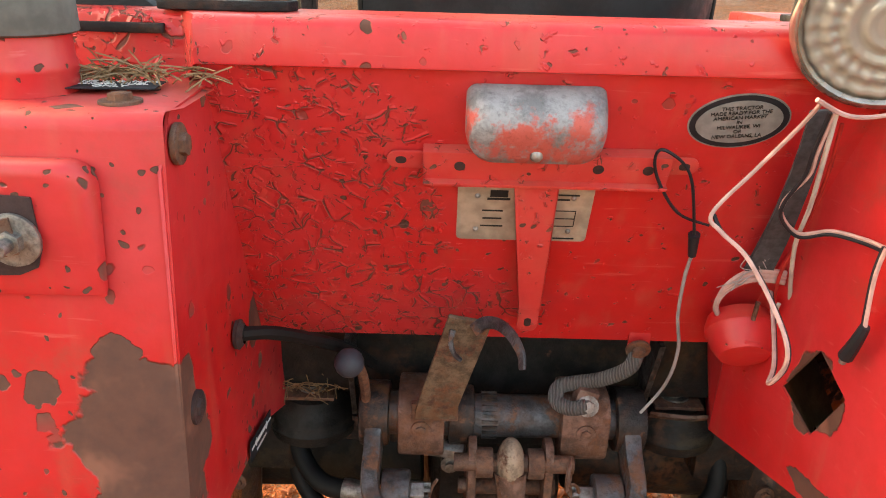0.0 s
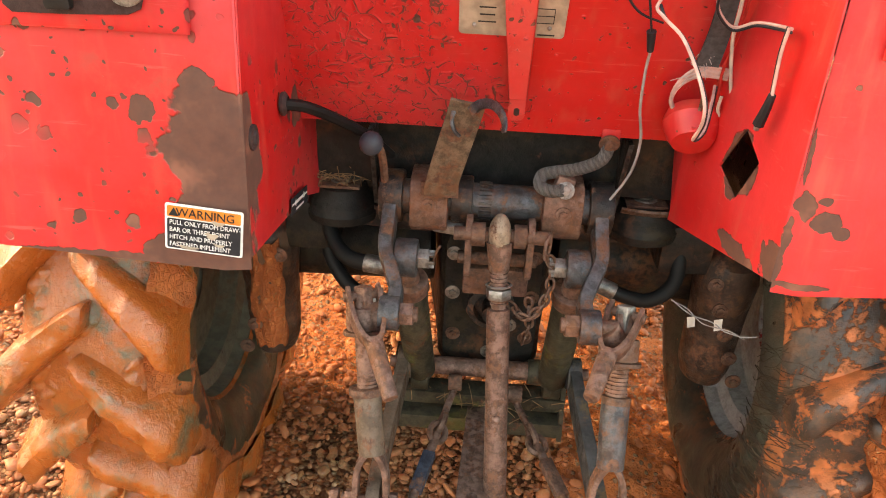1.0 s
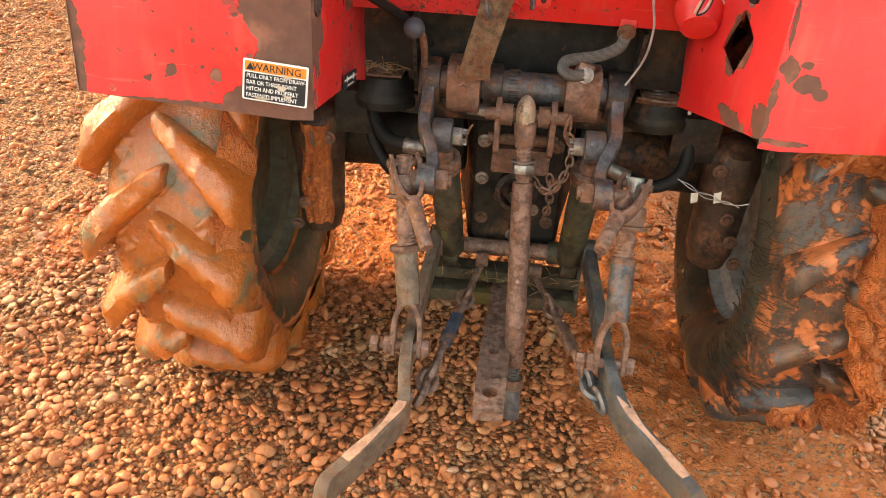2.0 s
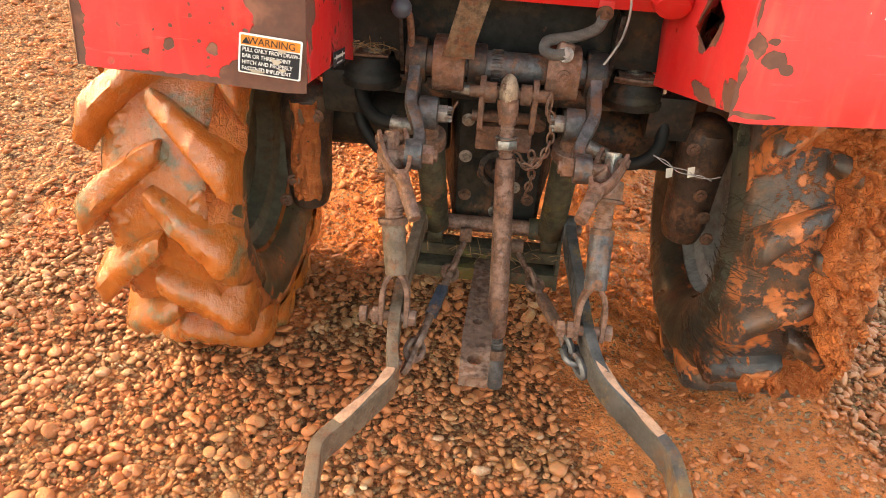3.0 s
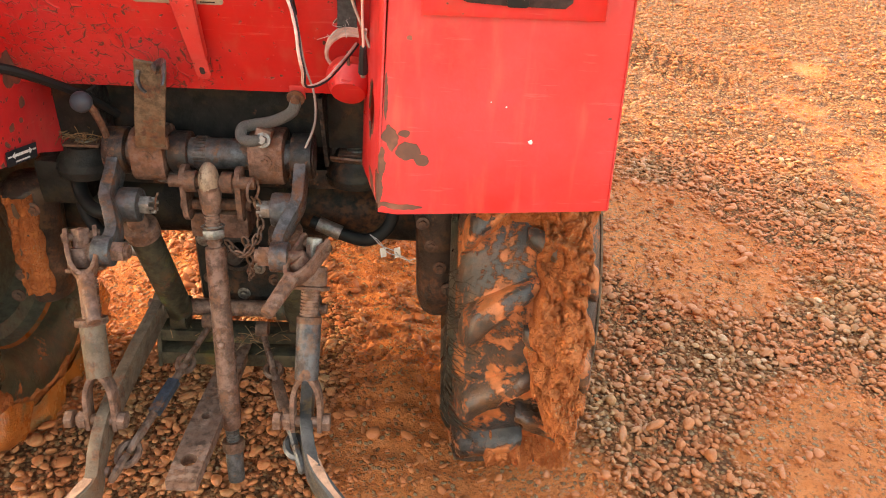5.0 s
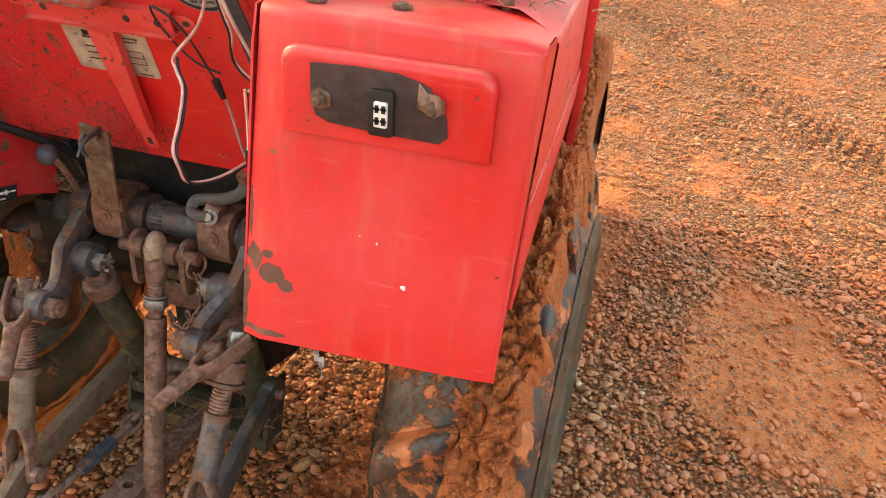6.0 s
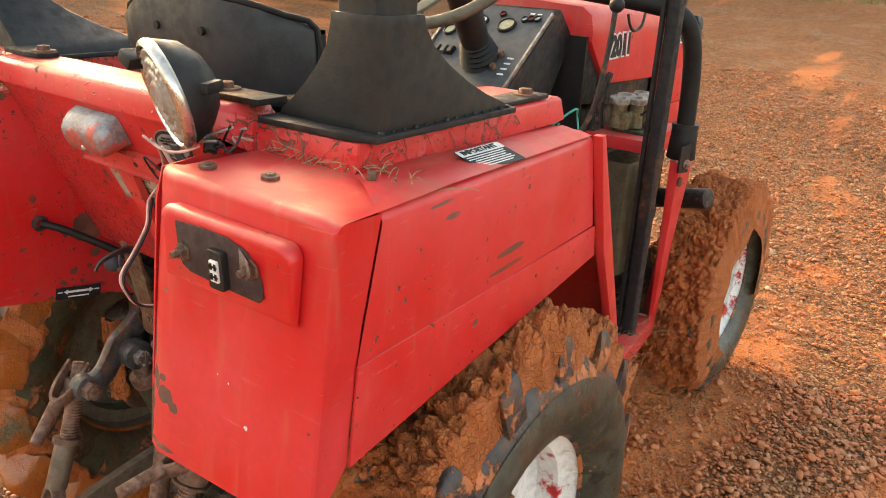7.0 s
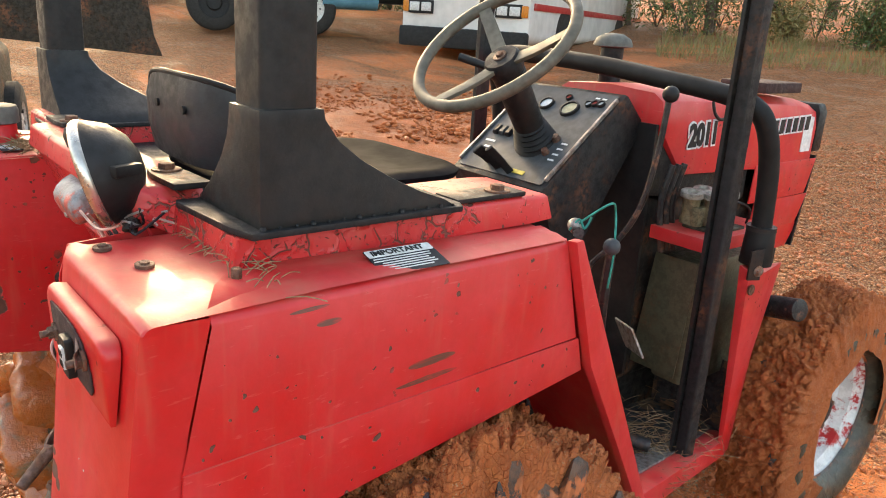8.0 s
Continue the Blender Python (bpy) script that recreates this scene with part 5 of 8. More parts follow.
part("clip", bm, M_BLACK, wlamp, bevel=0.004)
bm = box(B(), LC - LN * 0.03 + V((0.055, 0.0, 0.01)), (0.03, 0.05, 0.018), Matrix.Rotation(radians(25), 4, "Z"))
part("clip", bm, M_BLACK, wlamp, bevel=0.004)
bm = sweep(B(), [LC - LN * 0.06 + V((0, 0, -0.03)), (0.335, 0.17, 1.325), (0.345, 0.16, 1.306)], 0.011, 10)
part("stalk", bm, M_IRON_DARK, wlamp)

# seat: pressed black pan with a padded rim
seat = new("seat")
seat.parent = tractor
seat["label"] = "worn black tractor seat with a curved pan back"
M_SEAT = plain("black_seat_pan", (0.012, 0.0125, 0.014), 0.85, 0, 0.5, 25, 0.25, 0.03)


M_SEAT_BACK = worn_metal("worn_black_seat_back", (0.028, 0.029, 0.031), 0.16, 0.5, 0.0, scale=9, deep=0.6, soil=0.3, relief=0.2)


def seat_back(off, inset):
    rings = []
    for q in range(15):
        t = q / 14 * 2 - 1
        x = 0.02 + t * (0.225 - inset)
        y = 0.352 + (0.12 if t > 0 else 0.03) * abs(t) ** 3.2 + off
        top = 1.512 - 0.05 * abs(t) ** 4 - inset
        rings.append([V((x, y + 0.012, 1.345 + inset)), V((x, y, 1.40)), V((x, y - 0.002, 1.46)), V((x, y + 0.006, top)), V((x, y + 0.020, top)), V((x, y + 0.022, 1.46)), V((x, y + 0.024, 1.40)), V((x, y + 0.03, 1.345 + inset))])
    return rings


part("backrest", loft(B(), seat_back(0.0, 0.0)), M_SEAT_BACK, seat, angle=50)
part("back_pad", loft(B(), seat_back(0.024, 0.012)), M_HOSE, seat, angle=50)
rim = [V((0.02 + 0.226 * t, 0.362 + (0.12 if t > 0 else 0.03) * abs(t) ** 3.2, 1.514 - 0.05 * abs(t) ** 4)) for t in [q / 14 * 2 - 1 for q in range(15)]]
part("piping", sweep(B(), [rim[0] + V((0, 0.005, -0.11))] + rim + [rim[-1] + V((0, 0.005, -0.11))], 0.006, 8, 3), M_HOSE, seat)
bm = B()
rings = []
for z, e in ((1.313, 0.02), (1.318, 0.0), (1.330, -0.004), (1.338, 0.012), (1.338, 0.035), (1.332, 0.07), (1.328, 0.12)):
    rings.append([V((0.05 + u, 0.655 + v, z - 0.008 * (abs(v) < 0.1))) for u, v in rrect(0.48 - 2 * e, 0.54 - 2 * e, max(0.02, 0.12 - e), 6)])
loft(bm, rings)
part("cushion", bm, M_SEAT, seat, angle=60)
for u in (-0.05, 0.085):
    part("hole", cyl(B(), (u, 0.3515, 1.452), (u, 0.346, 1.452), 0.008, seg=16), M_HOSE, seat)

# Hitch, transmission, axle ---------------------------------------------------
def thing(name, label):
    ob = new(name)
    ob.parent = tractor
    ob["label"] = label
    return ob


M_PIN = worn_metal("dull_pinned_iron", (0.23, 0.128, 0.098), 0.48, 0.5, 0.3, edges=0.4)
M_IRON_DUSTY = worn_metal("dusty_brown_iron", (0.155, 0.108, 0.078), 0.42, 0.55, 0.3, edges=0.4, deep=0.6)
M_LINK = worn_metal("blue_grey_rubbed_iron", (0.085, 0.082, 0.082), 0.36, 0.5, 0.4, other=(0.16, 0.115, 0.07), scale=18, edges=0.5, deep=0.6)
M_PRIMER = worn_metal("peeling_pink_primer", (0.46, 0.25, 0.17), 0.36, 0.7, 0.0, deep=0.6)
M_OLIVE = worn_metal("mossy_green_casting", (0.055, 0.048, 0.030), 0.40, 0.6, 0.0, other=(0.085, 0.082, 0.028), scale=22)

# gearbox behind the hitch
gb = thing("gearbox", "oily black gearbox casting with bolt heads")
rings = []
for y, w, h, zc in ((0.455, 0.19, 0.30, 0.545), (0.475, 0.21, 0.34, 0.545), (0.62, 0.24, 0.40, 0.55), (0.80, 0.30, 0.42, 0.56), (1.60, 0.28, 0.36, 0.56)):
    rings.append([V((u, y, zc + v)) for u, v in rrect(w, h, 0.03, 4)])
part("housing", loft(B(), rings), M_GREASE, gb, angle=40)
for x, z in ((-0.075, 0.46), (-0.08, 0.56), (-0.08, 0.65), (0.075, 0.46), (0.08, 0.56), (0.08, 0.65), (0.0, 0.42), (-0.035, 0.52), (0.04, 0.49)):
    bolt("bolt", (x, 0.456, z), (0, -1, 0), 0.009, 0.010, M_STEEL if (x * 100) % 3 < 1.5 else M_IRON, gb)
bm = lathe(B(), [(0.045, 0), (0.048, 0.03), (0.036, 0.034), (0.034, 0.012), (0.018, 0.012), (0.018, 0.055), (0, 0.056)], (0.0, 0.456, 0.545), (0, -1, 0), 28)
part("drive_stub", bm, M_IRON_DARK, gb, angle=40)
bm = box(B(), (0, 0.56, 0.78), (0.26, 0.16, 0.08))
part("lift_housing", bm, M_GREASE, gb, bevel=0.015)
bm = box(B(), (0, 0.62, 0.90), (0.60, 0.25, 0.10))
part("cover_box", bm, M_IRON_DARK, gb, bevel=0.008)

# cross beam with its rubber mounts
beam = thing("cross_beam", "dark steel cross beam under the rear panel")
bm = sweep(B(), [(-0.36, 0.49, 0.735), (-0.2, 0.485, 0.725), (0.0, 0.485, 0.725), (0.2, 0.485, 0.725), (0.34, 0.49, 0.735)], 1.0, section=bar(0.09, 0.045), up=(0, 0, 1))
part("beam", bm, M_IRON_DARK, beam, bevel=0.004)
bm = slab(B(), [V((-0.35, 0.44, 0.94)), V((-0.35, 0.44, 0.80)), V((0.35, 0.44, 0.80)), V((0.35, 0.44, 0.94))], 0.008)
part("back_plate", bm, M_GREASE, beam, "black plate with a smear of red paint")
for x in (-0.235, 0.205):
    bm = slab(B(), [V((x, 0.36, 0.93)), V((x, 0.43, 0.93)), V((x, 0.47, 0.76)), V((x, 0.43, 0.76))], 0.008)
    part("web", bm, M_IRON_DARK, beam)
for x in (-0.300, 0.270):
    mt = lathe(B(), [(0.068, -0.028), (0.07, -0.012), (0.066, -0.008), (0.066, 0.0), (0.064, 0.004), (0.050, 0.022), (0.046, 0.034), (0.0, 0.036)], (x, 0.46, 0.750), (0, 0, 1), 32)
    part("rubber_mount", mt, M_GREASE, beam, "greasy round rubber mount", angle=45)
    bm = box(B(), (x, 0.46, 0.788), (0.075, 0.07, 0.006))
    part("mount_plate", bm, M_IRON, beam, bevel=0.002)
    bolt("bolt", (x, 0.458, 0.791), (0, 0, 1), 0.013, 0.013, M_STEEL, beam)
    if x < 0:
        continue
    bm = sweep(B(), [(x + 0.055, 0.40, 0.90), (x + 0.055, 0.41, 0.80), (x + 0.02, 0.405, 0.785), (x - 0.05, 0.41, 0.787)], 1.0, section=bar(0.016, 0.005))
    part("bent_strap", bm, M_IRON, beam)

# rockshaft with its two clamp blocks and arms
rk = thing("lift_shaft", "rubbed steel lift shaft with clamp blocks")
SY, SZ = 0.366, 0.808
part("shaft", cyl(B(), (-0.215, SY, SZ), (0.195, SY, SZ), 0.031, seg=28), M_IRON_BLUE, rk, bevel=0.003)
bm = B()
for q in range(24):
    a = 2 * math.pi * q / 24
    box(bm, (-0.028, SY + 0.032 * math.cos(a), SZ + 0.032 * math.sin(a)), (0.022, 0.004, 0.004), Matrix.Rotation(a, 4, "X"))
part("splines", bm, M_IRON_DARK, rk)
part("collar", cyl(B(), (-0.086, SY, SZ), (-0.050, SY, SZ), 0.043, seg=28), M_IRON_DARK, rk, bevel=0.004)
for x, w in ((-0.125, 0.066), (0.105, 0.068)):
    bm = B()
    loft(bm, [[V((x + s * w / 2, SY + u, SZ + v)) for u, v in rrect(0.098, 0.105, 0.032, 5)] for s in (-1, 1)])
    part("clamp_block", bm, M_PIN, rk, bevel=0.005)
    bolt("bolt", (x, SY - 0.049, SZ + 0.006), (0, -1, 0), 0.008, 0.006, M_PIN, rk)
bm = box(B(), (0.102, SY - 0.03, SZ + 0.052), (0.034, 0.03, 0.04), Matrix.Rotation(radians(15), 4, "Y"))
part("lug_ear", bm, M_PIN, rk, bevel=0.01)
bolt("bolt", (0.104, SY - 0.047, SZ + 0.050), (0, -1, 0.4), 0.009, 0.012, M_STEEL, rk)

for s, x0 in ((-1, -0.192), (1, 0.172)):
    arm = thing("lift_arm", "forged lift arm with a bent, rubbed lower end")
    bm = cyl(B(), (x0 - 0.021, SY, SZ), (x0 + 0.021, SY, SZ), 0.047, seg=28)
    part("boss", bm, M_IRON_DARK, arm, bevel=0.005)
    xl = x0 + (0.006 if s < 0 else 0.0)
    pts = [(x0, SY - 0.02, SZ - 0.005), (x0, 0.318, 0.775), (x0, 0.276, 0.745), (x0 - s * 0.014, 0.246, 0.722), (x0 - s * 0.026, 0.214, 0.698), (x0 - s * 0.020, 0.172, 0.682)]
    bm = sweep(B(), pts, lambda t: 1.0 - 0.12 * t, section=[(-0.012, -0.026), (0.012, -0.026), (0.014, 0), (0.012, 0.026), (-0.012, 0.026), (-0.014, 0)], up=(0, -0.6, 0.8))
    part("arm", bm, M_IRON_BLUE, arm, bevel=0.004)
    e = V((x0 - s * 0.020, 0.176, 0.684))
    part("eye", cyl(B(), e + V((-0.017, 0, 0)), e + V((0.017, 0, 0)), 0.029, seg=24), M_IRON_BLUE, arm, bevel=0.004)
    bm = cyl(B(), e + V((-0.046, 0, 0)), e + V((0.046, 0, 0)), 0.013, seg=16)
    hexnut(bm, e + V((-s * 0.017, 0, 0)), (-s, 0, 0), 0.020, 0.022)
    part("pin", bm, M_PIN, arm, "pinkish rusted hinge pin", bevel=0.001)
    # castellated nut and boss of the lift cylinder on the inside
    c = V((x0 - s * 0.034, 0.292, 0.724))
    part("cylinder_eye", cyl(B(), c + V((-0.02, 0, 0)), c + V((0.02, 0, 0)), 0.034, seg=24), M_IRON_BLUE, arm, bevel=0.005)
    bm = B()
    hexnut(bm, c - V((s * 0.02, 0, 0)), (-s, 0, 0), 0.019, 0.020)
    for q in range(6):
        a = q * math.pi / 3
        box(bm, c - V((s * 0.044, -0.013 * math.cos(a), -0.013 * math.sin(a))), (0.010, 0.006, 0.006), Matrix.Rotation(a, 4, "X"))
    part("castle_nut", bm, M_STEEL, arm, bevel=0.001)
    bm = sweep(B(), [c - V((s * 0.046, 0, 0.014)), c - V((s * 0.05, 0.004, -0.012)), c - V((s * 0.058, 0.006, -0.030))], 0.0022, 6)
    part("split_pin", bm, M_IRON, arm)

    # hydraulic cylinder
    cy = thing("lift_cylinder", "greasy lift cylinder with green paint and moss")
    a, b = c + V((0, 0, -0.01)), V((s * 0.135, 0.40, 0.40))
    u = (b - a).normalized()
    part("rod_end", cyl(B(), a, a + u * 0.06, 0.018, 0.022), M_PIN, cy, bevel=0.002)
    part("gland", cyl(B(), a + u * 0.045, a + u * 0.075, 0.035, seg=28), M_PIN, cy, bevel=0.004)
    part("barrel", cyl(B(), a + u * 0.07, b, 0.031, 0.030, seg=28), M_OLIVE, cy, bevel=0.004)
    part("foot_eye", cyl(B(), b + V((-0.018, 0, -0.012)), b + V((0.018, 0, -0.012)), 0.030, seg=20), M_OLIVE, cy, bevel=0.004)

    # lift rod: screw, folded crank handle with its yoke, sleeve, lower fork
    lr = thing("lift_rod", "adjustable lift rod with a rusty thread, a folded crank and a forked foot")
    if s > 0:
        P, W, C, F = V((0.213, 0.207, 0.694)), V((0.208, 0.172, 0.632)), V((0.207, 0.140, 0.572)), V((0.205, 0.086, 0.470))
        Y, H = V((0.178, 0.128, 0.664)), V((0.148, 0.052, 0.638))
    else:
        P, W, C, F = V((-0.217, 0.190, 0.706)), V((-0.213, 0.176, 0.655)), V((-0.204, 0.136, 0.556)), V((-0.188, 0.088, 0.458))
        Y, H = V((-0.189, 0.118, 0.662)), V((-0.152, 0.046, 0.612))
    ax = (F - P).normalized()
    # the yoke: two cheeks that straddle the screw and run together into the handle
    yd = (Y - P).normalized()
    side = yd.cross(V((0, 0, 1))).normalized()
    for q in (-1, 1):
        pts = [P - yd * 0.012 + side * (q * 0.025), P + yd * 0.010 + side * (q * 0.025), P.lerp(Y, 0.55) + side * (q * 0.023), P.lerp(Y, 0.86) + side * (q * 0.015), Y + side * (q * 0.004)]
        cheek = sweep(B(), pts, 1.0, section=bar(0.008, 0.030), up=side.cross(yd), n=5)
        part("yoke_cheek", cheek, M_PIN, lr, bevel=0.0025)
    part("crank_handle", cyl(B(), Y - yd * 0.008, H, 0.0155, 0.0125, seg=18), M_PIN, lr, bevel=0.004)
    bm = cyl(B(), P - side * 0.033, P + side * 0.033, 0.0085, seg=14)
    part("yoke_pin", bm, M_IRON, lr, bevel=0.001)
    bm = cyl(B(), P + V((0, 0, 0.012)) - ax * 0.004, P + ax * 0.030, 0.0165, 0.0165, seg=4)
    part("screw_head", bm, M_STEEL if s > 0 else M_PIN, lr, bevel=0.003)
    # trunnion block between the lift arm and the rod
    bm = cyl(B(), (s * 0.178, 0.176, 0.682), W + V((0, 0.004, 0.014)), 0.024, 0.019, seg=18)
    part("trunnion", bm, M_PIN, lr, bevel=0.005)
    part("trunnion_boss", cyl(B(), W - ax * 0.032, W + ax * 0.006, 0.030, seg=24), M_PIN, lr, bevel=0.005)
    part("washer", cyl(B(), W + ax * 0.006, W + ax * 0.013, 0.036, seg=28), M_IRON, lr, bevel=0.002)
    bm = cyl(B(), P, C + ax * 0.02, 0.0155, seg=16)
    n_th = int((C - W).length / 0.0065)
    for q in range(2, n_th):
        cyl(bm, W + ax * (0.0065 * q), W + ax * (0.0065 * q + 0.0042), 0.0182, 0.0172, seg=16)
    part("thread", bm, M_PIN, lr)
    part("collar", cyl(B(), C - ax * 0.004, C + ax * 0.010, 0.030 if s < 0 else 0.024, seg=24), M_IRON, lr, bevel=0.003)
    part("sleeve", cyl(B(), C + ax * 0.006, F, 0.0235, 0.0225, seg=24), M_IRON_BLUE if s > 0 else M_IRON_DUSTY, lr, bevel=0.002)
    # a forged fork, open at its foot, pinned across the link
    fp = F + V((0.0, -0.020, -0.088))
    for q in (-1, 1):
        pts = [F + V((q * 0.003, 0, 0.014)), F + V((q * 0.019, -0.005, -0.012)), F + V((q * 0.0255, -0.012, -0.045)), fp + V((q * 0.0255, -0.002, -0.018))]
        part("fork_tine", sweep(B(), pts, 1.0, section=bar(0.030, 0.010), up=(1, 0, 0)), M_PIN, lr, bevel=0.003)
    bm = cyl(B(), fp - V((0.062 if s > 0 else 0.050, 0, 0)), fp + V((0.042, 0, 0)), 0.011, seg=14)
    for off in ((-0.044, -0.064) if s > 0 else (-0.044, -0.070)):
        hexnut(bm, fp + V((off, 0, 0)), (1, 0, 0), 0.0185, 0.015)
    hexnut(bm, fp + V((0.031, 0, 0)), (1, 0, 0), 0.018, 0.014)
    part("fork_pin", bm, M_PIN, lr, bevel=0.0015)

    # lower link with its two bends
    ll = thing("lower_link", "bent flat-iron lower link, paint rubbed off its upper edge")
    if s < 0:
        pts = [(-0.166, 0.385, 0.430), (-0.172, 0.30, 0.414), (-0.181, 0.18, 0.388), (-0.185, 0.07, 0.362), (-0.181, 0.0, 0.330), (-0.174, -0.050, 0.308)]
        tail = [(-0.200, -0.110, 0.303), (-0.250, -0.200, 0.302), (-0.270, -0.236, 0.302), (-0.275, -0.262, 0.302), (-0.268, -0.32, 0.300), (-0.255, -0.42, 0.296)]
    else:
        pts = [(0.174, 0.385, 0.430), (0.180, 0.30, 0.414), (0.192, 0.18, 0.390), (0.203, 0.07, 0.366), (0.221, 0.0, 0.339)]
        tail = [(0.250, -0.045, 0.320), (0.290, -0.090, 0.305), (0.330, -0.142, 0.294), (0.345, -0.168, 0.290), (0.351, -0.195, 0.288), (0.354, -0.29, 0.286), (0.352, -0.36, 0.284)]
    m_link = M_IRON_DUSTY if s < 0 else M_LINK
    bm = sweep(B(), pts + tail, 1.0, section=bar(0.024, 0.056), up=(0, 0, 1), n=3)
    part("bar", bm, m_link, ll, bevel=0.004)
    # paint and primer flake off along the top of the bend
    top = [V(p) + V((0, 0, 0.0288)) for p in ((pts[-1:] + tail[:2]) if s < 0 else (pts[-1:] + tail[:3]))]
    bm = sweep(B(), top, lambda t: 0.75 + 0.25 * math.sin(9 * t), section=bar(0.020, 0.002), up=(0, 0, 1), n=6)
    part("rubbed_edge", bm, M_PRIMER, ll, "bare edge with peeling primer")
    if s > 0:
        e = V((0.352, -0.375, 0.284))
        part("ball_eye", lathe(B(), [(0.016, -0.014), (0.024, -0.016), (0.036, -0.013), (0.038, 0.0), (0.036, 0.013), (0.024, 0.016), (0.016, 0.014)], e, (1, 0, 0.1), 28), M_LINK, ll, angle=50)
        part("ball", ball(B(), e, 0.021, 16), M_STEEL, ll)
    fe_ = V(pts[0])
    part("front_eye", cyl(B(), fe_ - V((0.014, 0, 0)), fe_ + V((0.014, 0, 0)), 0.033, seg=24), m_link, ll, bevel=0.004)
    part("front_pin", cyl(B(), fe_ - V((0.030, 0, 0)), fe_ + V((0.030, 0, 0)), 0.012, seg=16), M_PIN, ll, bevel=0.002)

# top link: eye, thread, tube
tl = thing("top_link", "hanging rusty top link turnbuckle")
T0, T1 = V((0.0, 0.292, 0.783)), V((0.036, 0.125, 0.140))
ax = (T1 - T0).normalized()
bm = ball(B(), T0 + V((0, 0, -0.004)), 0.034, 24, (0.58, 0.8, 1.18))
part("eye", bm, worn_metal("pale_worn_casting", (0.34, 0.25, 0.18), 0.38, 0.5, 0.1), tl, "pale worn eye")
bm = sweep(B(), [T0 + ax * 0.015, T0 + ax * 0.045, T0 + ax * 0.066], lambda t: 0.023 - 0.006 * t, 16)
part("neck", bm, M_PIN, tl)
bm = B()
for q in range(9):
    cyl(bm, T0 + ax * (0.062 + 0.0075 * q), T0 + ax * (0.062 + 0.0075 * q + 0.0048), 0.0155, 0.0145, seg=16)
cyl(bm, T0 + ax * 0.055, T0 + ax * 0.16, 0.0130, seg=16)
part("thread", bm, M_PIN, tl)
bm = cyl(B(), T0 + ax * 0.097, T0 + ax * 0.115, 0.023, seg=6)
part("lock_nut", bm, M_STEEL, tl, bevel=0.002)
part("wire_ring", lathe(B(), [(0.021, -0.002), (0.0235, 0), (0.021, 0.002), (0.0185, 0), (0.021, -0.002)], T0 + ax * 0.091, ax, 24), M_STEEL, tl)
bm = B()
rings = []
fr2 = frame_of(T0, T1)
for d, r in ((0.132, 0.012), (0.134, 0.0195), (0.145, 0.0205), (0.36, 0.0205), (0.45, 0.0215), (0.50, 0.0210), (0.525, 0.018), (0.53, 0.012)):
    rings.append([T0 + ax * d + fr2 @ V((r * math.cos(k * math.pi / 12), r * math.sin(k * math.pi / 12), 0)) for k in range(24)])
part("tube", loft(B(), rings), M_PIN, tl, angle=50)
part("grease_nipple", ball(B(), T0 + ax * 0.328 + V((0, -0.021, 0)), 0.008, 10), M_PIN, tl)
bm = B()
for q in range(7):
    cyl(bm, T0 + ax * (0.520 + 0.0065 * q), T0 + ax * (0.520 + 0.0065 * q + 0.0045), 0.0145, 0.0135, seg=16)
cyl(bm, T0 + ax * 0.515, T0 + ax * 0.60, 0.0125, seg=16)
part("thread", bm, M_IRON_BLUE, tl)
part("lock_collar", cyl(B(), T0 + ax * 0.555, T0 + ax * 0.578, 0.023, seg=20), M_IRON, tl, bevel=0.002)
part("end", cyl(B(), T0 + ax * 0.575, T0 + ax * 0.650, 0.0185, 0.017, seg=20), M_IRON_BLUE, tl, bevel=0.003)

# bracket that carries the top link, with a tethered pin
tb = thing("top_link_bracket", "rusty two-cheek top link bracket")
for x in (-0.052, 0.054):
    bm = B()
    loft(bm, [[V((x + q * 0.006, 0.312 + u, 0.746 + v)) for u, v in rrect(0.052, 0.115, 0.024, 5)] for q in (-1, 1)])
    part("cheek", bm, M_PIN, tb, bevel=0.003)
bm = box(B(), (0.0, 0.36, 0.665), (0.118, 0.07, 0.055))
part("base", bm, M_PIN, tb, bevel=0.006)
bm = cyl(B(), (-0.078, 0.296, 0.777), (0.088, 0.296, 0.777), 0.0125, seg=18)
cyl(bm, (-0.048, 0.296, 0.777), (-0.024, 0.296, 0.777), 0.021, seg=18)
cyl(bm, (0.024, 0.296, 0.777), (0.046, 0.296, 0.777), 0.021, seg=18)
part("pin", bm, M_IRON, tb, bevel=0.002)
part("pin", cyl(B(), (-0.07, 0.325, 0.715), (0.07, 0.325, 0.715), 0.012, seg=16), M_IRON, tb, bevel=0.002)
part("pin", cyl(B(), (-0.115, 0.35, 0.762), (-0.062, 0.34, 0.762), 0.014, seg=6), M_STEEL, tb, bevel=0.002)
bm = lathe(B(), [(0.022, -0.003), (0.026, 0), (0.022, 0.003), (0.019, 0), (0.022, -0.003)], (0.083, 0.292, 0.764), (1, -0.3, 0), 24)
part("linch_ring", bm, M_PIN, tb)


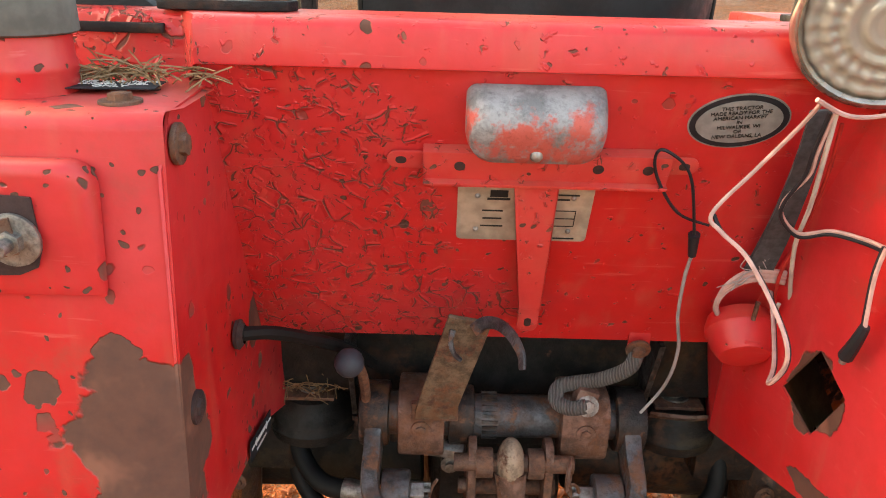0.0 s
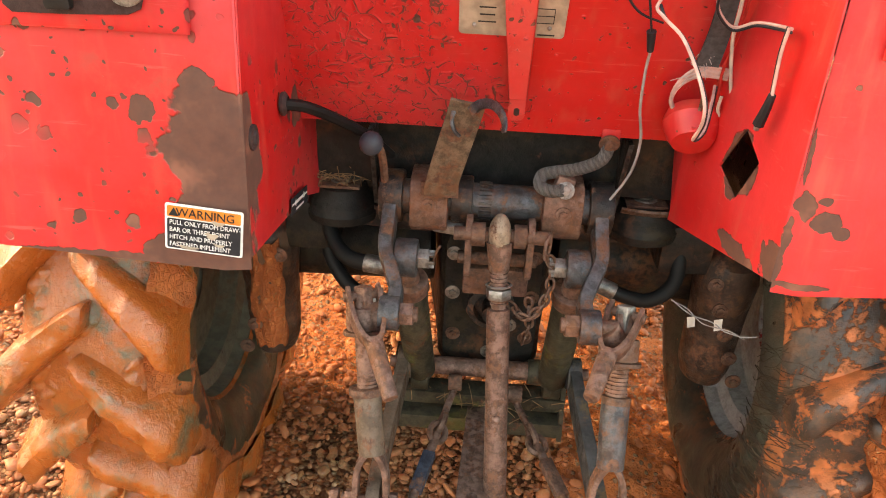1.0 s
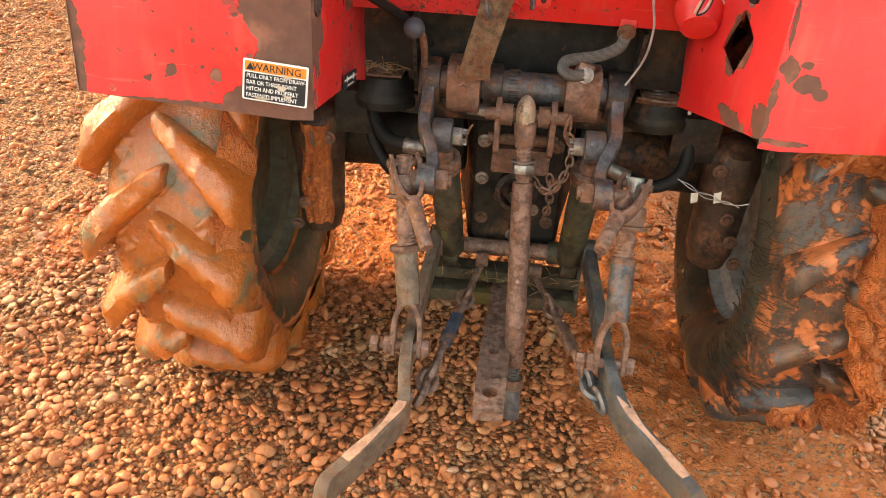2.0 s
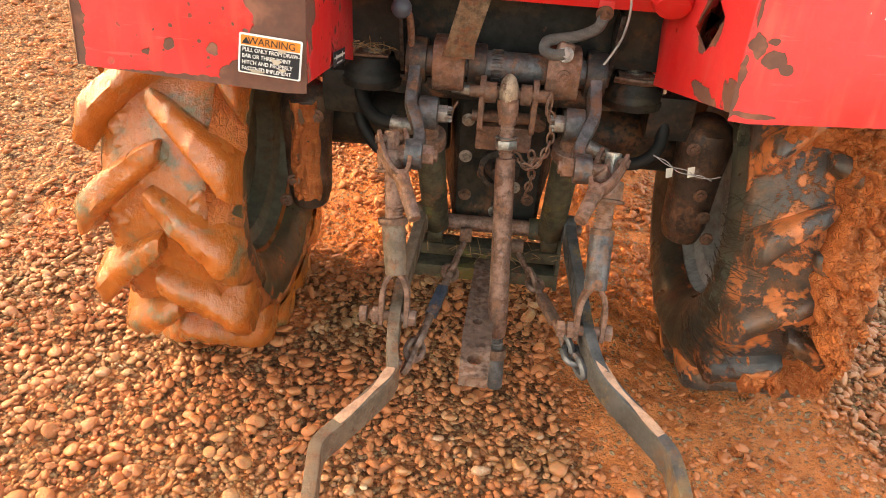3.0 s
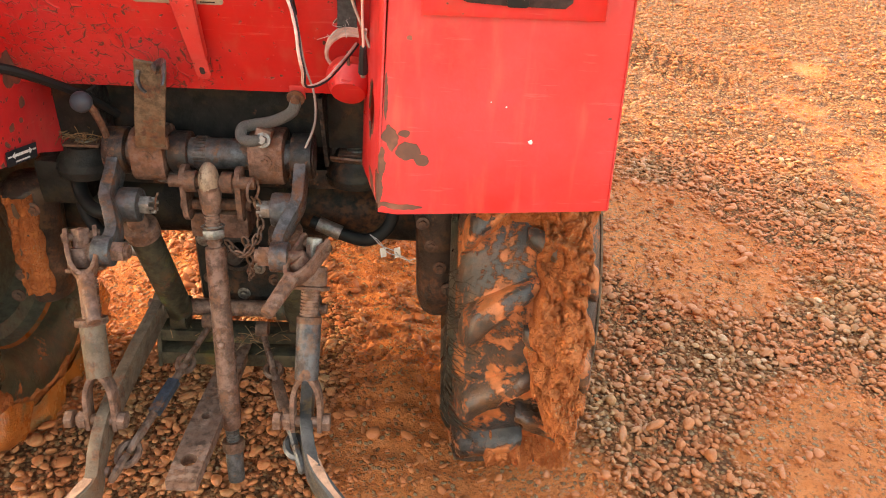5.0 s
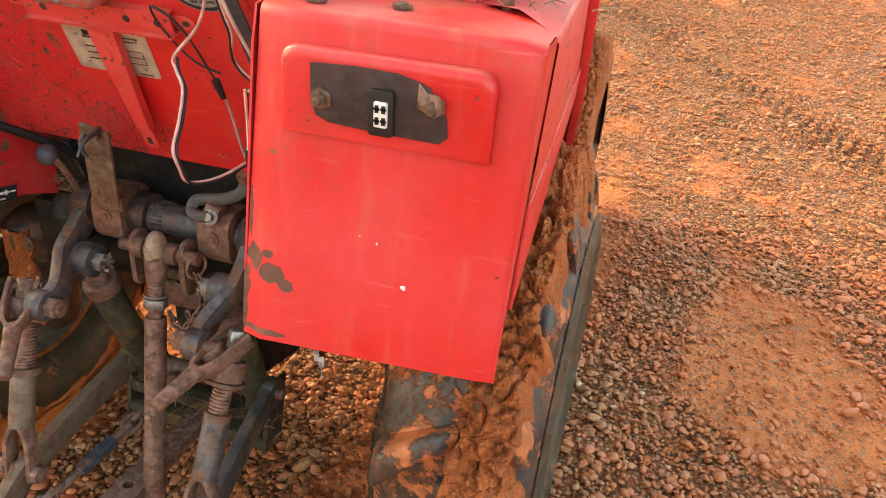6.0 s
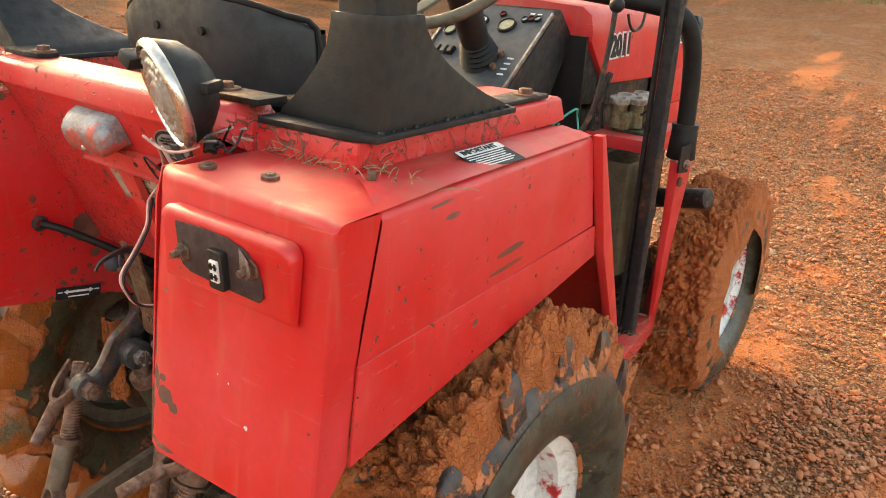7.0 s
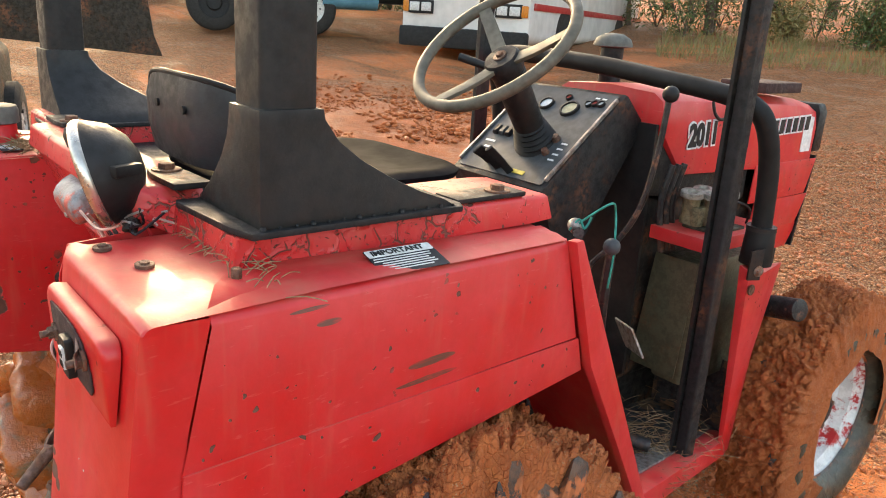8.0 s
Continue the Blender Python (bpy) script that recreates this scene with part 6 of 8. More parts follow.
def chain(parent, pts, n, r=0.009, wire=0.003, stretch=1.7, mat=None):
    """Interlocked oval links along a path; each link is a part."""
    path = smooth_path(pts, 8)
    for i in range(n):
        t = (i + 0.5) / n * (len(path) - 1)
        k = min(int(t), len(path) - 2)
        p = path[k].lerp(path[k + 1], t - k)
        d = (path[k + 1] - path[k]).normalized()
        side = d.cross(V((0.3, 1, 0.2))).normalized()
        if i % 2:
            side = d.cross(side).normalized()
        ring = [p + d * (r * stretch * math.cos(a)) + side * (r * math.sin(a)) for a in [2 * math.pi * q / 14 for q in range(14)]]
        part("chain_link", sweep(B(), ring, wire, 6, smooth=False, close=True), mat or M_IRON, parent)


chain(tb, [(0.090, 0.288, 0.745), (0.094, 0.285, 0.69), (0.080, 0.270, 0.655), (0.055, 0.265, 0.635), (0.028, 0.275, 0.655)], 11, 0.007, 0.0026)
chain(tb, [(0.060, 0.285, 0.66), (0.066, 0.29, 0.60), (0.060, 0.30, 0.56)], 6, 0.007, 0.0026)

# hook plate on the left clamp block
hk = thing("hook_plate", "rust-brown steel strap with a forked claw at its top")
bm = sweep(B(), [(-0.105, 0.306, 0.842), (-0.102, 0.298, 0.868), (-0.072, 0.262, 0.990), (-0.065, 0.252, 1.020)], 1.0, section=bar(0.054, 0.006), up=(0, -0.9, -0.35), n=4)
part("strap", bm, worn_metal("brown_rusted_strap", (0.19, 0.13, 0.085), 0.45, 0.7, 0.2), hk, bevel=0.0015)
bm = box(B(), (-0.106, 0.310, 0.850), (0.064, 0.012, 0.026))
part("foot", bm, M_IRON, hk, bevel=0.002)
bm = sweep(B(), [(-0.060, 0.250, 1.006), (-0.048, 0.243, 1.020), (-0.034, 0.226, 1.028), (-0.022, 0.196, 1.032), (-0.015, 0.172, 1.030), (-0.011, 0.156, 1.024), (-0.011, 0.147, 1.013)], lambda t: 1.0 - 0.45 * t, section=bar(0.007, 0.017), up=(0.5, -0.2, 0.9), n=5)
part("claw", bm, M_IRON_BLUE, hk, bevel=0.002)
bm = sweep(B(), [(-0.086, 0.250, 1.006), (-0.088, 0.244, 0.992), (-0.083, 0.240, 0.978), (-0.074, 0.239, 0.970)], lambda t: 0.9 - 0.4 * t, section=bar(0.008, 0.012), up=(0, -1, -0.2), n=5)
part("claw", bm, M_IRON_BLUE, hk, bevel=0.002)

# knobbed lever, drawbar, carrier
lv = thing("hydraulic_lever", "bent lever with a grey ball knob")
part("lever", sweep(B(), [(-0.205, 0.36, 0.80), (-0.203, 0.33, 0.87), (-0.206, 0.305, 0.915), (-0.216, 0.302, 0.922)], 0.007, 8), M_IRON, lv)
part("knob", ball(B(), (-0.220, 0.300, 0.927), 0.020, 18), plain("grey_knob", (0.055, 0.06, 0.075), 0.45), lv)
lv2 = thing("hydraulic_lever", "long dark lever through the fender wall")
part("lever", sweep(B(), [(-0.335, 0.21, 1.014), (-0.30, 0.25, 0.995), (-0.24, 0.34, 0.93), (-0.20, 0.40, 0.87)], 0.009, 8), M_HOSE, lv2)
part("grommet", lathe(B(), [(0.010, 0), (0.017, 0.0), (0.018, 0.005), (0.011, 0.010)], (-0.338, 0.208, 1.015), (1, 0, 0), 20), M_RUST, lv2)

db = thing("drawbar", "flat rusty drawbar with two pin holes")
bm = B()
outer = [(-0.045, -0.034), (0.012, -0.034), (0.016, 0.10), (0.020, 0.48), (-0.030, 0.48), (-0.046, 0.10)]


def ringxy(cx, cy, r, n=18):
    return [(cx + r * math.cos(2 * math.pi * q / n), cy + r * math.sin(2 * math.pi * q / n)) for q in range(n)]


loops = []
for z in (0.318, 0.294):
    es = []
    lv_ = []
    for lp in (outer, ringxy(-0.016, 0.020, 0.016), ringxy(-0.016, 0.146, 0.011)):
        vs = [bm.verts.new((x, y, z)) for x, y in lp]
        es += [bm.edges.new((vs[i], vs[(i + 1) % len(vs)])) for i in range(len(vs))]
        lv_.append(vs)
    bmesh.ops.triangle_fill(bm, edges=es, use_beauty=True)
    loops.append(lv_)
for a, b in zip(*loops):
    for i in range(len(a)):
        j = (i + 1) % len(a)
        bm.faces.new((a[i], a[j], b[j], b[i]))
part("bar", bm, M_IRON, db)

cr = thing("drawbar_carrier", "mossy green box frame carrying the drawbar")
bm = box(B(), (-0.008, 0.405, 0.345), (0.345, 0.05, 0.030))
part("upper_rail", bm, M_OLIVE, cr, bevel=0.003)
bm = box(B(), (-0.008, 0.395, 0.292), (0.345, 0.06, 0.034))
part("lower_rail", bm, M_OLIVE, cr, bevel=0.003)
for x in (-0.180, 0.166):
    part("side_plate", slab(B(), [V((x, 0.36, 0.27)), V((x, 0.44, 0.27)), V((x, 0.47, 0.42)), V((x, 0.40, 0.42))], 0.010), M_OLIVE, cr, bevel=0.002)
part("cross_shaft", cyl(B(), (-0.165, 0.415, 0.405), (0.15, 0.415, 0.405), 0.019, seg=20), M_PIN, cr, bevel=0.002)
part("sleeve", cyl(B(), (-0.165, 0.415, 0.405), (-0.115, 0.415, 0.405), 0.026, seg=20), M_HOSE, cr, bevel=0.003)
part("sleeve", cyl(B(), (0.085, 0.415, 0.405), (0.15, 0.415, 0.405), 0.026, seg=20), M_OLIVE, cr, bevel=0.003)

# check chains
for s in (-1, 1):
    cc = thing("check_chain", "rusty check chain with a painted turnbuckle")
    a = V((-0.062, 0.372, 0.385)) if s < 0 else V((0.060, 0.36, 0.375))
    b = V((-0.150, 0.000, 0.300)) if s < 0 else V((0.196, 0.020, 0.318))
    u = (b - a).normalized()
    L = (b - a).length
    bm = cyl(B(), a + V((-0.014, 0, 0.012)), a + V((0.014, 0, 0.012)), 0.017, seg=18)
    part("anchor_eye", bm, M_IRON, cc, bevel=0.003)
    part("rod", cyl(B(), a, a + u * 0.10, 0.007), M_IRON, cc)
    chain(cc, [a + u * 0.085, a + u * 0.125], 2, 0.016, 0.0065, 1.3)
    part("rod", cyl(B(), a + u * 0.12, a + u * (L * 0.80), 0.0085), M_IRON, cc)
    bm = sweep(B(), [a + u * (L * 0.42), a + u * (L * 0.64)], 1.0, section=bar(0.024, 0.018), up=(0, 0, 1), smooth=False)
    part("turnbuckle", bm, worn_metal("chipped_blue_paint", (0.045, 0.055, 0.075), 0.42, 0.5, 0.0) if s < 0 else M_IRON, cc, bevel=0.003)
    chain(cc, [a + u * (L * 0.78), a + u * (L * 1.0)], 3, 0.017, 0.0075, 1.5, M_IRON if s < 0 else M_IRON_BLUE)
    part("end_pin", cyl(B(), b + V((0.012 * s, 0, 0)), b + V((0.030 * s, 0, 0.004)), 0.011, seg=14), M_PIN, cc, bevel=0.002)

# axle halves and final drives
for s in (-1, 1):
    axl = thing("axle_housing", "dark axle tube and final drive caked with dirt")
    part("tube", cyl(B(), (s * 0.13, 0.60, 0.60), (s * 0.46, 0.59, 0.58), 0.085, 0.070, seg=28), M_GREASE, axl, bevel=0.01)
    bm = B()
    rings = []
    for z, r in ((0.385, 0.03), (0.395, 0.055), (0.43, 0.066), (0.56, 0.070), (0.64, 0.078), (0.68, 0.07), (0.70, 0.04)):
        rings.append([V((s * 0.455 + r * 0.78 * math.cos(q * math.pi / 12), 0.47 + (0.60 - z) * 0.05 + r * math.sin(q * math.pi / 12), z)) for q in range(24)])
    part("final_drive", loft(B(), rings), worn_metal("muddy_casting", (0.058, 0.036, 0.028), 0.45, 0.4, 0.1, other=(0.10, 0.052, 0.03), scale=14), axl, angle=45)
    for q in range(5):
        bolt("bolt", (s * 0.455 - s * 0.02 * (q - 2), 0.40, 0.43 + 0.055 * q), (0, -1, 0), 0.009, 0.008, M_IRON, axl)
    bm = box(B(), (s * 0.36, 0.50, 0.70), (0.10, 0.14, 0.10))
    part("bracket", bm, M_GREASE, axl, bevel=0.01)
caked = mesh_from("mud", *(lambda vs, fs: (vs, fs))(*(lambda n: ([(-0.445 + 0.032 * math.cos(a) * (1 + 0.25 * fnoise((a, h * 9, 2), 1.6)), 0.405 - 0.018 * math.sin(a) - 0.016 * fnoise((a * 2, h * 30, 1), 1.3), 0.44 + h) for h in [0.24 * q / n for q in range(n + 1)] for a in [math.pi * k / n for k in range(n + 1)]],
                                                          [(i * (n + 1) + j, i * (n + 1) + j + 1, (i + 1) * (n + 1) + j + 1, (i + 1) * (n + 1) + j) for i in range(n) for j in range(n)]))(28)), M_MUD, axl)

# hoses
hs = thing("hydraulic_hose", "black hydraulic hose with a bright steel ferrule")
part("hose", sweep(B(), [(-0.33, 0.46, 0.74), (-0.315, 0.42, 0.69), (-0.28, 0.385, 0.665), (-0.235, 0.372, 0.660)], 0.0155, 12), M_HOSE, hs)
part("ferrule", cyl(B(), (-0.245, 0.374, 0.661), (-0.195, 0.368, 0.658), 0.0175, seg=20), M_STEEL, hs, bevel=0.002)
hs = thing("hydraulic_hose", "black hydraulic hose with a bright steel ferrule")
part("hose", sweep(B(), [(-0.335, 0.47, 0.72), (-0.325, 0.44, 0.64), (-0.28, 0.41, 0.585), (-0.225, 0.40, 0.565)], 0.0145, 12), M_HOSE, hs)
part("ferrule", cyl(B(), (-0.235, 0.401, 0.567), (-0.18, 0.398, 0.556), 0.0165, seg=20), M_STEEL, hs, bevel=0.002)
hs = thing("hydraulic_hose", "black hydraulic hose looping under the fender")
part("hose", sweep(B(), [(0.17, 0.43, 0.63), (0.24, 0.42, 0.605), (0.30, 0.41, 0.60), (0.345, 0.42, 0.64), (0.35, 0.46, 0.72)], 0.0145, 12), M_HOSE, hs)
part("ferrule", cyl(B(), (0.185, 0.428, 0.626), (0.235, 0.421, 0.607), 0.0165, seg=20), M_STEEL, hs, bevel=0.002)

# Front half: floor, dash, steering, hood, frame -------------------------------
M_FLOOR = worn_metal("dirty_floor_plate", (0.05, 0.05, 0.05), 0.35, 0.7, 0.1, other=(0.15, 0.09, 0.05))
M_GALV = worn_metal("dusty_olive_tin", (0.12, 0.112, 0.07), 0.12, 0.4, 0.2, deep=0.7)

fl = thing("footwell", "dirty black footwell with red door sill")
bm = slab(B(), [V((-0.46, 1.15, 0.46)), V((0.46, 1.15, 0.46)), V((0.42, 1.95, 0.42)), V((-0.42, 1.95, 0.42))], 0.01)
part("floor_plate", bm, M_FLOOR, fl)
for s in (1, -1):
    bm = B()
    loft(bm, [[V((s * (x + u), y, z + v)) for u, v in ((0.012, -0.05), (0.012, 0.012), (-0.03, 0.014), (-0.055, 0.006), (-0.055, -0.05))] for x, y, z in ((0.598, 1.232, 0.548), (0.55, 1.45, 0.502), (0.475, 1.85, 0.437), (0.465, 1.90, 0.43))])
    part("sill", bm, M_RED, fl, bevel=0.004)
    bm = slab(B(), [V((s * 0.545, 1.24, 0.552)), V((s * 0.44, 1.24, 0.53)), V((s * 0.40, 1.86, 0.432)), V((s * 0.425, 1.86, 0.436))], 0.006)
    part("step_plate", bm, M_STEEL, fl)
    # door pillar: a folded red strip from the sill up to the frame foot
    bm = B()
    low = [(0.476, 1.845), (0.486, 1.850), (0.470, 1.925), (0.420, 1.985), (0.400, 1.975)]
    top = [(0.512, 1.705), (0.540, 1.712), (0.540, 1.800), (0.490, 1.995), (0.455, 1.995)]
    rings = []
    for t in (0.0, 0.06, 0.5, 0.97, 1.0):
        z = 0.385 + t * (1.055 - 0.385)
        rings.append([V((s * (a[0] + (b[0] - a[0]) * t), a[1] + (b[1] - a[1]) * t, z - 0.03 * k * 0.5 * t)) for k, (a, b) in enumerate(zip(low, top))])
    loft(bm, rings)
    part("door_pillar", bm, M_RED, fl, "folded red pillar", bevel=0.003)
    bolt("bolt", (s * 0.542, 1.735, 0.985), (s, 0, 0), 0.009, 0.005, M_IRON, fl)
    bm = slab(B(), [V((s * 0.33, 0.815, 1.29)), V((s * 0.33, 1.24, 0.47)), V((s * 0.33, 0.66, 0.52)), V((s * 0.33, 0.66, 1.29))], 0.004)
    part("well_side", bm, M_BLACK_DUSTY, fl)
    post = thing("frame_post", "slim black square frame post")
    bm = B()
    loft(bm, [[V((s * 0.492 + u, 1.622 + v, z)) for u, v in rrect(0.036, 0.046, 0.005)] for z in (0.47, 2.35)])
    part("tube", bm, M_BLACK_DUSTY, post)
    bm = slab(B(), [V((s * 0.470, 1.592, 0.47)), V((s * 0.470, 1.592, 2.35)), V((s * 0.460, 1.592, 2.35)), V((s * 0.460, 1.592, 0.47))], 0.02)
    part("rib", bm, M_BLACK, post)
bm = sweep(B(), [(0.02, 0.85, 1.31), (0.02, 0.86, 1.0), (0.02, 0.95, 0.6)], 1.0, section=bar(0.62, 0.01), up=(0, 1, 0))
part("seat_front_wall", bm, M_BLACK_DUSTY, fl)

bm = slab(B(), [V((-0.44, 1.955, 0.36)), V((0.44, 1.955, 0.36)), V((0.40, 1.99, 0.64)), V((-0.40, 1.99, 0.64))], 0.006)
part("toe_board", bm, M_FLOOR, fl)
bm = loft(B(), [[V((u, y, 0.46 + v)) for u, v in rrect(0.30, h, 0.06, 4)] for y, h in ((1.00, 0.30), (1.45, 0.34), (1.95, 0.40))])
part("gearbox_tunnel", bm, M_GREASE, fl, angle=45)
bm = slab(B(), [V((-0.44, 1.20, 0.46)), V((-0.44, 1.95, 0.42)), V((-0.44, 1.95, 0.58)), V((-0.44, 1.20, 0.58))], 0.006)
part("far_sill", bm, M_BLACK_DUSTY, fl)
bm = sweep(B(), [(0.16, 1.30, 0.60), (0.30, 1.42, 0.545), (0.44, 1.52, 0.520)], 0.020, 12)
part("cross_tube", bm, M_IRON_DARK, fl)

# black padded hoop in front of the dash
hp = thing("padded_hoop", "thick black rubber-sleeved hoop over the hood")
bm = sweep(B(), [(0.52, 1.775, 1.10), (0.52, 1.755, 1.30), (0.512, 1.72, 1.42), (0.48, 1.695, 1.475), (0.40, 1.68, 1.500), (0.20, 1.67, 1.522), (0.0, 1.665, 1.54), (-0.25, 1.66, 1.55), (-0.42, 1.665, 1.545), (-0.50, 1.69, 1.50), (-0.52, 1.74, 1.38), (-0.52, 1.775, 1.10)], 0.027, 14, 6)
part("sleeve", bm, M_HOSE, hp)
for s in (1, -1):
    part("boot", cyl(B(), (s * 0.520, 1.772, 1.05), (s * 0.520, 1.772, 1.155), 0.044, 0.038, seg=24), M_HOSE, hp, bevel=0.004)
    part("tie", cyl(B(), (s * 0.520, 1.772, 1.145), (s * 0.520, 1.772, 1.158), 0.040, seg=24), M_BLACK, hp)
    bm = slab(B(), [V((s * 0.556, 1.735, 1.11)), V((s * 0.556, 1.735, 1.02)), V((s * 0.54, 1.70, 1.02)), V((s * 0.54, 1.70, 1.10))], 0.006)
    part("foot_plate", bm, M_BLACK, hp)
    bolt("bolt", (s * 0.557, 1.725, 1.045), (s, -0.4, 0), 0.009, 0.006, M_STEEL, hp)

# dashboard
dash = thing("dashboard", "dusty black dashboard with gauges and switches")
D = plane_frame(V((-0.050, 1.455, 1.3445)), (1, 0, 0), (0, 0.785, 0.62))
bm = B()
w2, h2 = 0.190, 0.205
face = [D @ V((u, v, 0)) for u, v in ((-w2, -h2), (w2 + 0.0, -h2), (w2, h2), (-w2, h2))]
back = [V((-0.235, 1.42, 0.93)), V((0.135, 1.42, 0.93)), V((0.135, 1.72, 1.38)), V((-0.235, 1.72, 1.38))]
loft(bm, [back, face])
part("shell", bm, M_BLACK_DUSTY, dash, bevel=0.012)
decal("face_plate", D, 0.345, 0.375, M_GREY_PLASTIC, dash, 0.008, 0.004, 0.004, "grey instrument panel")
for u in (-0.178, 0.178):
    bm = B()
    loft(bm, [[D @ V((u + a, v, d)) for a, v in ((-0.004, -0.17), (0.004, -0.17), (0.004, 0.17), (-0.004, 0.17))] for d in (0.0, 0.012)])
    part("edge_strip", bm, M_STEEL, dash, bevel=0.002)


def gauge(u, v, r, mat):
    part("gauge_ring", lathe(B(), [(r * 0.80, 0.006), (r * 0.84, 0.013), (r, 0.012), (r * 1.06, 0.004)], D @ V((u, v, 0)), D.to_3x3() @ V((0, 0, 1)), 28), M_BLACK, dash)
    part("gauge_face", cyl(B(), D @ V((u, v, 0.004)), D @ V((u, v, 0.008)), r * 0.82, seg=28), mat, dash)


M_DIAL = plain("yellowed_dial", (0.42, 0.38, 0.24), 0.4, 0, 0.3, 60)
M_DIALW = plain("pale_dial", (0.55, 0.57, 0.58), 0.35, 0, 0.3, 60)
gauge(0.048, 0.105, 0.030, M_DIAL)
gauge(-0.050, 0.112, 0.024, M_DIALW)
gauge(-0.140, 0.06, 0.022, M_DIAL)
M_REDLAMP = plain("red_tell_tale", (0.35, 0.04, 0.03), 0.3)
for u, v, mt in ((0.012, 0.150, M_REDLAMP), (0.098, 0.135, M_DIALW), (0.118, 0.140, M_REDLAMP), (0.140, 0.142, M_DIALW)):
    gauge(u, v, 0.011, mt)
for u in (-0.135, -0.108, -0.082):
    bm = B()
    loft(bm, [[D @ V((u + a, -0.03 + b, d)) for a, b in rrect(0.020 - e, 0.034 - e, 0.003)] for d, e in ((0.004, 0), (0.012, 0.0), (0.018, 0.006))])
    part("rocker_switch", bm, M_BLACK if u != -0.108 else M_GREY_PLASTIC, dash)
for u, v, r in ((0.095, -0.02, 0.014), (0.10, -0.075, 0.012)):
    part("key_switch", cyl(B(), D @ V((u, v, 0.002)), D @ V((u, v, 0.02)), r, r * 0.8), M_IRON, dash, bevel=0.002)
bm = B()
loft(bm, [[D @ V((0.065 + a, -0.165 + b, d)) for a, b in rrect(0.05, 0.014, 0.001)] for d in (0.004, 0.006)])
part("yellow_label", bm, plain("yellow_label", (0.55, 0.45, 0.05), 0.5), dash)
bars(D, [(0.135, -0.03 - 0.022 * i, 0.022, 0.006) for i in range(4)] + [(-0.13, -0.075, 0.04, 0.008), (-0.12, -0.10, 0.03, 0.008), (0.135, 0.165, 0.016, 0.006), (0.11, 0.165, 0.016, 0.006)], M_INK_W, dash, 0.0055, "panel_marking")
for u, v, h in ((-0.06, -0.15, 0.075), (-0.012, -0.165, 0.11), (0.040, -0.170, 0.12)):
    bm = sweep(B(), [D @ V((u, v, 0)), D @ V((u, v - 0.015, h * 0.6)), D @ V((u + 0.004, v - 0.03, h))], 1.0, section=bar(0.022, 0.010))
    part("hand_lever", bm, M_BLACK, dash, bevel=0.003)

# steering column and wheel
HUB = V((0.014, 1.235, 1.545))
sn = V((0, -0.66, 0.75)).normalized()
sc = thing("steering_column", "black steering column with a pleated rubber boot")
foot = D @ V((0.035, -0.045, 0.0))
part("column", cyl(B(), foot, HUB - sn * 0.03, 0.041, 0.046, seg=24), M_BLACK, sc, bevel=0.004)
ud = (HUB - foot).normalized()
prof = []
for q in range(11):
    prof.append((0.060 - 0.002 * q + (0.006 if q % 2 else -0.002), 0.008 * q))
part("boot", lathe(B(), prof, foot, ud, 28), M_HOSE, sc, angle=70)
part("stalk", sweep(B(), [HUB - sn * 0.05, HUB - sn * 0.03 + V((-0.07, -0.03, 0.01)), HUB - sn * 0.02 + V((-0.125, -0.06, 0.02))], 0.011, 10), M_BLACK, sc)
sw = thing("steering_wheel", "worn grey three-spoke steering wheel")
M_WHEEL = plain("worn_grey_plastic", (0.12, 0.105, 0.08), 0.55, 0, 0.35, 40)
WC = HUB + sn * 0.055
wm = Matrix.Translation(WC) @ sn.to_track_quat("Z", "Y").to_matrix().to_4x4()
SR = 0.225
bm = lathe(B(), [(SR + 0.016 * math.cos(a), 0.016 * math.sin(a)) for a in [2 * math.pi * q / 12 for q in range(13)]], WC, sn, 64)
part("rim", bm, M_WHEEL, sw, angle=80)
bm = lathe(B(), [(0.0, 0.022), (0.045, 0.02), (0.052, 0.008), (0.05, -0.02), (0.036, -0.05), (0, -0.05)], HUB, sn, 28)
part("hub", bm, M_BLACK_DUSTY, sw, angle=50)
bolt("hub_nut", HUB + sn * 0.022, sn, 0.011, 0.010, M_IRON, sw)
for a in (radians(20), radians(140), radians(262)):
    d = wm.to_3x3() @ V((math.cos(a), math.sin(a), 0))
    bm = sweep(B(), [HUB + d * 0.03 + sn * 0.004, HUB + d * 0.11 + sn * 0.02, WC + d * (SR - 0.004)], lambda t: 1.0 - 0.15 * t, section=bar(0.042, 0.012), up=sn, n=5)
    part("spoke", bm, M_WHEEL, sw, bevel=0.003)

# levers by the dash
l3 = thing("gear_lever", "long bent lever with a black ball knob")
part("rod", sweep(B(), [(0.392, 1.445, 1.490), (0.385, 1.44, 1.36), (0.368, 1.425, 1.22), (0.33, 1.40, 1.12), (0.28, 1.36, 1.04), (0.26, 1.34, 0.95)], 0.008, 8), M_IRON_DARK, l3)
part("knob", ball(B(), (0.394, 1.446, 1.502), 0.021, 16), M_BLACK, l3)
l4 = thing("gear_lever", "short dark lever with a round knob")
part("rod", sweep(B(), [(0.398, 1.285, 1.12), (0.39, 1.29, 1.0), (0.36, 1.33, 0.85), (0.30, 1.38, 0.62)], 0.013, 8), M_IRON_DARK, l4)
part("knob", ball(B(), (0.399, 1.284, 1.135), 0.022, 16), M_GREY_PLASTIC, l4)
l5 = thing("hand_brake", "dark handle tied with green twine")
part("rod", sweep(B(), [(0.36, 1.20, 1.17), (0.31, 1.25, 1.16), (0.24, 1.32, 1.14)], 0.014, 8), M_IRON_DARK, l5)
